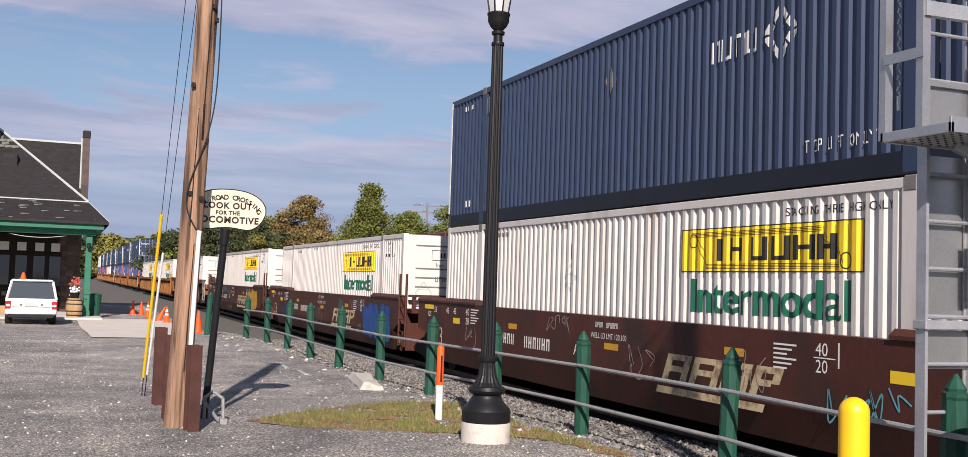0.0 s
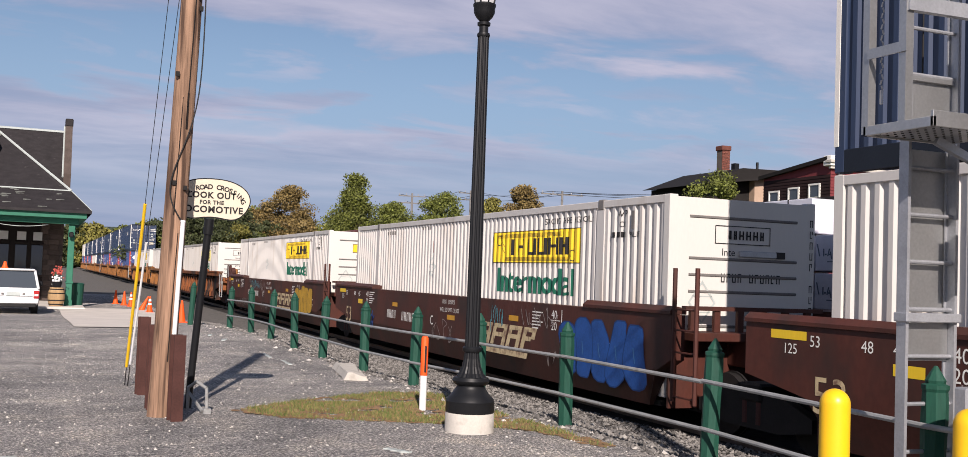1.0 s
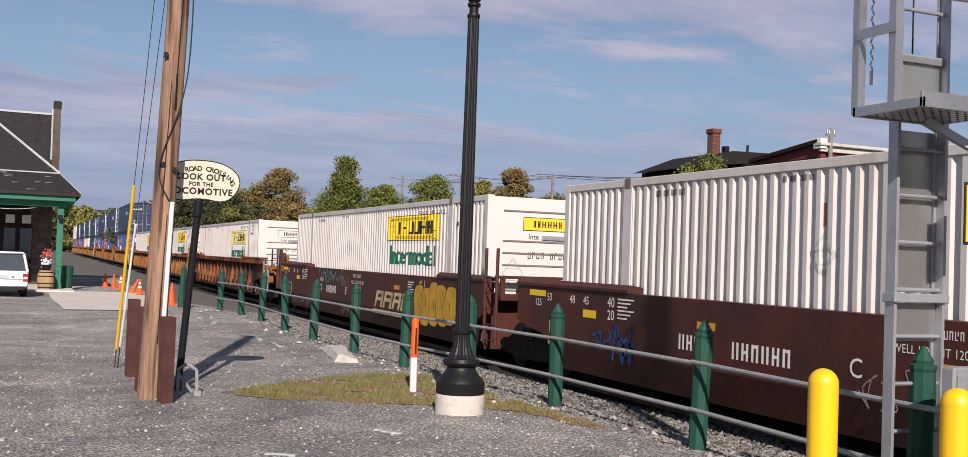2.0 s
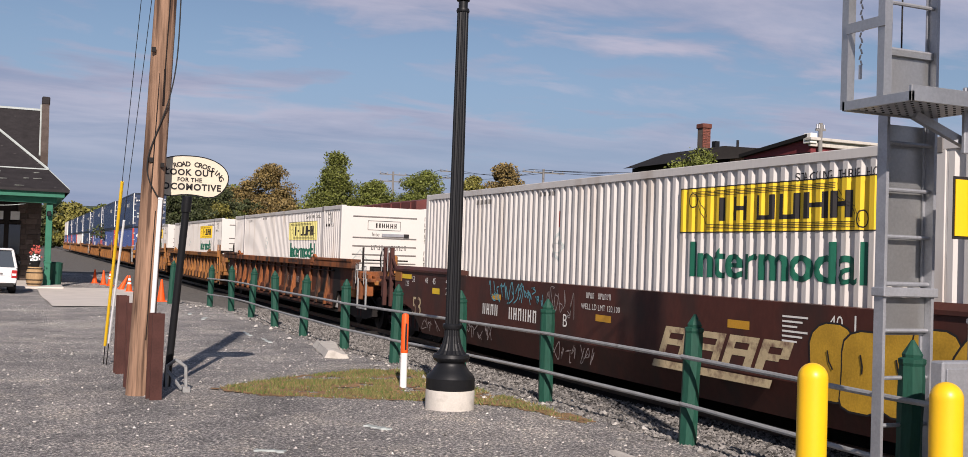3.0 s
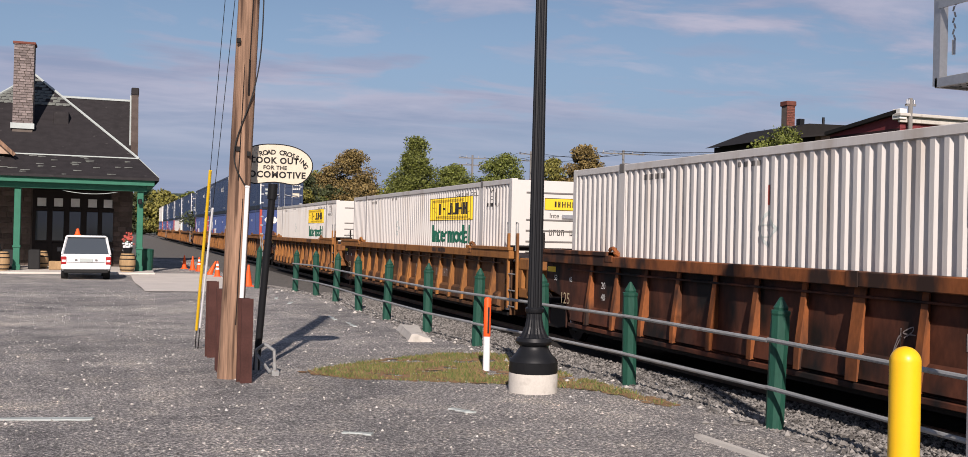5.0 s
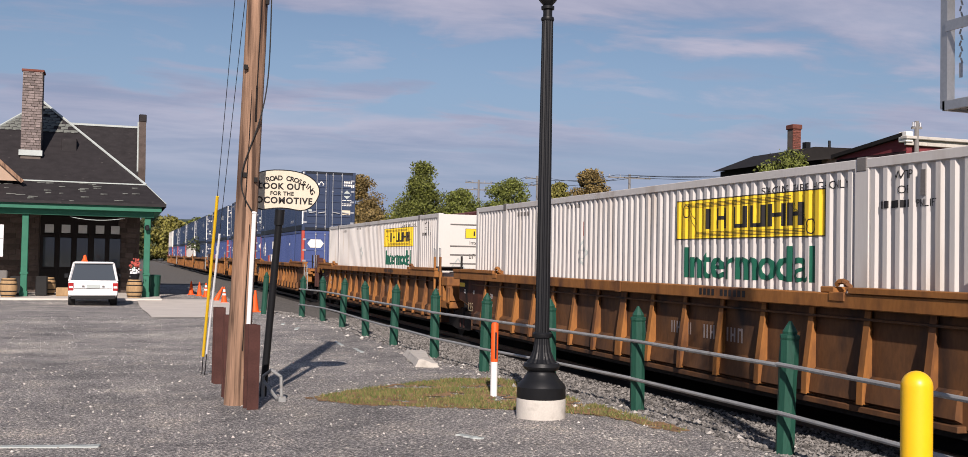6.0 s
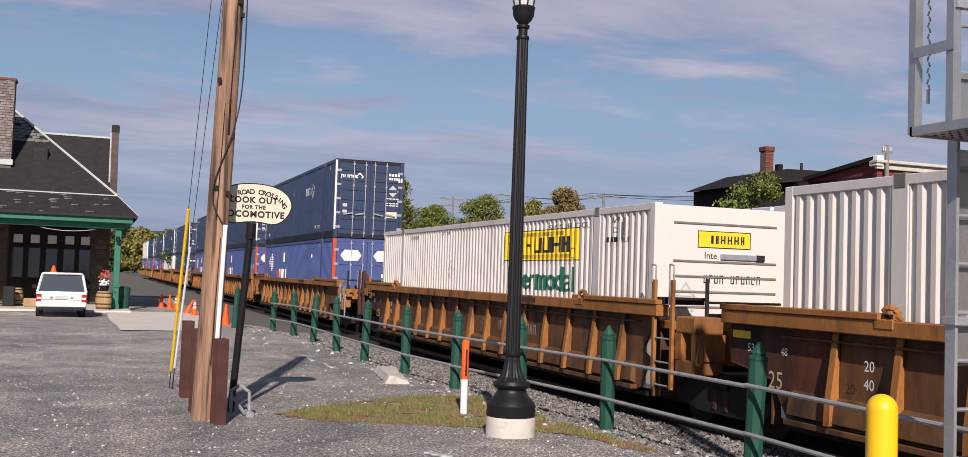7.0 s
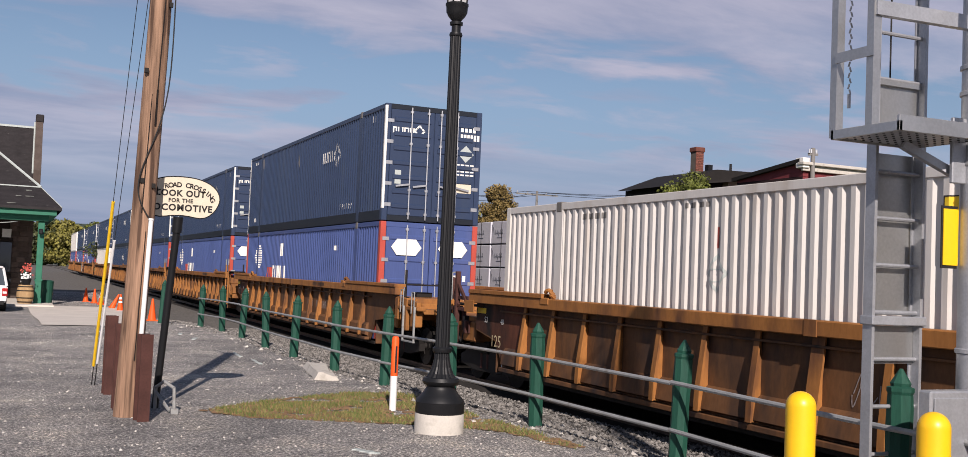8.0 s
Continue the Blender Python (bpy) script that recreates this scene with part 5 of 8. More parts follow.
def rail_truck(y):
    """A four-wheel bogie; y is its centre."""
    top = thing("rail_truck", "dark greasy steel bogie under the car ends", "bogie", "bogies of the train")
    for s in (-1, 1):
        bm = bmesh.new()
        prism(bm, [(-1.15, 0.10), (-1.15, -0.06), (-0.55, -0.16), (0.55, -0.16), (1.15, -0.06), (1.15, 0.10), (0.5, 0.32), (-0.5, 0.32)], s * 0.92, s * 1.06, "x")
        part("side_frame", bm, M_STEEL, top)
        bm = bmesh.new()
        for k in (-0.14, 0.14):
            rod(bm, (s * 0.99, k, -0.1), (s * 0.99, k, 0.25), 0.09, n=10)
        part("spring", bm, M_RUST, top)
    bm = bmesh.new()
    box(bm, -1.1, 1.1, -0.22, 0.22, 0.18, 0.42, 0.03)
    part("bolster", bm, M_STEEL, top)
    for k in (-0.89, 0.89):
        bm = bmesh.new()
        rod(bm, (-0.95, 0, 0), (0.95, 0, 0), 0.075, n=10)
        for s in (-1, 1):
            rod(bm, (s * 0.70, 0, 0), (s * 0.80, 0, 0), 0.42, n=24)
            rod(bm, (s * 0.67, 0, 0), (s * 0.70, 0, 0), 0.445, n=24)
            for a in range(3):
                box(bm, s * 0.80, s * 0.815, -0.05 + 0.2 * math.cos(a * 2.09), 0.05 + 0.2 * math.cos(a * 2.09), -0.05 + 0.2 * math.sin(a * 2.09), 0.05 + 0.2 * math.sin(a * 2.09))
        w = part("wheelset", bm, M_STEEL, top)
        w.location = (0, k, RAIL_Z + 0.42)
        WHEELS.append(w)
    MOVERS.append((top, (TRACK_X, y, 0)))
    return top


# leading end of each container at the clip's start
FRONT = [6.4, 25.9, 45.3, 68.2, 87.6, 107.0, 130.35, 149.9, 169.4, 193.0, 212.5, 232.0, 255.0, 274.6]
LOW_Z, HIGH_Z = 0.03, 2.952


def set_on(ob, k, z):
    MOVERS.append((ob, (TRACK_X, FRONT[k], z)))


jb_white = white_container(False, "white corrugated container with yellow panel and green word")
jb_yellow = white_container(True, "white corrugated container with yellow panels on side and end")
set_on(jb_white, 1, LOW_Z)
set_on(jb_yellow, 2, LOW_Z)
set_on(copy_thing(jb_white, Matrix()), 0, LOW_Z)
faded = copy_thing(jb_white, Matrix())
tagged(faded, "white corrugated container with sun-faded yellow panel and green word")
for ob in faded.children:
    if ob.name.startswith("yellow_panel"):
        ob.data = ob.data.copy()
        ob.data.materials[0] = M_YELF
set_on(faded, 3, LOW_Z)
for k in (4, 5):
    set_on(copy_thing(jb_yellow, Matrix()), k, LOW_Z)
navy = navy_container("navy blue container with white corner posts, stacked above another")
set_on(navy, 0, HIGH_Z)
for k in range(6, 13):
    set_on(copy_thing(navy, Matrix()), k, HIGH_Z)
blue = blue_container("bright blue container with red corner posts and white marks")
set_on(blue, 6, LOW_Z)
for k in (7, 8, 11):
    set_on(copy_thing(blue, Matrix()), k, LOW_Z)
set_on(copy_thing(navy, Matrix()), 9, LOW_Z)
pale = blue_container("plain pale grey container under a navy one", M_JB, False)
set_on(pale, 10, LOW_Z)
set_on(copy_thing(pale, Matrix()), 13, HIGH_Z)
set_on(copy_thing(blue, Matrix()), 12, LOW_Z)
set_on(copy_thing(blue, Matrix()), 13, LOW_Z)

set_on(smooth_well("brown plate-sided well car with cream mark and pale scrawls", 1, "A", [
    (10.2, 0.86, 0.9, 0.32, 5, 0.02, M_GGREY, "pale grey scrawl"), (14.2, 0.35, 0.7, 0.5, 3, 0.025, M_GGREY, "pale grey scrawl"),
    (4.9, 0.35, 0.9, 0.6, 4, 0.02, M_GGREY, "pale grey scrawl"), (2.9, 0.25, 1.2, 0.5, 4, 0.03, M_GTEAL, "teal spray scrawl"),
    (7.4, 0.35, 0.8, 0.5, 3, 0.02, M_GGREY, "faint scrawl")]), 0, 0)
set_on(smooth_well("brown plate-sided well car with blue graffiti at one end", 2, "C", [
    (2.75, 0.02, 2.6, 1.08, 5, 0.20, M_GBLUE, "big blue filled graffiti"), (5.75, 0.50, 0.6, 0.62, 5, 0.025, M_GTEAL, "teal tag"),
    (4.4, 0.80, 1.5, 0.36, 8, 0.02, M_GGREY, "grey looping scrawl"), (9.0, 0.25, 1.2, 0.5, 4, 0.02, M_GGREY, "grey scrawl"), (3.3, 0.15, 0.8, 0.3, 3, 0.02, M_GGREY, "grey scrawl"),
    (14.6, 0.15, 1.2, 0.6, 4, 0.06, M_GBLUE, "blurred blue spray")]), 1, 0)
set_on(smooth_well("brown plate-sided well car with mustard graffiti", 3, "B", [
    (3.35, 0.14, 2.4, 0.98, 5, 0.19, M_GYEL, "big mustard graffiti letters"), (12.1, 0.80, 1.5, 0.40, 8, 0.032, M_GTEAL, "teal graffiti tag"),
    (10.55, 0.82, 0.7, 0.36, 5, 0.03, M_GTEAL, "teal scrawl"), (9.7, 0.68, 0.95, 0.48, 7, 0.022, M_GGREY, "pale scrawl"), (9.4, 0.0, 1.4, 0.35, 7, 0.018, M_GGREY, "faint scrawl"), (13.6, 0.0, 1.8, 0.4, 8, 0.02, M_GGREY, "faint scrawl"), (15.5, 0.0, 2.2, 0.3, 6, 0.018, M_GGREY, "faint scrawl"),
    (2.6, 0.7, 0.5, 0.4, 3, 0.03, M_GGREY, "pale tag")]), 2, 0)
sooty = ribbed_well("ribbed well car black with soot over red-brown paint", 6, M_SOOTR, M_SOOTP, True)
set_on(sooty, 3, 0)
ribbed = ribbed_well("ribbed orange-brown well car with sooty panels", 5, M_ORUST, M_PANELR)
set_on(ribbed, 4, 0)
for k in (5, 7, 8, 10, 11, 13):
    set_on(copy_thing(ribbed, Matrix()), k, 0)
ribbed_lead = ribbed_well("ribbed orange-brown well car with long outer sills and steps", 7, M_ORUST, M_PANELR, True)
set_on(ribbed_lead, 6, 0)
for k in (9, 12):
    set_on(copy_thing(ribbed_lead, Matrix()), k, 0)
tail_brown = brake_end("brown car end with hand-brake wheel and grab posts", M_BROWN, 1)
tail_rusty = brake_end("rusty orange car end with hand-brake wheel and steps", M_ORUST, 1)
lead_rusty = brake_end("rusty orange leading car end with steps and pipes", M_ORUST, -1, False)
for k in (3, 6, 9, 12):
    tail = {3: tail_brown, 6: tail_rusty}.get(k) or copy_thing(tail_rusty, Matrix())
    lead = lead_rusty if k == 3 else copy_thing(lead_rusty, Matrix())
    MOVERS.append((tail, (TRACK_X, FRONT[k - 1] + LEN + 1.2, 0)))
    MOVERS.append((lead, (TRACK_X, FRONT[k] - 0.6, 0)))
for k in range(13):
    if (k + 1) % 3:
        rail_truck(FRONT[k] + LEN + 1.7)
    else:
        rail_truck(FRONT[k] + LEN + 1.25)
        rail_truck(FRONT[k + 1] - 1.25)

# ---- things beside the lot ----
def fence():
    proto = None
    for k, (x, y) in enumerate(FENCE):
        z = lot_z(y)
        if proto is None:
            bm = bmesh.new()
            lathe(bm, [(0.082 * (1 + 0.05 * math.sin(5.3 * j)), -0.3 + 0.1 * j) for j in range(14)], 8)
            for v in bm.verts:
                v.co.x += 0.010 * noise.noise((v.co.x * 14, v.co.y * 14, v.co.z * 3))
                v.co.y += 0.010 * noise.noise((v.co.x * 14 + 7, v.co.y * 14, v.co.z * 3))
            proto = thing("fence_post", "dark green wooden fence post with pointed cap", "fence post", "green fence posts")
            part("shaft", bm, M_POSTG, proto)
            bm = bmesh.new()
            rows = [(0.088, 1.0), (0.098, 1.02), (0.098, 1.045), (0.07, 1.055), (0.075, 1.075), (0.012, 1.17)]
            lathe(bm, [(r * 0.90, h) for r, h in rows], 8)
            part("cap", bm, M_POSTG, proto)
            proto.matrix_basis = pose(x, y, z, 0, 1.0, 4)
        else:
            copy_thing(proto, pose(x, y, z, random.uniform(-1.5, 1.5), random.uniform(-1.5, 2.5), random.uniform(-8, 8)))
    lone = copy_thing(proto, pose(4.02, 31.9, lot_z(31.9), 0, 3, 0) @ Matrix.Diagonal((1, 1, 1.1, 1)))
    tagged(lone, "dark green leaning post standing alone")
    for h in (0.78, 0.36):
        for (x0, y0), (x1, y1) in zip(FENCE, FENCE[1:]):
            bm = bmesh.new()
            rod(bm, (x0 - 0.085, y0, lot_z(y0) + h), (x1 - 0.085, y1, lot_z(y1) + h + random.uniform(-0.01, 0.01)), 0.020, n=8)
            solo("fence_rail", bm, M_RAILP, "weathered grey steel pipe rail fixed to green posts", "fence rail", "pipe rails of the fence", smooth=True)
        bm = bmesh.new()
        x0, y0 = FENCE[0]
        rod(bm, (x0 - 0.085, y0, h), (x0 + 0.05, y0 - 3.2, h), 0.020, n=8)
        solo("fence_rail", bm, M_RAILP, "weathered grey steel pipe rail fixed to green posts", "fence rail", "pipe rails of the fence", smooth=True)


def street_lamp(x, y):
    top = thing("street_lamp", "black fluted cast iron street lamp on a round concrete footing", "street lamp", at=(x, y, 0))
    bm = bmesh.new()
    lathe(bm, [(0.262, -0.2), (0.262, 0.19), (0.255, 0.205)], 28)
    part("footing", bm, M_CONC, top, "round pale concrete footing", smooth=True)
    bm = bmesh.new()
    lathe(bm, [(0.255, 0.205), (0.262, 0.22), (0.258, 0.315), (0.262, 0.325), (0.255, 0.335), (0.250, 0.35), (0.20, 0.40), (0.165, 0.45), (0.15, 0.475), (0.15, 0.49), (0.185, 0.51), (0.20, 0.54), (0.185, 0.575), (0.165, 0.58)], 28)
    part("base", bm, M_IRON, top, smooth=True)
    bm = bmesh.new()
    lathe(bm, [(0.168, 0.58), (0.135, 0.62), (0.105, 0.69), (0.088, 0.77), (0.082, 0.84)], 48, flute=0.10, flutes=16)
    part("bell", bm, M_IRON, top, smooth=False)
    bm = bmesh.new()
    lathe(bm, [(0.092, 0.84), (0.102, 0.855), (0.102, 0.885), (0.088, 0.90)], 24)
    part("collar", bm, M_IRON, top, smooth=True)
    bm = bmesh.new()
    lathe(bm, [(0.066, 4.235), (0.072, 4.25), (0.066, 4.275), (0.05, 4.28), (0.05, 4.35), (0.07, 4.36), (0.072, 4.39), (0.05, 4.40)], 24)
    part("collar", bm, M_IRON, top, smooth=True)
    bm = bmesh.new()
    lathe(bm, [(0.078, 0.90), (0.073, 2.2), (0.062, 4.235)], 48, flute=0.12, flutes=14)
    part("shaft", bm, M_IRON, top)
    bm = bmesh.new()
    lathe(bm, [(0.045, 4.40), (0.09, 4.45), (0.115, 4.50), (0.118, 4.56), (0.125, 4.57), (0.125, 4.59), (0.10, 4.60)], 24)
    part("lantern_cup", bm, M_IRON, top, smooth=True)
    bm = bmesh.new()
    lathe(bm, [(0.105, 4.60), (0.15, 4.82), (0.172, 4.98), (0.165, 5.0)], 8)
    glass_part = part("lantern_glass", bm, M_LAMPGL, top, "frosted glass panes")
    for k in range(8):
        a = 2 * math.pi * k / 8
        bm = bmesh.new()
        rod(bm, (0.108 * math.cos(a), 0.108 * math.sin(a), 4.6), (0.176 * math.cos(a), 0.176 * math.sin(a), 5.0), 0.009, n=5)
        part("rib", bm, M_IRON, top)
    bm = bmesh.new()
    lathe(bm, [(0.20, 5.0), (0.205, 5.03), (0.15, 5.10), (0.10, 5.20), (0.04, 5.26), (0.03, 5.32), (0.008, 5.42)], 16)
    part("lantern_cap", bm, M_IRON, top, smooth=True)


def utility_pole():
    top = thing("utility_pole", "weathered brown wooden pole stub with cracks and staples", "utility pole", at=(1.225, 11.91, 0))
    bm = bmesh.new()
    rows = [(0.142, -0.3), (0.139, 0.0), (0.132, 0.4), (0.128, 1.2), (0.122, 2.5), (0.119, 4.0), (0.112, 5.25), (0.105, 5.28)]
    lathe(bm, rows, 22)
    for v in bm.verts:
        k = 1 + 0.05 * noise.noise((v.co.x * 9, v.co.y * 9, v.co.z * 0.4))
        v.co.x, v.co.y = v.co.x * k + 0.0254 * v.co.z, v.co.y * k
    part("shaft", bm, M_POLE, top, smooth=True)
    bm = bmesh.new()  # checks in the timber and old hardware
    for z0, z1, x in ((2.2, 3.5, -0.03), (0.6, 2.0, 0.02), (3.4, 4.9, 0.03)):
        beam(bm, (x + 0.0254 * z0, -0.126, z0), (x + 0.0254 * z1 + 0.01, -0.116, z1), 0.006, 0.010)
    part("crack", bm, M_WOODD, top)
    bm = bmesh.new()
    for z, x in ((4.5, 0.10), (4.65, 0.06), (3.75, -0.10), (2.55, -0.05), (2.5, 0.07)):
        box(bm, x + 0.0254 * z - 0.02, x + 0.0254 * z + 0.02, -0.135, -0.09, z - 0.025, z + 0.025)
    part("staple", bm, M_STEEL, top)
    bm = bmesh.new()
    beam(bm, (0.12, -0.112, 3.55), (0.115, -0.114, 3.15), 0.02, 0.02)
    part("knot_scar", bm, M_WOODD, top)
    bm = bmesh.new()
    rod(bm, (0.075, -0.165, 0.30), (0.125, -0.150, 2.12), 0.025, n=10)
    rod(bm, (0.125, -0.150, 2.12), (0.127, -0.148, 2.14), 0.029, n=10)
    part("conduit", bm, M_WPLAST, top, "white plastic cable conduit", smooth=True)
    cu = bpy.data.curves.new("cable", "CURVE")
    cu.dimensions, cu.bevel_depth, cu.bevel_resolution = "3D", 0.0075, 2
    sp = cu.splines.new("NURBS")
    pts = [(0.255, -0.09, 5.2), (0.26, -0.10, 4.6), (0.262, -0.10, 4.0), (0.24, -0.10, 3.5), (0.15, -0.135, 3.1), (0.02, -0.14, 2.75), (-0.045, -0.12, 2.5), (-0.01, -0.14, 2.3), (0.12, -0.148, 2.12)]
    sp.points.add(len(pts) - 1)
    for q, c in zip(sp.points, pts):
        q.co = (*c, 1)
    sp.use_endpoint_u, sp.order_u = True, 4
    cu.materials.append(M_CABLE)
    ob = new("cable", cu)
    ob.parent = top
    bm = bmesh.new()
    beam(bm, (0.10, 0.09, 5.22), (-0.12, 0.07, 5.40), 0.03, 0.03)
    beam(bm, (0.10, 0.09, 5.05), (-0.02, 0.09, 5.27), 0.03, 0.03)
    part("guy_bracket", bm, M_STEEL, top)
    # guy wires with guards
    for name, a, b, col, lo, hi, r in (("guy_wire", (1.06, 15.0, 0.0), (1.15, 11.98, 5.4), M_GUY, 0.30, 2.75, 0.020), ("guy_wire", (1.09, 14.9, 0.0), (1.27, 12.0, 5.26), M_WPLAST, 0.35, 2.2, 0.015)):
        a, b = Vector(a), Vector(b)
        g = thing(name, "steel guy wire with a plastic guard over its foot", "guy wire", "guy wires of the pole", at=tuple(a))
        d = b - a
        bm = bmesh.new()
        rod(bm, (0, 0, 0), d, 0.0042, n=5)
        part("strand", bm, M_CABLE, g)
        L = d.length
        bm = bmesh.new()
        rod(bm, d * (lo / L), d * (hi / L), r, r, 8)
        part("guard", bm, col, g, smooth=True)
        bm = bmesh.new()
        rod(bm, (0, 0, -0.1), d * (lo / L), 0.007, n=6)
        part("anchor_rod", bm, M_STEEL, g)


def steel_beam(x, y, turn, h, w=0.2, d=0.2):
    bm = bmesh.new()
    t = 0.018
    prism(bm, [(-w / 2, -d / 2), (w / 2, -d / 2), (w / 2, -d / 2 + t), (t / 2, -d / 2 + t), (t / 2, d / 2 - t), (w / 2, d / 2 - t), (w / 2, d / 2), (-w / 2, d / 2), (-w / 2, d / 2 - t), (-t / 2, d / 2 - t), (-t / 2, -d / 2 + t), (-w / 2, -d / 2 + t)], -0.3, h, "z")
    solo("steel_beam", bm, M_RUST, "rust-brown upright steel beam guarding the pole", "steel beam", "steel beams round the pole", at=(x, y, 0), turn=turn)


def crossing_sign():
    top = thing("crossing_sign", "oval cream railroad crossing sign on a leaning black post", "railway sign", at=(1.60, 12.55, 0))
    bm = bmesh.new()
    rod(bm, (-0.02, 0.0, -0.2), (0.105, -0.25, 2.16), 0.042, n=12)
    rod(bm, (0.097, -0.235, 2.02), (0.106, -0.25, 2.20), 0.056, n=12)
    part("post", bm, M_IRON, top, smooth=True)
    cx, cy, cz = 0.115, -0.30, 2.42
    n = 40

    def oval(sx, sz):
        out = []
        for k in range(n):
            a = 2 * math.pi * k / n
            x, z = math.cos(a), math.sin(a)
            dent = 0.035 * max(0, -z) * math.cos(4.5 * x) if z < -0.4 else 0.0
            out.append((cx + sx * math.copysign(abs(x) ** 0.85, x), cz + sz * z + dent))
        return out

    bm = bmesh.new()
    prism(bm, oval(0.445, 0.245), cy, cy + 0.035)
    part("rim", bm, M_IRON, top)
    bm = bmesh.new()
    prism(bm, oval(0.432, 0.232), cy - 0.006, cy - 0.0005)
    part("board", bm, M_SIGN, top, "cream enamel face")

    def on_face(bm, u, v):
        for q in bm.verts:
            q.co = Vector((cx + q.co.x + u, cy - 0.010, cz + q.co.y + v))
        return bm

    for text, h, v in (("LOOK OUT", 0.070, 0.016), ("FOR THE", 0.045, -0.055), ("LOCOMOTIVE", 0.074, -0.150)):
        bm, w = lettering(text, h, 1.12, 1.0, bold=0.034)
        part("word", on_face(bm, -w / 2, v), M_BLACK, top, shut=False)
    text = "RAIL ROAD CROSSING"
    arc = [(0.355 * math.sin(t), -0.045 + 0.185 * math.cos(t), t) for t in np.linspace(-1.50, 1.50, 200)]
    run = [0.0]
    for p, q in zip(arc, arc[1:]):
        run.append(run[-1] + math.hypot(q[0] - p[0], q[1] - p[1]))
    for k, ch in enumerate(text):
        if ch == " ":
            continue
        t = float(np.interp(run[-1] * (k + 0.5) / len(text), run, [q[2] for q in arc]))
        bm, w = lettering(ch, 0.055, bold=0.03)
        r = Matrix.Rotation(math.atan2(-0.185 * math.sin(t), 0.355 * math.cos(t)) * 0.85, 3, "Z")
        for q in bm.verts:
            c = r @ Vector((q.co.x - w / 2, q.co.y - 0.02, 0))
            q.co = Vector((cx + 0.355 * math.sin(t) + c.x, cy - 0.010, cz - 0.045 + 0.185 * math.cos(t) + c.y))
        part("letter", bm, M_BLACK, top, shut=False)
    bm = bmesh.new()
    for a, b in (((-0.02, -0.12, 0.0), (-0.02, -0.12, 0.25)), ((-0.02, -0.12, 0.25), (0.04, -0.35, 0.34)), ((0.04, -0.35, 0.34), (0.13, -0.5, 0.28)), ((0.13, -0.5, 0.28), (0.14, -0.52, 0.02))):
        rod(bm, a, b, 0.019, n=8)
    box(bm, 0.10, 0.18, -0.56, -0.48, 0.0, 0.06)
    beam(bm, (-0.02, -0.15, 0.2), (0.10, -0.45, 0.02), 0.03, 0.02)
    part("hoop", bm, M_RAILP, top, "bent grey pipe hoop at the foot", smooth=True)


def bollard(x, y, h):
    top = thing("bollard", "bright yellow round-topped bollard", "bollard", "yellow bollards by the signal", at=(x, y, 0))
    bm = bmesh.new()
    lathe(bm, [(0.088, -0.3)] + [(0.088, h - 0.088)] + [(0.088 * math.cos(a), h - 0.088 + 0.088 * math.sin(a)) for a in np.linspace(0.15, 1.5, 8)], 28)
    part("sleeve", bm, M_BOLL, top, smooth=True)


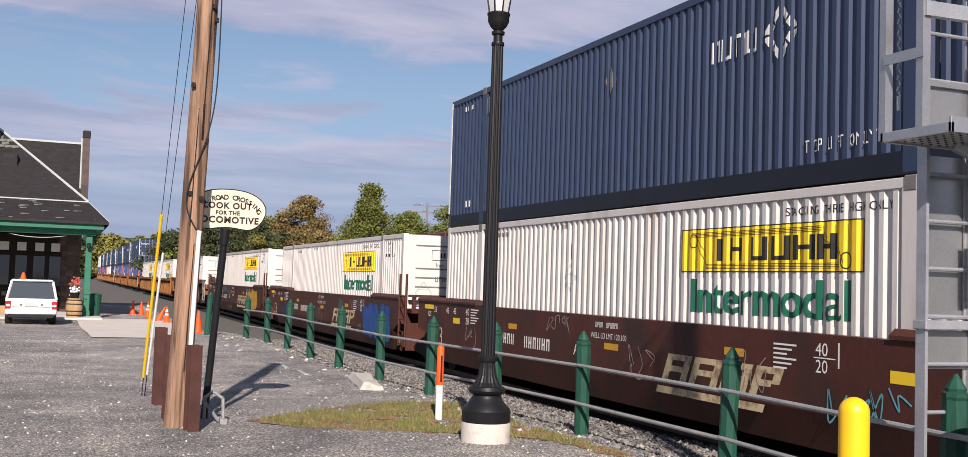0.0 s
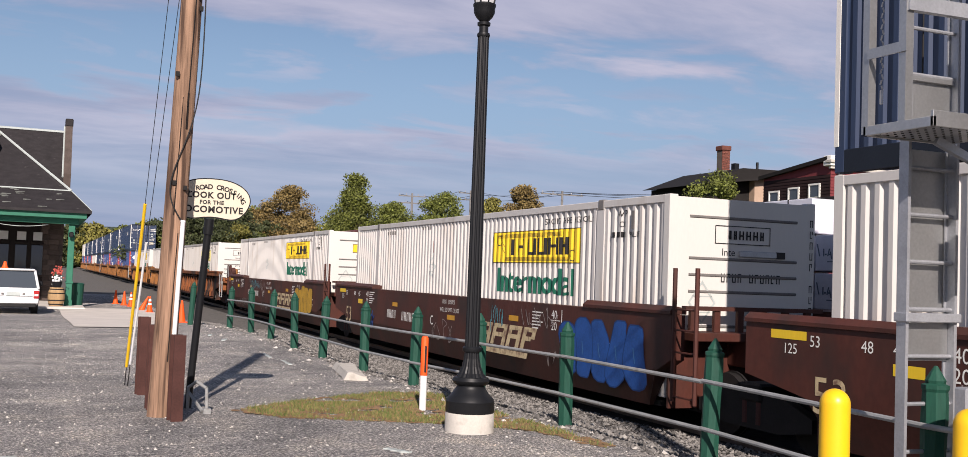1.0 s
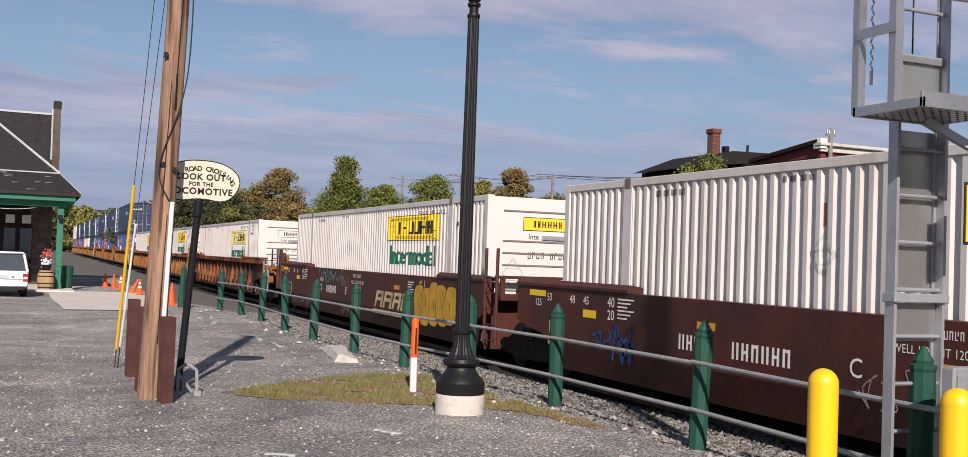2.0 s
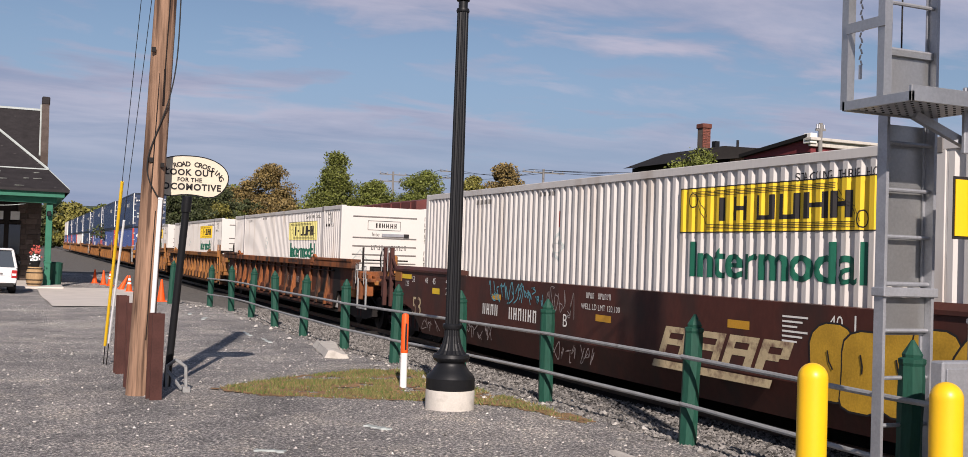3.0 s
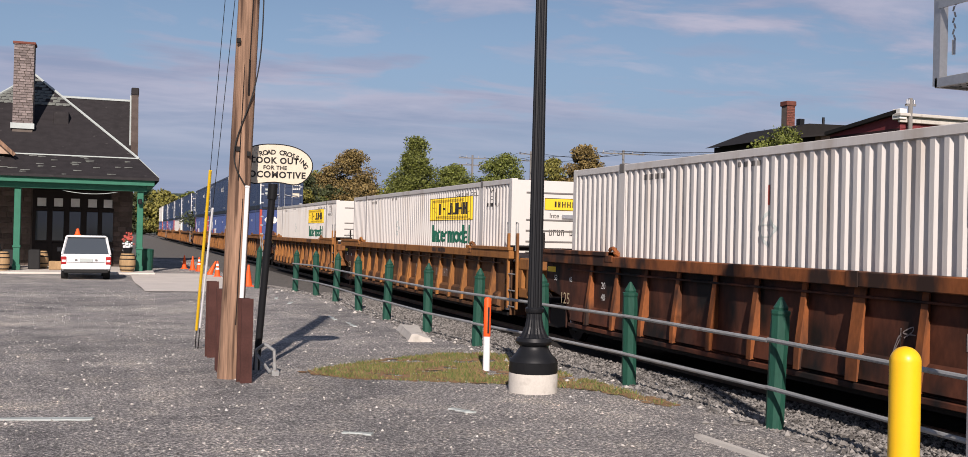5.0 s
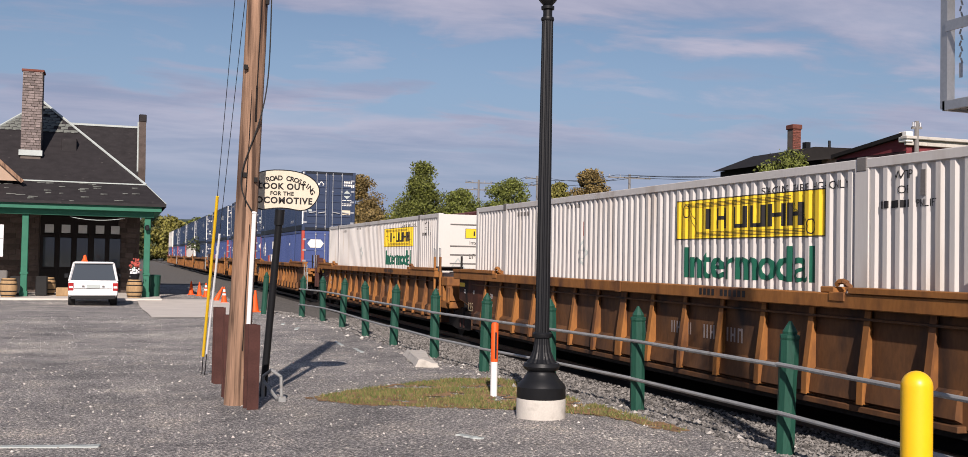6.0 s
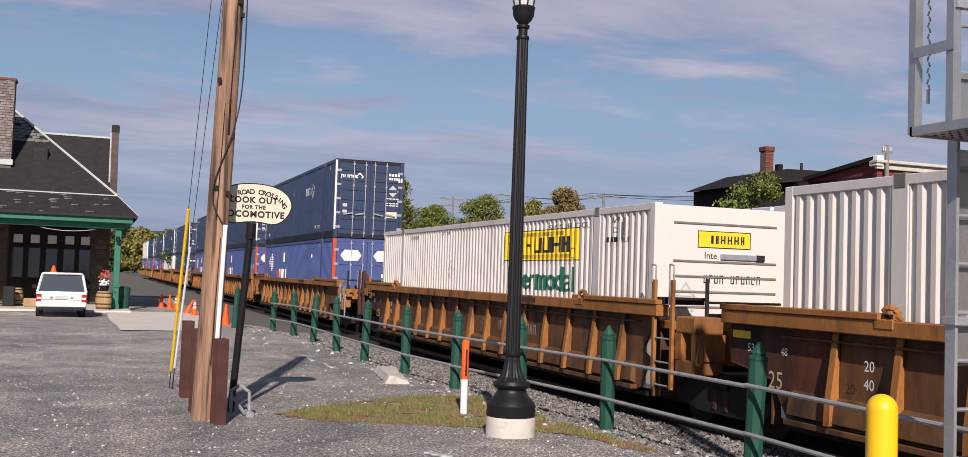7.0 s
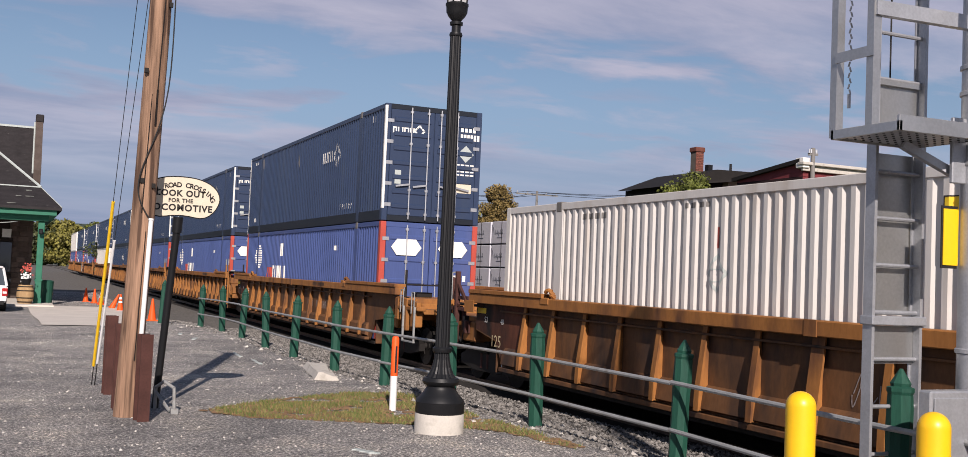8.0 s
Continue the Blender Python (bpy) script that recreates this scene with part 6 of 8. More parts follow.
def signal_mast():
    """Railway signal mast with ladder, ladder guard and caged platform; sides square to the track."""
    top = thing("signal_mast", "galvanised railway signal mast with ladder and caged platform", "railway signal")
    mx, my = 5.64, 4.80
    bm = bmesh.new()
    rod(bm, (mx, my, -0.4), (mx, my, 6.0), 0.105, n=20)
    part("mast", bm, M_GALV, top, smooth=True)
    for z in (2.95, 3.12, 2.5, 1.3):
        bm = bmesh.new()
        lathe(bm, [(0.108, z), (0.116, z + 0.006), (0.116, z + 0.03), (0.108, z + 0.036)], 20, (mx, my, 0))
        part("band", bm, M_GALV, top, smooth=True)
    xl, xr, ly = 5.17, 5.59, 5.22
    for x in (xl, xr):
        bm = bmesh.new()
        box(bm, x - 0.012, x + 0.012, ly - 0.035, ly + 0.035, -0.3, 5.6)
        box(bm, x - 0.012, x + (0.03 if x == xl else -0.03), ly + 0.035, ly + 0.047, -0.3, 5.6)
        part("ladder_rail", bm, M_GALV, top)
    for k in range(18):
        bm = bmesh.new()
        z = 0.92 - 0.31 + k * 0.31
        rod(bm, (xl, ly, z), (xr, ly, z), 0.014, n=8)
        part("rung", bm, M_GALV, top, smooth=True)
    bm = bmesh.new()
    box(bm, xl + 0.014, xr - 0.014, ly + 0.055, ly + 0.06, 1.52, 2.60)
    part("ladder_guard", bm, M_ALU, top, "plain aluminium climbing guard")
    bm = bmesh.new()
    box(bm, xl - 0.03, xr + 0.03, ly - 0.06, ly + 0.06, 1.455, 1.515, 0.006)
    part("guard_bracket", bm, M_GALV, top)
    bm = bmesh.new()
    box(bm, xl + 0.014, xr - 0.014, ly + 0.02, ly + 0.05, 1.20, 1.45)
    part("guard_skirt", bm, M_ALU, top)
    bm = bmesh.new()
    box(bm, xl + 0.014, xr - 0.014, ly + 0.02, ly + 0.03, 2.76, 3.05)
    box(bm, xl + 0.014, xr - 0.014, ly - 0.01, ly + 0.04, 3.05, 3.09)
    part("gate_plate", bm, M_ALU, top)
    # platform with perforated underside
    px0, px1, py0, py1, pz = 4.78, 5.52, 4.62, 5.17, 2.645
    bm = bmesh.new()
    box(bm, px0, px1, py0, py1, pz, pz + 0.02)
    deck = part("platform", bm, M_GALV, top)
    for k in range(10):
        for j in range(8):
            bm = bmesh.new()
            rod(bm, (px0 + 0.06 + k * 0.07, py0 + 0.06 + j * 0.062, pz - 0.004), (px0 + 0.06 + k * 0.07, py0 + 0.06 + j * 0.062, pz + 0.004), 0.009, n=6)
            part("hole_rim", bm, M_STEEL, deck)
    for a, b in (((px0, py0), (px1, py0)), ((px0, py0), (px0, py1)), ((px0, py1), (px1, py1))):
        bm = bmesh.new()
        box(bm, min(a[0], b[0]) - 0.012, max(a[0], b[0]) + 0.012, min(a[1], b[1]) - 0.012, max(a[1], b[1]) + 0.012, pz - 0.012, pz + (0.085 if a[1] == b[1] == py0 else 0.05), 0.003)
        part("toe_board", bm, M_ALU, top)
    bm = bmesh.new()
    beam(bm, (5.2, 5.0, pz - 0.02), (mx, my, pz - 0.28), 0.06, 0.05)
    part("strut", bm, M_GALV, top)
    for x, y in ((px0 + 0.02, py1 - 0.02), (px0 + 0.02, py0 + 0.22), (px1 - 0.1, py0)):
        bm = bmesh.new()
        box(bm, x - 0.03, x + 0.03, y - 0.006, y + 0.006, pz, 5.2)
        box(bm, x - 0.03, x - 0.02, y + 0.006, y + 0.05, pz, 5.2)
        part("cage_post", bm, M_ALU, top)
    for z in (3.12, 3.75, 4.5):
        bm = bmesh.new()
        box(bm, px0 - 0.022, px0 - 0.012, py0 + 0.2, py1 - 0.02, z, z + 0.065)
        part("cage_rail", bm, M_ALU, top)
    bm = bmesh.new()
    beam(bm, (px0, py0 + 0.22, 3.42), (mx, my, 3.42), 0.05, 0.09)
    part("cage_rail", bm, M_GALV, top)
    bm = bmesh.new()
    for k in range(26):
        z = 3.86 - k * 0.036
        rod(bm, (px0 + 0.075, py1 - 0.05, z), (px0 + 0.075 + (0.012 if k % 2 else 0), py1 - 0.05 + (0 if k % 2 else 0.012), z - 0.03), 0.006, n=5)
    rod(bm, (px0 + 0.075, py1 - 0.05, 2.93), (px0 + 0.075, py1 - 0.05, 2.84), 0.011, n=6)
    part("chain", bm, M_GALV, top, "safety chain with snap hook")
    bm = bmesh.new()
    rod(bm, (5.32, 5.24, 3.09), (5.32, 5.24, 3.9), 0.006, n=5)
    part("rod", bm, M_STEEL, top)
    # marker plate and its bracket
    bm = bmesh.new()
    box(bm, 5.40, 5.54, 4.86, 4.866, 1.84, 2.24)
    part("marker_plate", bm, M_BLACK, top)
    bm = bmesh.new()
    box(bm, 5.412, 5.54, 4.853, 4.858, 1.86, 2.22)
    part("marker_face", bm, M_BOLL, top, "yellow marker face")
    bm = bmesh.new()
    box(bm, 5.42, 5.54, 4.80, 4.83, 2.38, 2.80, 0.006)
    part("bracket", bm, M_GALV, top)
    bm = bmesh.new()
    box(bm, 5.08, 5.56, 4.62, 4.72, 0.15, 1.09, 0.012)
    case = part("case", bm, M_GALV, top, "grey metal junction case")
    bm = bmesh.new()
    box(bm, 5.10, 5.54, 4.606, 4.618, 0.20, 1.05, 0.004)
    part("lid", bm, M_GALV, case)
    bm = bmesh.new()
    box(bm, 5.2, 6.1, 4.4, 5.2, -0.6, 0.02, 0.02)
    part("footing", bm, M_CONC, top)


def small_ground_things():
    top = thing("marker_post", "white plastic marker post with orange upper half", "marker post", at=(4.30, 12.02, 0))
    bm = bmesh.new()
    lathe(bm, [(0.043, -0.2), (0.043, 0.42)], 16)
    part("tube", bm, M_WPLAST, top, smooth=True)
    bm = bmesh.new()
    lathe(bm, [(0.0445, 0.42), (0.0445, 0.87), (0.035, 0.892), (0.01, 0.90)], 16)
    part("sleeve", bm, M_ORANGE, top, "orange sleeve", smooth=True)
    bm = bmesh.new()
    box(bm, -0.012, 0.012, -0.0475, -0.046, 0.46, 0.78)
    part("print", bm, M_BLACK, top)
    bm = bmesh.new()
    prism(bm, [(-0.19, 0.0), (-0.13, 0.11), (0.13, 0.11), (0.19, 0.0)], -1.0, 1.0)
    bmesh.ops.subdivide_edges(bm, edges=bm.edges[:], cuts=3)
    for v in bm.verts:
        v.co += Vector((noise.noise(v.co * 3), noise.noise(v.co * 3 + Vector((5, 0, 0))), noise.noise(v.co * 3 + Vector((9, 0, 0))))) * 0.04
        if v.co.y < -0.2 and v.co.x > 0.0:
            v.co.z *= 0.6
    solo("wheel_stop", bm, M_CONC, "broken pale concrete wheel stop on the asphalt", "wheel stop", at=(4.58, 16.35, 0.0), turn=-10)
    for x, y, l, w, turn in ((3.80, 24.1, 0.6, 0.07, -14), (3.70, 25.6, 0.5, 0.07, -14), (3.95, 19.9, 0.9, 0.06, -3), (4.0, 18.4, 0.8, 0.05, -3), (1.9, 8.4, 0.25, 0.05, 60), (-0.6, 9.6, 0.9, 0.10, 80), (3.1, 9.3, 0.3, 0.06, 30)):
        bm = bmesh.new()
        n = 9
        a = [(-w / 2 + random.uniform(-0.02, 0.02), -l / 2 + l * k / n) for k in range(n + 1)]
        b = [(w / 2 + random.uniform(-0.02, 0.02), -l / 2 + l * k / n) for k in reversed(range(n + 1))]
        prism(bm, a + b, 0.0, 0.014, "z")
        solo("paint_mark", bm, M_FLASH, "worn white paint on the asphalt", "paint mark", "worn paint marks", at=(x, y, ground_z(x, y)), turn=turn)
    bm = bmesh.new()
    prism(bm, [(-0.04, -0.02), (-0.03, 0.03), (0.03, 0.03), (0.045, -0.02)], -0.75, 0.75)
    solo("kerb_stone", bm, M_CONC, "narrow pale concrete kerb sunk in gravel", "kerb", at=(4.66, 6.9, 0.0), turn=2)


GRASS = [(2.05, 12.2), (2.6, 12.75), (3.4, 13.3), (4.3, 13.8), (4.95, 13.9), (5.15, 13.4), (5.2, 11.5), (5.25, 10.3), (5.35, 9.2), (5.15, 9.0), (4.95, 10.2), (4.55, 10.55), (4.0, 10.9), (3.2, 11.25), (2.5, 11.6)]


def inside(x, y, poly):
    hit = False
    for (x0, y0), (x1, y1) in zip(poly, poly[1:] + poly[:1]):
        if (y0 > y) != (y1 > y) and x < (x1 - x0) * (y - y0) / (y1 - y0) + x0:
            hit = not hit
    return hit


def grass_patch():
    m = mat("dry soil and straw", (0.27, 0.165, 0.088), 0.95, 0, 0.5, 6, 50, 0.6)
    bm = bmesh.new()
    for i in range(38):
        for j in range(56):
            x, y = 1.9 + i * 0.1, 8.7 + j * 0.1
            n = noise.noise((x * 2.2, y * 2.2, 3)) + 0.5 * noise.noise((x * 7, y * 7, 1))
            if inside(x, y, GRASS) and n > -0.38 and not (y < 10 and n < -0.05):
                a, b = x + 0.03 * noise.noise((x * 9, y * 9, 4)), y + 0.03 * noise.noise((x * 9, y * 9, 8))
                bm.faces.new([bm.verts.new((a + 0.075 * math.cos(q) * (0.8 + 0.3 * noise.noise((a * 20, b * 20, q))), b + 0.075 * math.sin(q), ground_z(a, b) + 0.006 + 0.00004 * ((i * 7 + j * 13) % 97))) for q in np.linspace(0, 6.283, 8)[:-1]])
    solo("soil_patch", bm, m, "patch of dry brown soil and straw round the lamp", "soil", kind="structure", shut=False)
    rng = random.Random(8)
    vs, fs = [], []
    while len(fs) < 14000:
        x, y = rng.uniform(2.0, 5.4), rng.uniform(8.9, 14.0)
        edge = noise.noise((x * 2.2, y * 2.2, 3)) + 0.35
        if not inside(x, y, GRASS) or edge < rng.random() * 0.55 or (y < 9.9 and rng.random() < 0.8) or math.hypot(x - 4.23, y - 10.33) < 0.27:
            continue
        h, a, w = rng.uniform(0.015, 0.055), rng.uniform(0, 6.283), rng.uniform(0.004, 0.009)
        dx, dy = math.cos(a) * w, math.sin(a) * w
        lx, ly = rng.uniform(-0.03, 0.03), rng.uniform(-0.03, 0.03)
        k = len(vs)
        g = ground_z(x, y)
        vs += [(x - dx, y - dy, g), (x + dx, y + dy, g), (x + lx, y + ly, g + h)]
        fs.append((k, k + 1, k + 2))
    me = bpy.data.meshes.new("grass")
    me.from_pydata(vs, [], fs)
    me.materials.append(M_BLADES)
    tagged(new("grass", me), "short dry grass, green in spots", "grass", kind="stuff")


fence()
street_lamp(4.23, 10.33)
utility_pole()
steel_beam(1.185, 13.9, 6, 0.98, 0.13, 0.16)
steel_beam(1.165, 12.5, 4, 0.96, 0.09, 0.14)
steel_beam(1.335, 11.52, 10, 0.91, 0.125, 0.16)
crossing_sign()
bollard(4.33, 4.89, 1.065)
bollard(4.66, 4.21, 1.03)
signal_mast()
small_ground_things()
grass_patch()

# ---- station, car and what stands before it ----
def pave():
    ys = np.linspace(28.4, 51.0, 24)
    x0 = np.interp(ys, [29.3, 51], [0.72, 0.62])
    x1 = np.interp(ys, [29.3, 43, 51], [2.95, 4.45, 4.55])
    verts, faces = [], []
    for y, a, b in zip(ys, x0, x1):
        for k in range(5):
            x = a + (b - a) * k / 4
            verts.append((x, y, lot_z(y) + 0.025))
    for j in range(len(ys) - 1):
        for k in range(4):
            faces.append((j * 5 + k, j * 5 + k + 1, (j + 1) * 5 + k + 1, (j + 1) * 5 + k))
    me = bpy.data.meshes.new("pavement")
    me.from_pydata(verts, [], faces)
    me.materials.append(M_PAVE)
    tagged(new("pavement", me), "pale concrete apron sloping to the platform", "pavement", kind="structure")
    bm = bmesh.new()
    box(bm, -14, 1.7, 49.8, 58.5, -1.0, -0.40, 0.02)
    solo("platform", bm, M_PAVE, "low concrete platform before the station", "platform", kind="structure")


def courses(parent, x0, x1, y, z0, z1, w, h, material, seed, face=0.02, skip=None):
    """Stone blocks in courses on a wall that faces -y, sharing a few meshes."""
    rng = random.Random(seed)
    shapes = []
    for k in range(4):
        bm = bmesh.new()
        box(bm, -0.5, 0.5, 0, 0.05, -0.5, 0.5)
        for v in bm.verts:
            if v.co.y < 0.01:
                v.co.x, v.co.z, v.co.y = v.co.x * 0.94, v.co.z * 0.92, rng.uniform(-0.02, 0.01)
        shapes.append(finish(bm, "block", material))
    z, row = z0, 0
    while z < z1 - 0.03:
        hh = min(h, z1 - z)
        x = x0 - (w * 0.5 if row % 2 else 0)
        while x < x1 - 0.02:
            ww = w * rng.uniform(0.75, 1.25)
            a, b = max(x, x0), min(x + ww, x1)
            x += ww
            if b - a < 0.06 or (skip and skip((a + b) / 2, z + hh / 2)):
                continue
            ob = new("block", shapes[rng.randrange(4)])
            ob.parent = parent
            ob.matrix_basis = Matrix.LocRotScale(((a + b) / 2, y - face, z + hh / 2), None, (b - a - 0.012, 1, hh - 0.012))
        z, row = z + h, row + 1


def station():
    top = thing("station_building", "old stone railway station with dark slate hip roof and green porch", "station building")
    # porch posts and beam
    for x in (-9.6, -4.3, 1.02):
        bm = bmesh.new()
        box(bm, x - 0.14, x + 0.14, 51.88, 52.14, -0.4, 3.36, 0.02)
        for z0, z1 in ((-0.4, -0.15), (0.62, 0.72)):
            box(bm, x - 0.17, x + 0.17, 51.85, 52.17, z0, z1, 0.01)
        part("porch_post", bm, M_TRIMG, top)
    bm = bmesh.new()
    box(bm, -14, 1.30, 51.75, 52.2, 3.36, 3.66, 0.01)
    box(bm, -14, 1.62, 51.35, 51.75, 3.62, 3.98, 0.01)
    part("fascia", bm, M_TRIMG, top, "green painted eaves boards")
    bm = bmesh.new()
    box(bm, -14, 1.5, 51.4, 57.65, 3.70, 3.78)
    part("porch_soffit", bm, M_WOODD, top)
    bm = bmesh.new()
    box(bm, 1.25, 1.62, 51.4, 66, 3.62, 3.98, 0.01)
    part("fascia", bm, M_TRIMG, top)
    # walls
    bm = bmesh.new()
    box(bm, -13, 0.75, 57.60, 66, -0.4, 4.4)
    wall = part("wall", bm, M_MORTAR, top, "rough brown stone walls")
    courses(wall, -0.32, 0.75, 57.60, -0.4, 3.7, 0.5, 0.26, M_STONE, 4)
    courses(wall, -13.0, -4.1, 57.60, -0.4, 3.7, 0.55, 0.27, M_STONE, 5)
    # timber doors with a row of lights above
    bm = bmesh.new()
    box(bm, -4.05, -0.35, 57.46, 57.60, -0.4, 3.5, 0.02)
    screen = part("door_screen", bm, M_WOODD, top, "dark timber doors with upper lights")
    for x in (-3.63, -2.84, -2.04, -1.21, -0.46):
        bm = bmesh.new()
        box(bm, x - 0.21, x + 0.21, 57.44, 57.455, 2.64, 3.06)
        part("pane", bm, M_SKYPANE, screen, "pane with sky reflection painted pale")
        bm = bmesh.new()
        box(bm, x - 0.27, x + 0.27, 57.42, 57.45, 0.9, 2.4, 0.01)
        part("glazing", bm, M_GLASSD, screen)
        for z0, z1 in ((-0.3, 0.8), (2.45, 2.6)):
            bm = bmesh.new()
            box(bm, x - 0.3, x + 0.3, 57.42, 57.46, z0, z1, 0.02)
            part("panel", bm, M_WOODD, screen)
    # roof: flared skirt, then steep hip
    ex, ey, ez = 1.82, 51.2, 3.98       # eave corner
    hx, hy, hz = 0.92, 53.0, 4.96       # break of the slope
    ax, ay, az = -4.15, 58.0, 9.35      # apex of the hip
    back = 68.0
    lx = 2 * ax - hx
    bm = bmesh.new()
    quad(bm, (ex, ey, ez), (-15, ey, ez), (-15, hy, hz), (hx, hy, hz))
    quad(bm, (ex, ey, ez), (hx, hy, hz), (hx, back, hz), (ex, back, ez))
    quad(bm, (ex, ey, ez), (ex, ey, ez - 0.12), (-15, ey, ez - 0.12), (-15, ey, ez))
    quad(bm, (ex, ey, ez), (ex, back, ez), (ex, back, ez - 0.12), (ex, ey, ez - 0.12))
    part("roof_skirt", bm, M_SLATE, top, shut=False)
    bm = bmesh.new()
    for pts in (((hx, hy, hz), (lx, hy, hz), (ax, ay, az)), ((hx, hy, hz), (ax, ay, az), (ax, back, az), (hx, back, hz)), ((lx, hy, hz), (lx, back, hz), (ax, back, az), (ax, ay, az))):
        bm.faces.new([bm.verts.new(p) for p in pts])
    part("roof", bm, M_SLATE, top, "dark patched slate", shut=False)
    # worn slates left bare near the top of the hip
    rng = random.Random(11)
    shapes = []
    for k in range(3):
        bm = bmesh.new()
        box(bm, -0.16, 0.16, -0.12, 0.12, 0, 0.012 + 0.004 * k)
        shapes.append(finish(bm, "slate", M_SLATEL))
    slope = math.atan2(az - hz, ay - hy)
    for r in range(9):
        f = 0.62 + r * 0.038
        y, z = hy + (ay - hy) * f, hz + (az - hz) * f
        half = (hx - ax) * (1 - f)
        x = ax - half + 0.2
        while x < ax + half - 0.2:
            if rng.random() < 0.85:
                ob = new("slate", shapes[rng.randrange(3)])
                ob.parent = top
                ob.matrix_basis = pose(x, y, z + 0.02, math.degrees(slope) - 2, 0, rng.uniform(-2, 2))
            x += 0.335
    for r in range(6):  # pale chipped slates along the skirt
        for _ in range(7):
            f, x = rng.random(), rng.uniform(-8, 0.9)
            ob = new("slate", shapes[rng.randrange(3)])
            ob.parent = top
            ob.matrix_basis = pose(x, ey + (hy - ey) * f, ez + (hz - ez) * f + 0.01, 28.5, 0, 0) @ Matrix.Diagonal((rng.uniform(0.5, 1.3), rng.uniform(0.2, 0.4), 1, 1))
    for a, b, r in (((hx, hy, hz), (ax, ay, az), 0.06), ((lx, hy, hz), (ax, ay, az), 0.06), ((-15, hy, hz), (hx, hy, hz), 0.035), ((hx, hy, hz), (ex, ey, ez), 0.02)):
        bm = bmesh.new()
        rod(bm, Vector(a) + Vector((0, -0.01, 0.02)), Vector(b) + Vector((0, -0.01, 0.02)), r, n=6)
        part("ridge_flashing", bm, M_FLASH, top)
    # roof vent
    bm = bmesh.new()
    box(bm, -3.05, -2.35, 54.9, 55.9, 6.3, 7.25, 0.03)
    part("roof_vent", bm, M_SLATE, top)
    # small gable over the porch
    bm = bmesh.new()
    prism(bm, [(-6.6, 4.9), (-4.6, 4.9), (-5.6, 5.75)], 52.4, 54.2)
    part("small_gable", bm, M_TAN, top)
    bm = bmesh.new()
    beam(bm, (-4.5, 52.3, 4.85), (-5.6, 52.3, 5.85), 0.25, 0.16)
    beam(bm, (-6.7, 52.3, 4.85), (-5.6, 52.3, 5.85), 0.25, 0.16)
    part("gable_board", bm, M_POLE, top)
    # chimney
    bm = bmesh.new()
    box(bm, -4.82, -3.93, 54.3, 55.2, 5.7, 10.3)
    ch = part("chimney", bm, M_MORTAR, top)
    courses(ch, -4.83, -3.92, 54.30, 6.5, 10.3, 0.26, 0.125, M_BRICKC, 6)
    bm = bmesh.new()
    box(bm, -4.88, -3.87, 54.25, 55.25, 10.3, 10.42, 0.02)
    part("chimney_cap", bm, M_BRICK, top)
    bm = bmesh.new()
    box(bm, -4.9, -3.85, 54.22, 55.2, 6.25, 6.52, 0.01)
    part("chimney_flashing", bm, M_FLASH, top)
    # cross wing with a stone parapet gable towards the track
    bm = bmesh.new()
    quad(bm, (-5.0, 64, 8.96), (0.62, 64, 8.96), (0.62, 61.4, 6.0), (-5.0, 61.4, 6.0))
    quad(bm, (-5.0, 64, 8.96), (-5.0, 66.6, 6.0), (0.62, 66.6, 6.0), (0.62, 64, 8.96))
    part("roof", bm, M_SLATE, top, shut=False)
    bm = bmesh.new()
    rod(bm, (-5, 64, 9.0), (0.6, 64, 9.0), 0.08, n=6)
    part("ridge_flashing", bm, M_FLASH, top)
    bm = bmesh.new()
    prism(bm, [(61.0, 5.8), (61.0, 6.4), (63.75, 9.45), (64.25, 9.45), (67.0, 6.4), (67.0, 4.0), (61.0, 4.0)], 0.62, 1.0, "x")
    part("parapet", bm, M_STONE, top, "stone parapet gable")
    bm = bmesh.new()
    box(bm, 0.60, 1.03, 63.6, 64.4, 9.3, 9.75, 0.05)
    part("parapet_cap", bm, M_SLATE, top)
    bm = bmesh.new()
    rod(bm, (0.58, 61.0, 6.2), (0.58, 64.0, 9.3), 0.05, n=6)
    part("ridge_flashing", bm, M_FLASH, top)
    # sagging light string
    bm = bmesh.new()
    for k in range(8):
        f, g = k / 8, (k + 1) / 8
        rod(bm, (-2.4 + 2.4 * f, 51.9, 3.3 - 0.5 * f * (1 - f)), (-2.4 + 2.4 * g, 51.9, 3.3 - 0.5 * g * (1 - g)), 0.015, n=5)
    part("light_string", bm, M_FLASH, top)
    bm = bmesh.new()
    rod(bm, (1.0, 51.7, 2.85), (1.0, 51.85, 2.85), 0.02, n=6)
    box(bm, 0.9, 1.1, 51.55, 51.72, 2.75, 3.0, 0.04)
    part("wall_lamp", bm, M_IRON, top)


# opaque pale colour stands in for sky mirrored in the upper panes
M_SKYPANE = mat("window pane painted as sky reflection", (0.62, 0.64, 0.62), 0.3, 0, 0.1, 6, 30, 0.0)


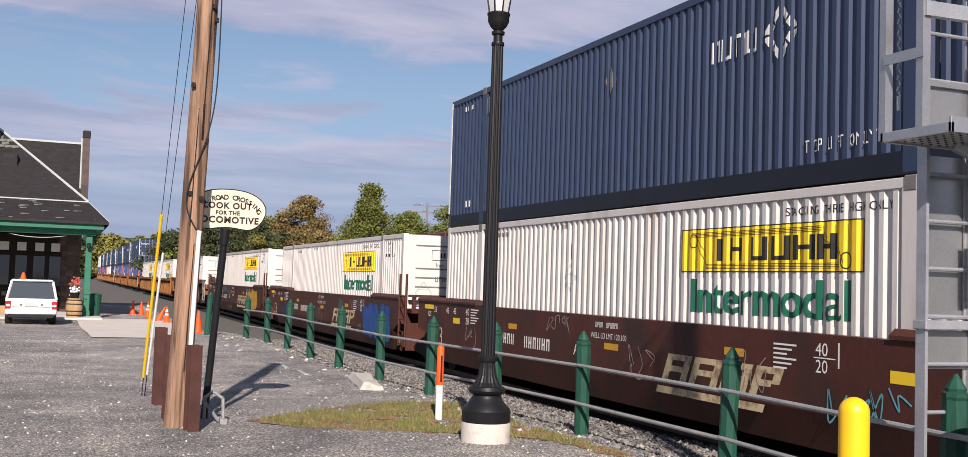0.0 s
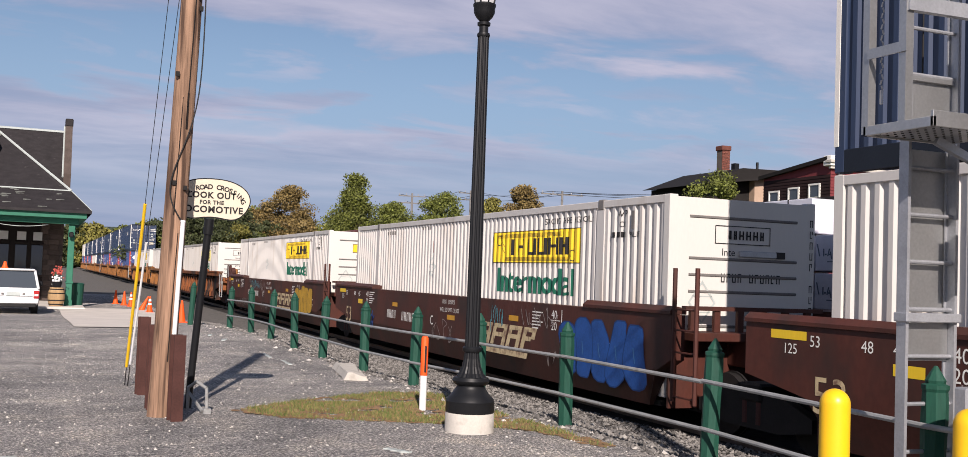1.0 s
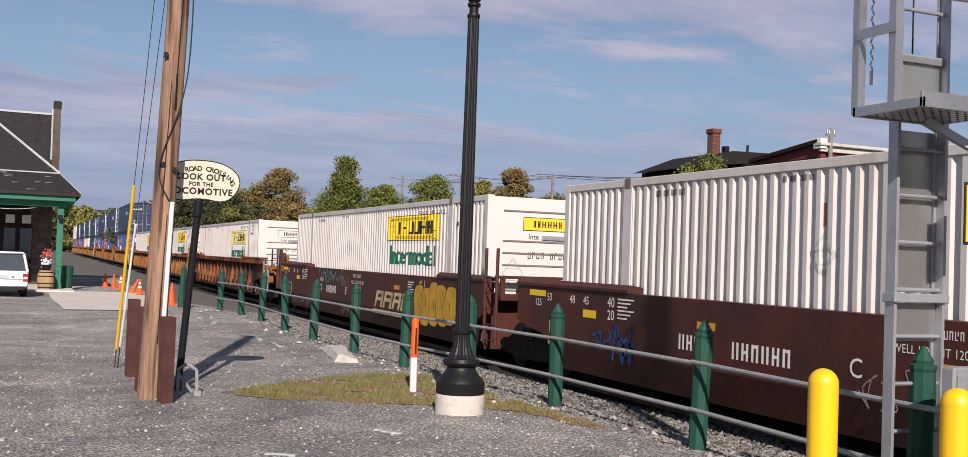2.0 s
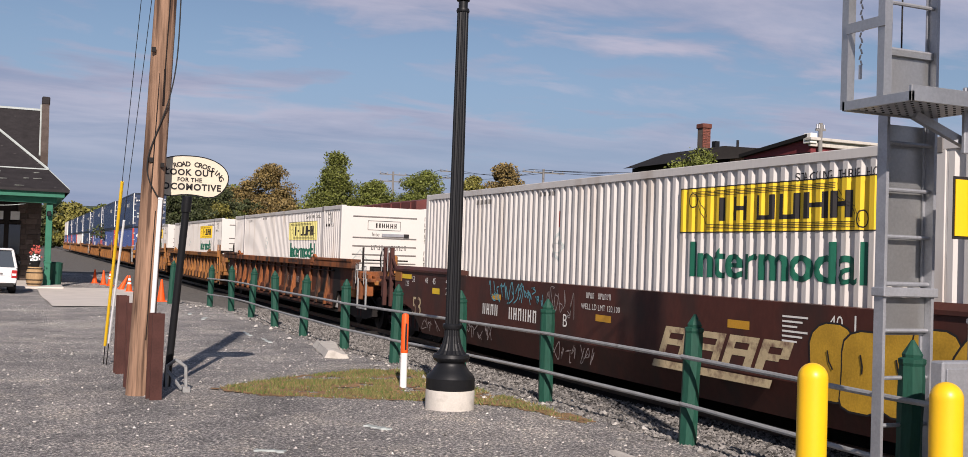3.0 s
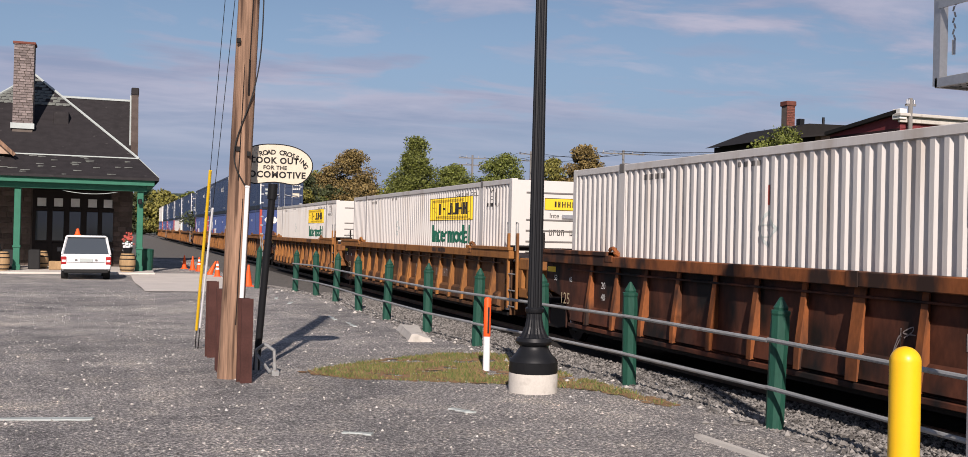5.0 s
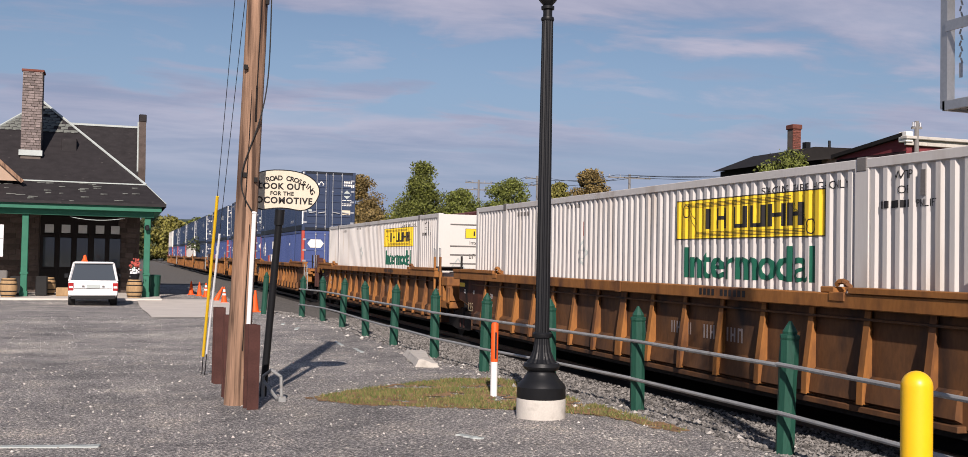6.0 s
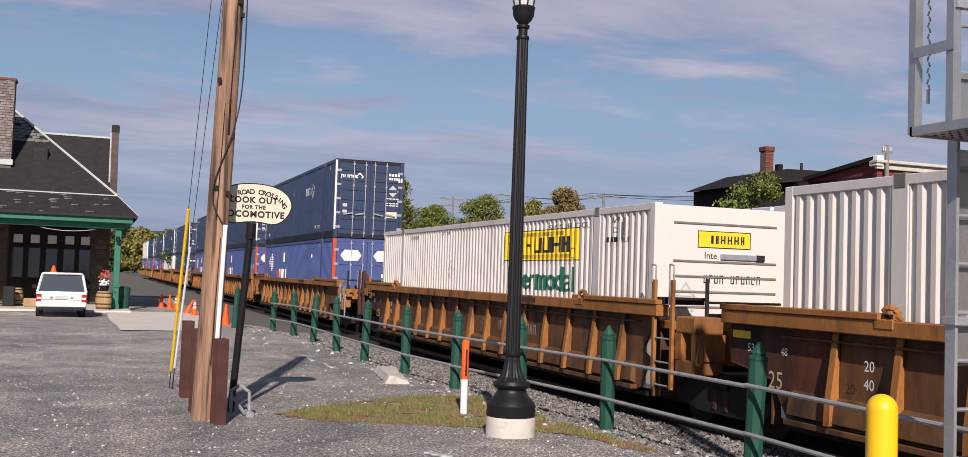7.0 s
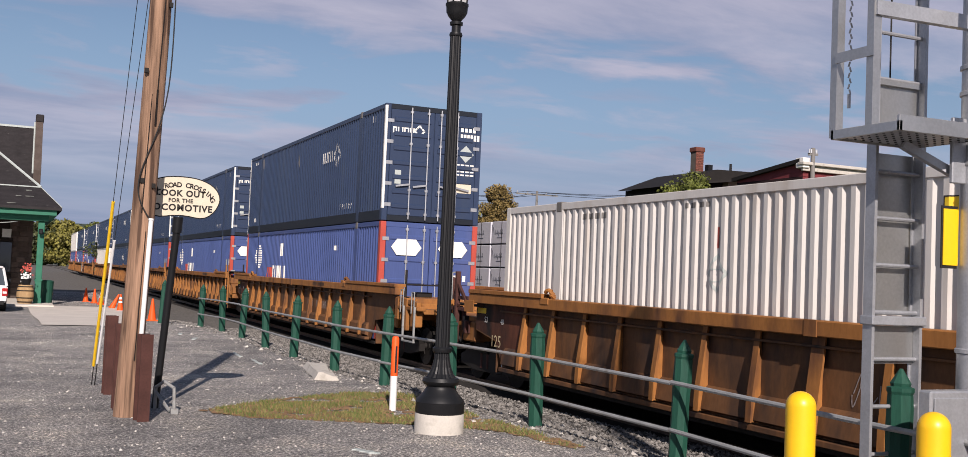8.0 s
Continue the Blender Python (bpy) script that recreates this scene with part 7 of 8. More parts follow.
def barrel(x, y, z, label):
    top = thing("wooden_barrel", label, "barrel", "barrels on the station platform", at=(x, y, z))
    bm = bmesh.new()
    lathe(bm, [(0.29, 0), (0.35, 0.22), (0.365, 0.42), (0.35, 0.62), (0.29, 0.84), (0.26, 0.83)], 20)
    part("stave_body", bm, M_BARREL, top, smooth=True)
    for zz, r in ((0.08, 0.322), (0.26, 0.36), (0.58, 0.36), (0.76, 0.322)):
        bm = bmesh.new()
        lathe(bm, [(r - 0.01, zz - 0.025), (r + 0.006, zz - 0.02), (r + 0.006, zz + 0.02), (r - 0.01, zz + 0.025)], 20)
        part("hoop", bm, M_STEEL, top)
    return top


def flower_pot(x, y, z):
    top = thing("flower_pot", "dark planter with red and pale flowers on a barrel", "flower pot", at=(x, y, z))
    bm = bmesh.new()
    lathe(bm, [(0.17, 0), (0.23, 0.25), (0.24, 0.27), (0.2, 0.26)], 14)
    part("pot", bm, M_IRON, top)
    rng = random.Random(3)
    for name, m, c, r, n in (("pale_flowers", M_WPLAST, 0.36, 0.15, 60), ("red_flowers", M_RED, 0.72, 0.2, 45)):
        bm = bmesh.new()
        for _ in range(n):
            p = Vector((rng.gauss(0, r * 0.6), rng.gauss(0, r * 0.6), c + rng.gauss(0, r * 0.6)))
            d = 0.03
            quad(bm, p + Vector((-d, 0, -d)), p + Vector((d, 0.01, -d)), p + Vector((d, 0, d)), p + Vector((-d, 0.02, d)))
        part(name, bm, m, top, shut=False)
    bm = bmesh.new()
    for _ in range(12):
        rod(bm, (0, 0, 0.2), (rng.gauss(0, 0.1), rng.gauss(0, 0.1), 0.7), 0.006, n=4)
    part("stems", bm, M_TRIMG, top)


def parked_car(x, y, z):
    """A boxy off-road estate seen from the back; length runs along y."""
    top = thing("parked_car", "white boxy off-road car parked facing the station", "car", at=(x, y, z), turn=2)
    W = 0.93
    bm = bmesh.new()
    side = [(0.0, 0.46), (0.02, 0.98), (0.03, 1.02), (4.55, 1.04), (4.75, 0.95), (4.8, 0.5), (4.7, 0.36), (0.1, 0.36)]
    prism(bm, side, -W, W, "x")
    bmesh.ops.bevel(bm, geom=bm.edges[:], offset=0.05, segments=2, affect="EDGES")
    part("body", bm, M_CARW, top, smooth=True)
    bm = bmesh.new()
    lo = [(-W + 0.04, 0.05, 1.0), (W - 0.04, 0.05, 1.0), (W - 0.04, 3.3, 1.0), (-W + 0.04, 3.3, 1.0)]
    hi = [(-W + 0.20, 0.22, 1.70), (W - 0.20, 0.22, 1.70), (W - 0.20, 2.5, 1.70), (-W + 0.20, 2.5, 1.70)]
    a, b = [bm.verts.new(p) for p in lo], [bm.verts.new(p) for p in hi]
    for k in range(4):
        bm.faces.new((a[k], a[(k + 1) % 4], b[(k + 1) % 4], b[k]))
    bm.faces.new(b)
    bm.faces.new(list(reversed(a)))
    part("cabin", bm, M_GLASSD, top, "dark tinted windows")
    bm = bmesh.new()
    box(bm, -W + 0.18, W - 0.18, 0.12, 2.6, 1.69, 1.77, 0.035)
    part("roof", bm, M_CARW, top, smooth=True)
    for s in (-1, 1):
        for y0, y1 in ((0.04, 0.21), (1.3, 1.34), (2.45, 3.2)):
            bm = bmesh.new()
            beam(bm, (s * (W - 0.035), y0 if y0 != 2.45 else 3.28, 1.0), (s * (W - 0.19), y1 if y0 != 2.45 else 2.5, 1.71), 0.06, 0.07)
            part("pillar", bm, M_CARW, top)
        bm = bmesh.new()
        box(bm, s * (W - 0.20), s * (W + 0.005), -0.015, 0.03, 0.62, 0.93, 0.02)
        light = part("tail_light", bm, M_REDL, top)
        bm = bmesh.new()
        box(bm, s * (W - 0.17), s * (W - 0.03), -0.02, -0.013, 0.72, 0.80)
        part("lens", bm, M_WPLAST, light)
        bm = bmesh.new()
        box(bm, s * (W + 0.01), s * (W + 0.2), 2.75, 2.87, 1.05, 1.25, 0.03)
        part("mirror", bm, M_IRON, top)
        for yy in (0.85, 3.85):
            bm = bmesh.new()
            rod(bm, (s * (W - 0.26), yy, 0.36), (s * (W - 0.01), yy, 0.36), 0.36, n=24)
            wh = part("wheel", bm, M_RUBBER, top, smooth=True)
            bm = bmesh.new()
            rod(bm, (s * (W - 0.012), yy, 0.36), (s * (W + 0.004), yy, 0.36), 0.24, n=18)
            part("rim", bm, M_GALV, wh)
    bm = bmesh.new()
    box(bm, -W + 0.02, W - 0.02, -0.06, 0.04, 0.42, 0.62, 0.03)
    part("rear_bumper", bm, M_CARW, top, smooth=True)
    bm = bmesh.new()
    box(bm, -W + 0.1, W - 0.1, -0.03, 0.3, 0.28, 0.43, 0.02)
    part("bumper_apron", bm, M_RUBBER, top)
    bm = bmesh.new()
    box(bm, -W + 0.22, W - 0.22, -0.012, 0.0, 0.70, 0.715)
    part("tailgate_seam", bm, M_GREYP, top)
    bm = bmesh.new()
    box(bm, -0.24, 0.24, -0.02, -0.012, 0.72, 0.86, 0.004)
    part("number_plate", bm, M_FLASH, top)
    for x in (-0.42, 0.33):
        bm = bmesh.new()
        box(bm, x, x + 0.09, -0.02, -0.012, 0.76, 0.83)
        part("badge", bm, M_GREYP, top)
    for x in (-0.62, 0.62):
        bm = bmesh.new()
        rod(bm, (x, 0.4, 1.8), (x, 2.3, 1.8), 0.018, n=6)
        part("roof_rail", bm, M_IRON, top)


def cone(x, y, lean, h=0.72, band=True):
    top = thing("traffic_cone", "orange traffic cone with pale bands" if band else "plain faded orange traffic cone", "traffic cone", "traffic cones by the track", at=(x, y, lot_z(y) + 0.0))
    top.matrix_basis = pose(x, y, lot_z(y), 0, lean, 0)
    bm = bmesh.new()
    box(bm, -0.18, 0.18, -0.18, 0.18, 0, 0.035, 0.01)
    part("foot", bm, M_ORANGE, top)
    bm = bmesh.new()
    lathe(bm, [(0.135, 0.035), (0.03, h)], 16)
    part("body", bm, M_ORANGE, top, smooth=True)
    if band:
        for z0, z1 in ((0.50, 0.60), (0.34, 0.42)):
            bm = bmesh.new()
            f = lambda z: 0.137 - 0.105 * (z - 0.035) / (h - 0.035)
            lathe(bm, [(f(z0), z0), (f(z1), z1)], 16)
            part("band", bm, M_WPLAST, top)


def porch_clutter():
    top = thing("poster", "pale printed poster hanging under the porch", "poster", at=(-5.6, 51.7, 1.4))
    bm = bmesh.new()
    box(bm, -0.42, 0.42, 0, 0.02, 0, 1.45)
    part("sheet", bm, M_WPLAST, top)
    bm = bmesh.new()
    rng = random.Random(5)
    for k in range(16):
        a, z = rng.uniform(-0.36, 0.2), rng.uniform(0.1, 1.2)
        box(bm, a, a + rng.uniform(0.05, 0.25), -0.006, -0.002 - 0.0001 * k, z, z + rng.uniform(0.03, 0.12))
    part("print", bm, M_GREYP, top)
    for x, m in ((-5.9, M_WPLAST), (-5.3, M_GREYP), (-4.7, M_RUBBER), (-3.6, M_RUBBER)):
        bm = bmesh.new()
        box(bm, x - 0.25, x + 0.25, 52.6, 53.1, -0.4, rng.uniform(0.5, 0.95), 0.04)
        solo("crate", bm, m, "stacked goods on the station platform", "crate", "goods under the porch")
    bm = bmesh.new()
    box(bm, -2.95, -2.35, 52.4, 52.9, -0.4, 0.0, 0.03)
    solo("wooden_box", bm, M_BARREL, "low wooden box on the platform", "box")
    bm = bmesh.new()
    lathe(bm, [(0.26, 0), (0.3, 0.95), (0.31, 1.0), (0.2, 1.05)], 16)
    solo("litter_bin", bm, M_POSTG, "dark green litter bin beside the porch", "litter bin", at=(1.42, 53.0, -0.4))


pave()
station()
barrel(0.5, 51.3, -0.40, "oak barrel with iron hoops beside the porch post")
flower_pot(0.5, 51.3, 0.44)
barrel(-4.85, 51.2, -0.40, "oak barrel standing beside a porch post")
barrel(-3.4, 53.8, -0.40, "oak barrel in the shade of the porch")
parked_car(-1.12, 44.4, lot_z(46))
bm = bmesh.new()
lathe(bm, [(0.13, 0), (0.13, 0.03), (0.10, 0.05), (0.05, 0.25), (0.03, 0.27)], 12)
solo("roof_cone", bm, M_ORANGE, "small red-orange cone on the car roof", "traffic cone", at=(-1.50, 45.4, lot_z(46) + 1.77))
for x, y, lean, band in ((3.43, 57.6, 0, False), (3.74, 55.9, 0, False), (3.96, 54.4, 0, True), (4.10, 50.0, 24, False), (4.30, 48.1, 0, True), (4.15, 35.2, 0, False)):
    cone(x, y, lean, band=band)
porch_clutter()

# ---- beyond the train: standing freight cars, houses, trees, hill ----
def lumber_car():
    cx = TRACK_X + 4.15
    top = thing("lumber_flatcar", "dark centre-beam flatcar standing on the far track", "freight car", at=(cx, 0, 0))
    bm = bmesh.new()
    box(bm, -1.45, 1.45, 12.2, 31.6, 0.40, 0.62, 0.02)
    box(bm, -0.4, 0.4, 12.6, 31.2, 0.0, 0.42)
    part("deck", bm, M_REDCAR, top)
    bm = bmesh.new()
    box(bm, -0.16, 0.16, 12.4, 31.4, 3.24, 3.38, 0.01)
    part("top_chord", bm, M_STEEL, top)
    for k in range(9):
        y = 12.8 + k * 2.28
        bm = bmesh.new()
        box(bm, -0.10, 0.10, y - 0.16, y + 0.16, 0.62, 3.24)
        part("upright", bm, M_STEEL, top)
    for y in (12.3, 31.4):
        bm = bmesh.new()
        box(bm, -1.42, 1.42, y - 0.12, y + 0.12, 0.62, 3.36, 0.02)
        end = part("bulkhead", bm, M_STEEL, top)
        for k in range(6):
            bm = bmesh.new()
            box(bm, -1.35, 1.35, y - 0.17, y - 0.12, 0.8 + 0.4 * k, 0.92 + 0.4 * k)
            part("stiffener", bm, M_STEEL, end)
    bm = bmesh.new()
    pts = [(0.3 * math.cos(a), 0.3 * math.sin(a)) for a in np.linspace(0, 2 * math.pi, 21)]
    for p, q in zip(pts, pts[1:]):
        rod(bm, (-1.62, 11.95 + p[0], 2.25 + p[1]), (-1.62, 11.95 + q[0], 2.25 + q[1]), 0.018, n=6)
    for k in range(5):
        a = k * 2 * math.pi / 5
        rod(bm, (-1.58, 11.95, 2.25), (-1.62, 11.95 + 0.3 * math.cos(a), 2.25 + 0.3 * math.sin(a)), 0.013, n=5)
    part("hand_brake_wheel", bm, M_STEEL, top)
    bm = bmesh.new()
    box(bm, -1.56, -1.1, 11.7, 12.15, 1.2, 2.5, 0.05)
    part("brake_housing", bm, M_RUST, top)
    for j, (y0, y1, rows) in enumerate(((12.55, 14.3, 3), (14.4, 16.75, 4), (16.85, 19.2, 4), (19.3, 21.65, 4), (21.75, 24.1, 4), (24.2, 26.55, 4), (26.65, 29.0, 4), (29.1, 31.2, 4))):
        for r in range(rows):
            z = 0.62 + 0.65 * r
            b = thing("lumber_bundle", "lumber bundle in white printed wrap with black straps", "lumber bundle", "wrapped lumber on the flatcar", at=(cx - 0.82, y0, z))
            L = y1 - y0
            bm = bmesh.new()
            box(bm, -0.62, 0.60, 0.0, L, 0.03, 0.64, 0.012)
            part("wrap", bm, M_LUMBER, b)
            for k in range(2):
                bm = bmesh.new()
                y = L * (0.27 + 0.46 * k)
                box(bm, -0.626, 0.606, y - 0.012, y + 0.012, 0.024, 0.646)
                part("strap", bm, M_BLACK, b)
            items = []
            for k in range(2):
                u = L * (0.06 + 0.5 * k)
                items += [(u + 0.10 * i, 0.28 - (0.05 if i == 3 else 0), 0.03, 0.13 + (0.08 if i == 0 else 0), 0.3 * ((i % 3) - 1)) for i in range(6)] + [(u + 0.04 + 0.10 * i, 0.30, 0.05, 0.025) for i in range(1, 6)] + [(u + 0.2, 0.18, 0.35, 0.018)]
            tagged(part("print", to_side(bars(items), -0.62, L, lift=0.006), M_INK, b, "dark printed marks", shut=False), kind="stuff")


def boxcar():
    cx = TRACK_X + 4.15
    top = thing("boxcar", "dark red boxcar standing on the far track", "freight car", at=(cx, 33.2, 0))
    bm = bmesh.new()
    prism(bm, [(-1.5, 0.55), (-1.5, 3.40), (0, 3.66), (1.5, 3.40), (1.5, 0.55)], 0, 16)
    part("body", bm, M_REDCAR, top)
    for k in range(15):
        bm = bmesh.new()
        box(bm, -1.54, -1.5, 0.5 + k * 1.05, 0.62 + k * 1.05, 0.6, 3.38)
        part("side_rib", bm, M_REDCAR, top)
    for y in (2.2, 13.8):
        bm = bmesh.new()
        box(bm, -1.1, 1.1, y - 1.1, y + 1.1, -0.3, 0.5, 0.05)
        part("bogie", bm, M_STEEL, top)


def window(parent, x, y, z, w, h, face):
    """A framed sash in a wall that faces -y ('s') or -x ('w')."""
    def b(bm, u0, u1, d0, d1, z0, z1):
        return box(bm, x + u0, x + u1, y + d0, y + d1, z + z0, z + z1) if face == "s" else box(bm, x + d0, x + d1, y + u0, y + u1, z + z0, z + z1)
    f = bmesh.new()
    t = 0.09
    b(f, -w / 2 - t, -w / 2, -0.08, 0.02, -t, h + t)
    b(f, w / 2, w / 2 + t, -0.08, 0.02, -t, h + t)
    b(f, -w / 2, w / 2, -0.08, 0.02, h, h + t)
    b(f, -w / 2, w / 2, -0.10, 0.02, -t, 0)
    b(f, -w / 2, w / 2, -0.05, 0.0, h / 2 - 0.04, h / 2 + 0.04)
    b(f, -0.03, 0.03, -0.05, 0.0, 0, h / 2 - 0.04)
    win = part("window", f, M_WHITE, parent)
    p = bmesh.new()
    b(p, -w / 2, w / 2, -0.03, -0.02, 0, h)
    part("pane", p, M_GLASSD, win)


def red_house():
    top = thing("red_house", "red clapboard building with white cornice and sash windows", "house")
    x0, x1, y0, y1 = 38.3, 47.5, 44.0, 49.6
    bm = bmesh.new()
    prism(bm, [(y0, -0.4), (y0, 8.5), (y1, 7.9), (y1, -0.4)], x0, x1, "x")
    wall = part("wall", bm, M_MAROON, top)
    shape = bmesh.new()
    prism(shape, [(-0.03, 0), (0, 0.17), (0.02, 0.17), (0.02, 0)], 0, 1, "x")
    for v in shape.verts:
        v.co = Vector((v.co.x, v.co.y, v.co.z))
    me = finish(shape, "clapboard", M_MAROON)
    # west wall boards: same clapboard, with the side's shade put into the colour
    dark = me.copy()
    dark.materials[0] = M_MAROON_SHADE
    for k in range(46):
        z = 0.2 + k * 0.172
        ob = new("clapboard", me)
        ob.parent = wall
        ob.matrix_basis = Matrix.LocRotScale((x0, y0, z), None, (x1 - x0, 1, 1))
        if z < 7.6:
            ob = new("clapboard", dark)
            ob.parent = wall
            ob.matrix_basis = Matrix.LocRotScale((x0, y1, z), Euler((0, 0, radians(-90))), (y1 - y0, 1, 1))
    bm = bmesh.new()
    box(bm, x0 - 0.15, x1 + 0.1, y0 - 0.2, y0, 8.05, 8.35, 0.02)
    box(bm, x0 - 0.3, x1 + 0.2, y0 - 0.4, y0 + 0.1, 8.35, 8.52, 0.03)
    part("cornice", bm, M_CONC, top, "white painted cornice")
    bm = bmesh.new()
    box(bm, x0 - 0.25, x0 + 0.2, y0 - 0.3, y0 + 0.3, 8.2, 8.75, 0.03)
    part("cornice_end", bm, M_WHITE, top)
    bm = bmesh.new()
    prism(bm, [(y0, 8.5), (y0, 8.72), (y1 + 0.2, 8.05), (y1 + 0.2, 7.85)], x0 - 0.25, x0 + 0.05, "x")
    part("eaves_board", bm, M_DARKW, top)
    for x in (40.9, 43.6, 46.2):
        window(top, x, y0, 5.6, 0.85, 1.5, "s")
    for y, z in ((45.2, 5.9), (46.9, 5.8), (48.6, 5.7)):
        window(top, x0, y, z, 0.75, 1.35, "w")
    for x in (45.0, 46.6):
        bm = bmesh.new()
        rod(bm, (x, 45.5, 8.3), (x, 45.5, 8.95), 0.25, n=10)
        part("roof_vent", bm, M_STEEL, top)


def tan_house():
    top = thing("tan_house", "tan and dark house with flat hip roof and brick chimney", "house")
    x0, x1, y0, y1 = 39.0, 46.6, 56.5, 63
    bm = bmesh.new()
    prism(bm, [(x0, -0.4), (x0, 8.12), (x1, 9.02), (x1, -0.4)], y0 + 0.6, y1)
    part("wall", bm, M_DARKW, top, "dark shingled walls")
    bm = bmesh.new()
    box(bm, 42.9, x1, y0, y0 + 0.6, -0.4, 9.0, 0.02)
    part("wall", bm, M_TAN, top, "tan stuccoed bay")
    bm = bmesh.new()
    box(bm, 42.7, x1 + 0.2, y0 - 0.3, y0 + 0.3, 8.98, 9.18, 0.02)
    part("eaves_board", bm, M_TAN, top)
    bm = bmesh.new()
    lo = [(x0 - 0.75, y0 - 0.6, 8.05), (x1 + 0.7, y0 - 0.6, 9.15), (x1 + 0.7, y1, 9.15), (x0 - 0.75, y1, 8.05)]
    mid = [(x0 + 2.6, y0 - 0.5, 9.32), (x1 + 0.6, y0 - 0.5, 9.42), (x1 + 0.6, y1, 9.42), (x0 + 2.6, y1, 9.32)]
    a, b = [bm.verts.new(p) for p in lo], [bm.verts.new(p) for p in mid]
    for k in range(4):
        bm.faces.new((a[k], a[(k + 1) % 4], b[(k + 1) % 4], b[k]))
    bm.faces.new(b)
    bm.faces.new(list(reversed(a)))
    part("roof", bm, M_DARKW, top)
    bm = bmesh.new()
    box(bm, 41.05, 41.65, 57.6, 58.2, 9.2, 10.9)
    ch = part("chimney", bm, M_MORTAR, top)
    courses(ch, 41.04, 41.66, 57.6, 9.3, 10.6, 0.27, 0.11, M_BRICK, 9)
    bm = bmesh.new()
    box(bm, 40.98, 41.72, 57.5, 58.3, 10.6, 10.92, 0.04)
    part("chimney_cap", bm, M_BRICK, top)
    bm = bmesh.new()
    rod(bm, (43.9, 57.6, 9.3), (43.9, 57.6, 10.0), 0.09, n=8)
    box(bm, 42.0, 42.35, 57.5, 57.9, 9.3, 9.8)
    part("vent_pipe", bm, M_IRON, top)


LEAF = {}


def leaf_material(key, base):
    if key not in LEAF:
        LEAF[key] = island(key + " foliage", base, 0.55, 0.7)
    return LEAF[key]


def tree(x, y, h, w, material, seed, conic=0.0, label="", clumps=70, leaves=95, size=0.30):
    """Tapered trunk, limbs, and a crown of leaf clumps with gaps; conic narrows the crown upwards."""
    z = ground_z(x, y)
    rng = np.random.RandomState(seed)
    top = thing("tree", label, "tree", "trees behind the tracks", at=(x, y, z))
    bm = bmesh.new()
    rod(bm, (0, 0, -0.3), (rng.randn() * 0.15, 0, h * 0.55), 0.035 * h * 0.6, 0.012 * h, 8)
    for k in range(7):
        a, hh = rng.rand() * 6.283, h * (0.25 + 0.4 * rng.rand())
        r = w * 0.33 * (0.6 + 0.4 * rng.rand())
        rod(bm, (0, 0, hh), (r * math.cos(a), r * math.sin(a), hh + h * 0.18), 0.012 * h * 0.6, 0.01, 5)
    part("trunk", bm, M_BARK, top)
    vs, fs = [], []
    for c in range(clumps):
        f = rng.rand()
        zz = h * (0.08 + 0.88 * f)
        wide = w / 2 * ((1 - conic * f) * math.sqrt(max(0.05, 1 - (2 * f - 0.85) ** 2 * 0.75)))
        a, rr = rng.rand() * 6.283, wide * math.sqrt(rng.rand()) * 0.95
        rr *= 0.75 + 0.5 * rng.rand()
        centre = np.array([rr * math.cos(a), rr * math.sin(a), zz])
        cr = w * (0.06 + 0.10 * rng.rand()) * (1 - 0.35 * conic * f)
        d = rng.randn(leaves, 3)
        d /= np.linalg.norm(d, axis=1)[:, None]
        p = centre + d * cr * (0.25 + 0.95 * rng.rand(leaves, 1) ** 0.7) * np.array([1.1, 1.1, 0.7])
        u = rng.randn(leaves, 3)
        u /= np.linalg.norm(u, axis=1)[:, None]
        v = np.cross(u, rng.randn(leaves, 3))
        v /= np.linalg.norm(v, axis=1)[:, None]
        s = size * (0.5 + 0.8 * rng.rand(leaves, 1))
        q = np.stack([p - u * s, p - v * s * 0.6, p + u * s, p + v * s * 0.6], 1).reshape(-1, 3)
        k0 = 4 * leaves * c
        vs.append(q)
        fs.append(np.arange(4 * leaves).reshape(-1, 4) + k0)
    me = bpy.data.meshes.new("crown")
    me.from_pydata(np.concatenate(vs).tolist(), [], np.concatenate(fs).tolist())
    me.materials.append(material)
    ob = new("crown", me)
    ob.parent = top
    return top


GREEN = leaf_material("fresh green", (0.110, 0.125, 0.020))
DARK = leaf_material("dark green", (0.050, 0.062, 0.020))
OLIVE = leaf_material("olive yellow", (0.175, 0.160, 0.032))
AUTUMN = leaf_material("autumn brown", (0.185, 0.130, 0.042))
BRIGHT = leaf_material("bright green", (0.125, 0.145, 0.024))


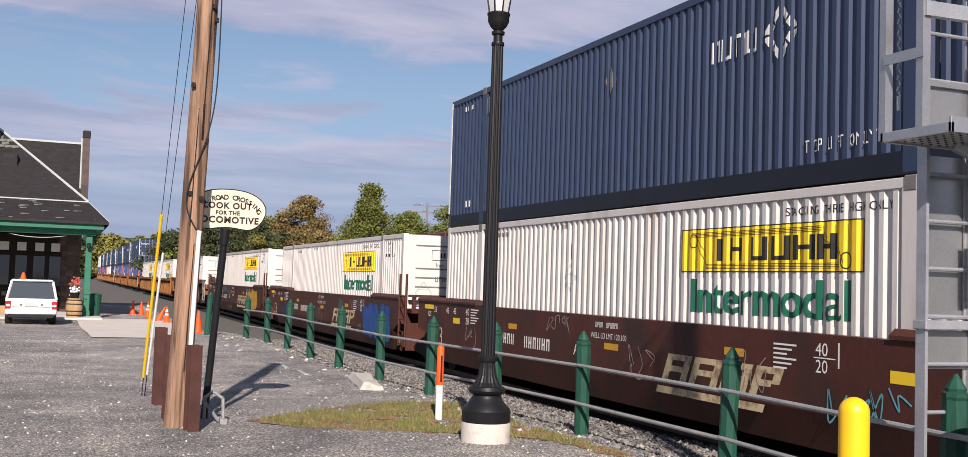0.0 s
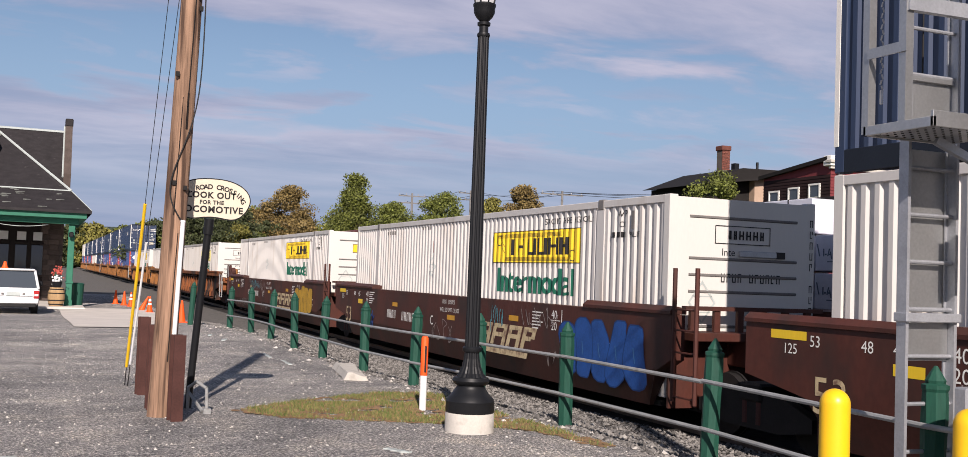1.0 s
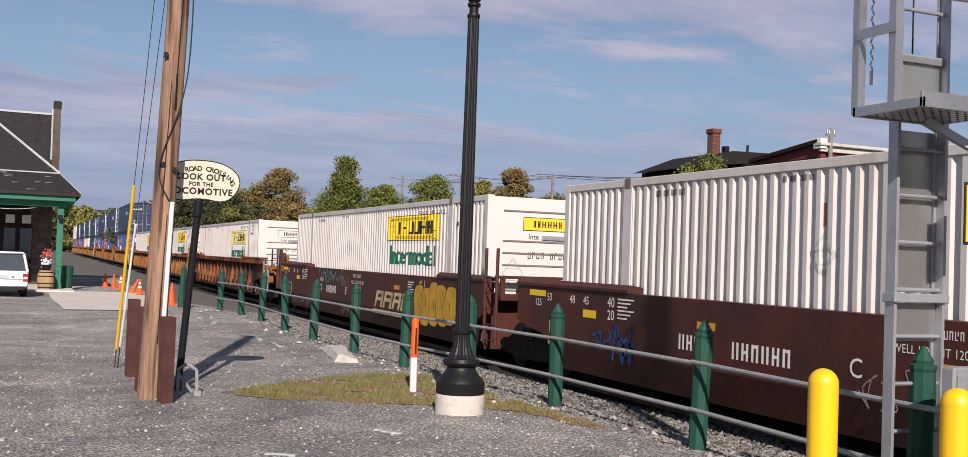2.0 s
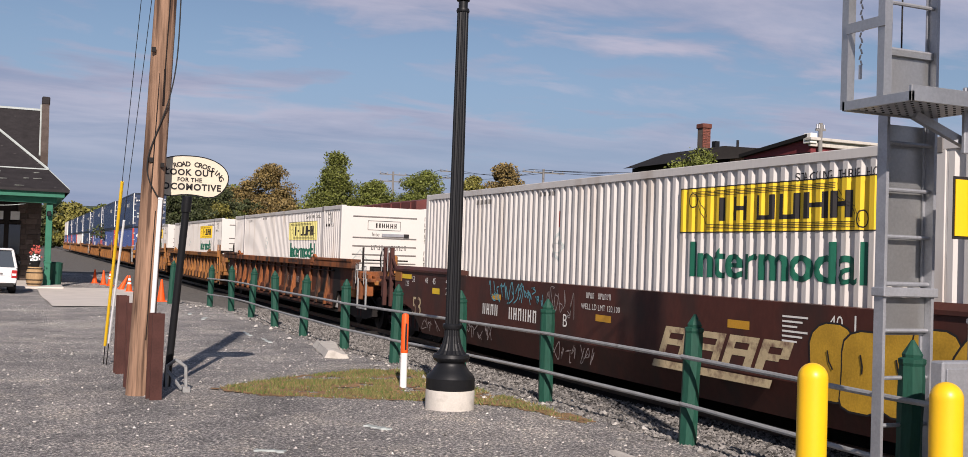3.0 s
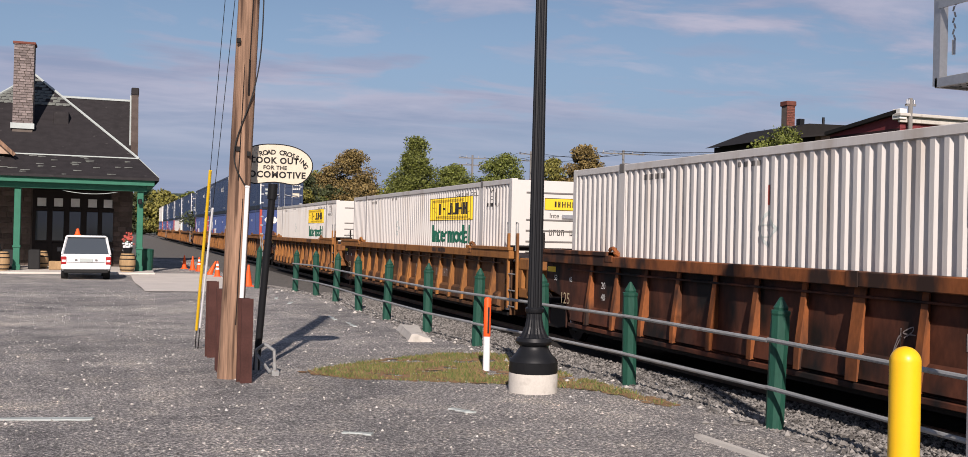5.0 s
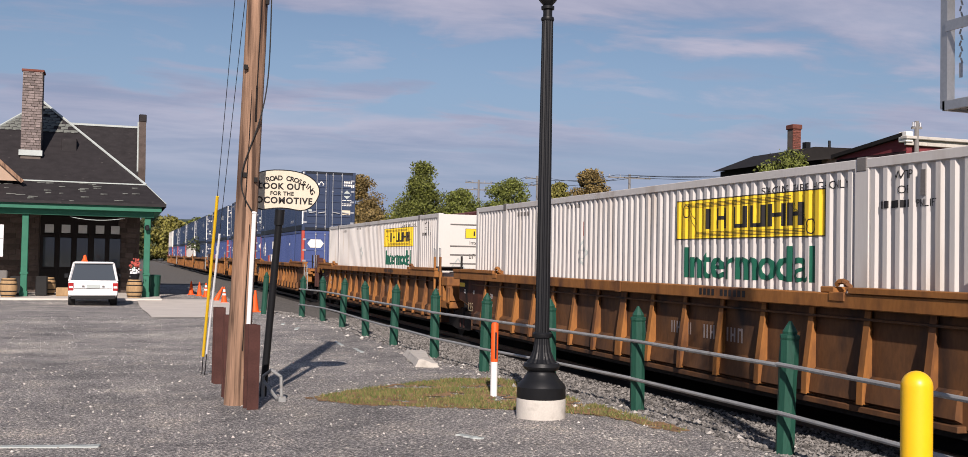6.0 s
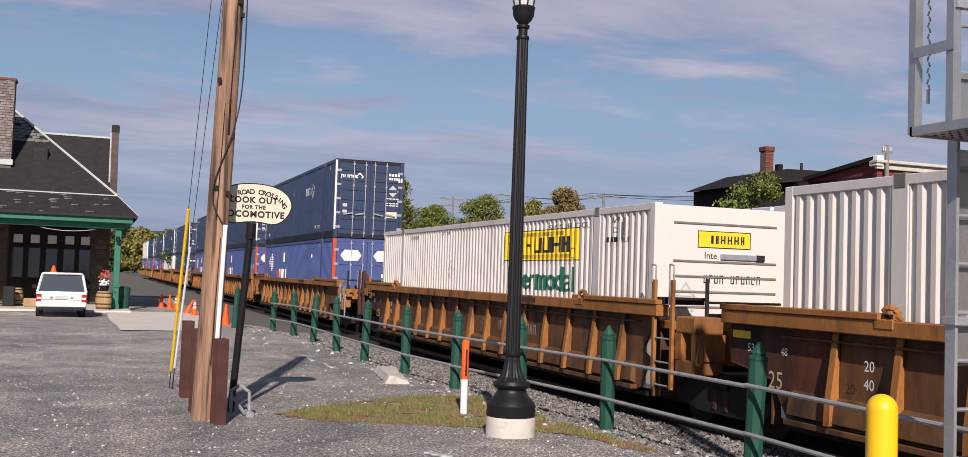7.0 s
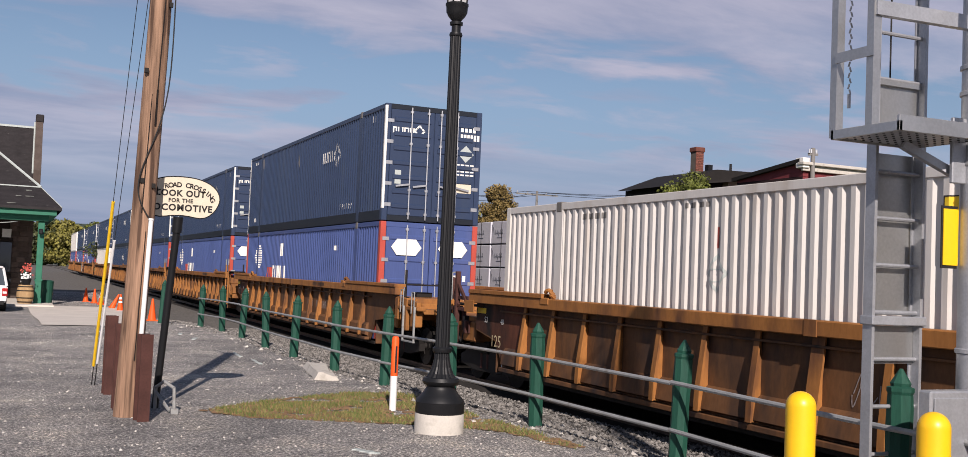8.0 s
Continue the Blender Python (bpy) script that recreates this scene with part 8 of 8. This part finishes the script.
def woods():
    g, d, b = "tall green tree in early autumn leaf", "dark green tree of the wood edge", "tree turning brown and yellow"
    big = dict(clumps=110, leaves=330, size=0.125)
    mid = dict(clumps=85, leaves=280, size=0.125)
    tree(29.6, 106, 12.0, 11.0, GREEN, 1, 0.92, g, **big)
    tree(33.2, 104, 8.9, 7.0, BRIGHT, 2, 0.35, g, **big)
    tree(25.0, 117, 10.9, 8.6, AUTUMN, 3, 0.35, b, **big)
    tree(22.0, 119, 8.6, 8.0, AUTUMN, 4, 0.2, b, **mid)
    tree(18.0, 111, 8.4, 8.0, DARK, 5, 0.25, d, **mid)
    tree(14.4, 108, 8.6, 6.8, DARK, 6, 0.25, d, **mid)
    tree(28.0, 122, 8.2, 8.6, OLIVE, 7, 0.15, b, **mid)
    tree(38.2, 103, 10.3, 7.8, BRIGHT, 8, 0.25, g, **big)
    tree(35.6, 110, 7.8, 6.5, OLIVE, 9, 0.2, b, **mid)
    tree(43.0, 101, 10.0, 6.2, OLIVE, 10, 0.3, b, **mid)
    tree(46.0, 100, 11.4, 7.0, AUTUMN, 11, 0.35, b, **big)
    tree(49.8, 98, 8.6, 7.5, GREEN, 12, 0.25, g, **mid)
    tree(54.5, 95, 8.0, 7.0, OLIVE, 13, 0.2, b, **mid)
    tree(33.4, 47.0, 7.9, 5.6, BRIGHT, 14, 0.15, "rounded leafy green tree before the houses", 85, 260, 0.085)
    for k in range(11):  # low growth that closes the gaps under the crowns
        tree(13.5 + 2.15 * k, 112 + 4 * math.sin(2.1 * k), 6.6 + 0.9 * math.sin(1.7 * k), 5.6, (DARK, AUTUMN, OLIVE, GREEN)[(k * 5) % 4], 90 + k, 0.2, "low bushy tree filling the wood edge", 60, 170, 0.13)
    rng = random.Random(21)
    kinds = (DARK, GREEN, OLIVE, DARK, BRIGHT)
    for k in range(13):  # far wood beyond the bend of the valley
        tree(-14 + k * 5.2 + rng.uniform(-1.5, 1.5), rng.uniform(330, 365), rng.uniform(11.5, 15.5), rng.uniform(13, 18), kinds[rng.randrange(5)], 40 + k, 0.25, "leafy tree of the far wood edge", 60, 90, 0.55)
    for k in range(7):
        tree(11.5 + k * 1.9, rng.uniform(124, 140), rng.uniform(6.8, 8.6), rng.uniform(6.5, 8.5), kinds[rng.randrange(5)], 60 + k, 0.25, "leafy tree of the wood edge behind the track", 60, 170, 0.18)
    for k in range(9):
        tree(22 + k * 4.0, rng.uniform(125, 135), rng.uniform(7.4, 9.2), 9.5, kinds[rng.randrange(5)], 70 + k, 0.15, "leafy tree of the far wood edge", 60, 170, 0.18)


def hill():
    m = mat("distant wooded hill", (0.055, 0.075, 0.055), 0.95, 0, 0.35, 0.05, 0.4, 0.0)
    rng = np.random.RandomState(2)
    vs, fs = [], []
    n, rows = 80, 6
    for j in range(rows):
        for k in range(n):
            x = -500 + k * 20
            ridge = 22 + 7 * noise.noise((x * 0.006, 0.3, 0)) + 1.2 * noise.noise((x * 0.06, 2, 0))
            f = j / (rows - 1)
            vs.append((x, 430 + 260 * f, -1 + (ridge + 1) * math.sin(f * math.pi / 2)))
    for j in range(rows - 1):
        for k in range(n - 1):
            fs.append((j * n + k, j * n + k + 1, (j + 1) * n + k + 1, (j + 1) * n + k))
    me = bpy.data.meshes.new("backdrop_hill")
    me.from_pydata(vs, [], fs)
    me.materials.append(m)
    tagged(new("backdrop_hill", me), "low wooded hill in haze behind the town", "hill", kind="structure")


def power_pole(x, y, h, arm, arms=2):
    top = thing("power_pole", "slim grey power pole with crossarms and insulators", "power pole", "power poles behind the train", at=(x, y, -0.3))
    bm = bmesh.new()
    rod(bm, (0, 0, 0), (0, 0, h), 0.16, 0.11, 10)
    part("shaft", bm, M_POLEG, top)
    for k in range(arms):
        z = h - 0.35 - 0.8 * k
        bm = bmesh.new()
        beam(bm, (-arm, 0.1, z), (arm, -0.1, z), 0.1, 0.12)
        a = part("crossarm", bm, M_POLEG, top)
        for u in (-0.95, -0.45, 0.45, 0.95):
            bm = bmesh.new()
            rod(bm, (arm * u, 0, z + 0.06), (arm * u, 0, z + 0.28), 0.05, n=6)
            part("insulator", bm, M_GALV, a)
    return h


def wire(a, b, sag):
    cu = bpy.data.curves.new("power_line", "CURVE")
    cu.dimensions, cu.bevel_depth = "3D", 0.022
    cu.materials.append(M_CABLE)
    sp = cu.splines.new("POLY")
    sp.points.add(12)
    for k, q in enumerate(sp.points):
        f = k / 12
        p = Vector(a).lerp(Vector(b), f)
        q.co = (p.x, p.y, p.z - sag * 4 * f * (1 - f), 1)
    tagged(new("power_line", cu), "thin black power line between poles", "power line", "power lines")


def lines():
    power_pole(38.4, 113.6, 11.2, 1.6)
    power_pole(46.6, 116.0, 12.2, 1.5)
    power_pole(45.3, 89.2, 10.4, 2.2, 1)
    power_pole(38.7, 43.7, 9.6, 0.25, 1)
    for dz, s in ((-0.1, -1.4), (-0.1, 1.4), (-0.9, -0.6)):
        wire((38.4 + s, 113.6, 10.8 + dz), (46.6 + s, 116, 11.8 + dz), 0.5)
        wire((46.6 + s, 116.0, 11.8 + dz), (45.3 + s, 89.2, 10.0 + dz * 0.2), 0.5)
        wire((45.3 + s, 89.2, 10.0 + dz * 0.2), (60 + s, 40, 10.4 + dz), 1.2)


lumber_car()
boxcar()
red_house()
tan_house()
woods()
hill()
lines()


def motions():
    """The train runs past towards the viewer at one speed; its wheels roll."""
    for ob, (x, y, z, *turn) in MOVERS:
        a = turn[0] if turn else 0
        walk(ob, [(t, pose(x, y - SPEED * t, z, 0, 0, a)) for t in (0, 2, 4, 6, 8)])
    step = SPEED / 0.42 / FPS
    for w in WHEELS:
        x, y, z = w.location
        walk(w, [(k / FPS, Matrix.Translation((x, y, z)) @ Matrix.Rotation(k * step, 4, "X")) for k in range(8 * FPS + 1)])


motions()
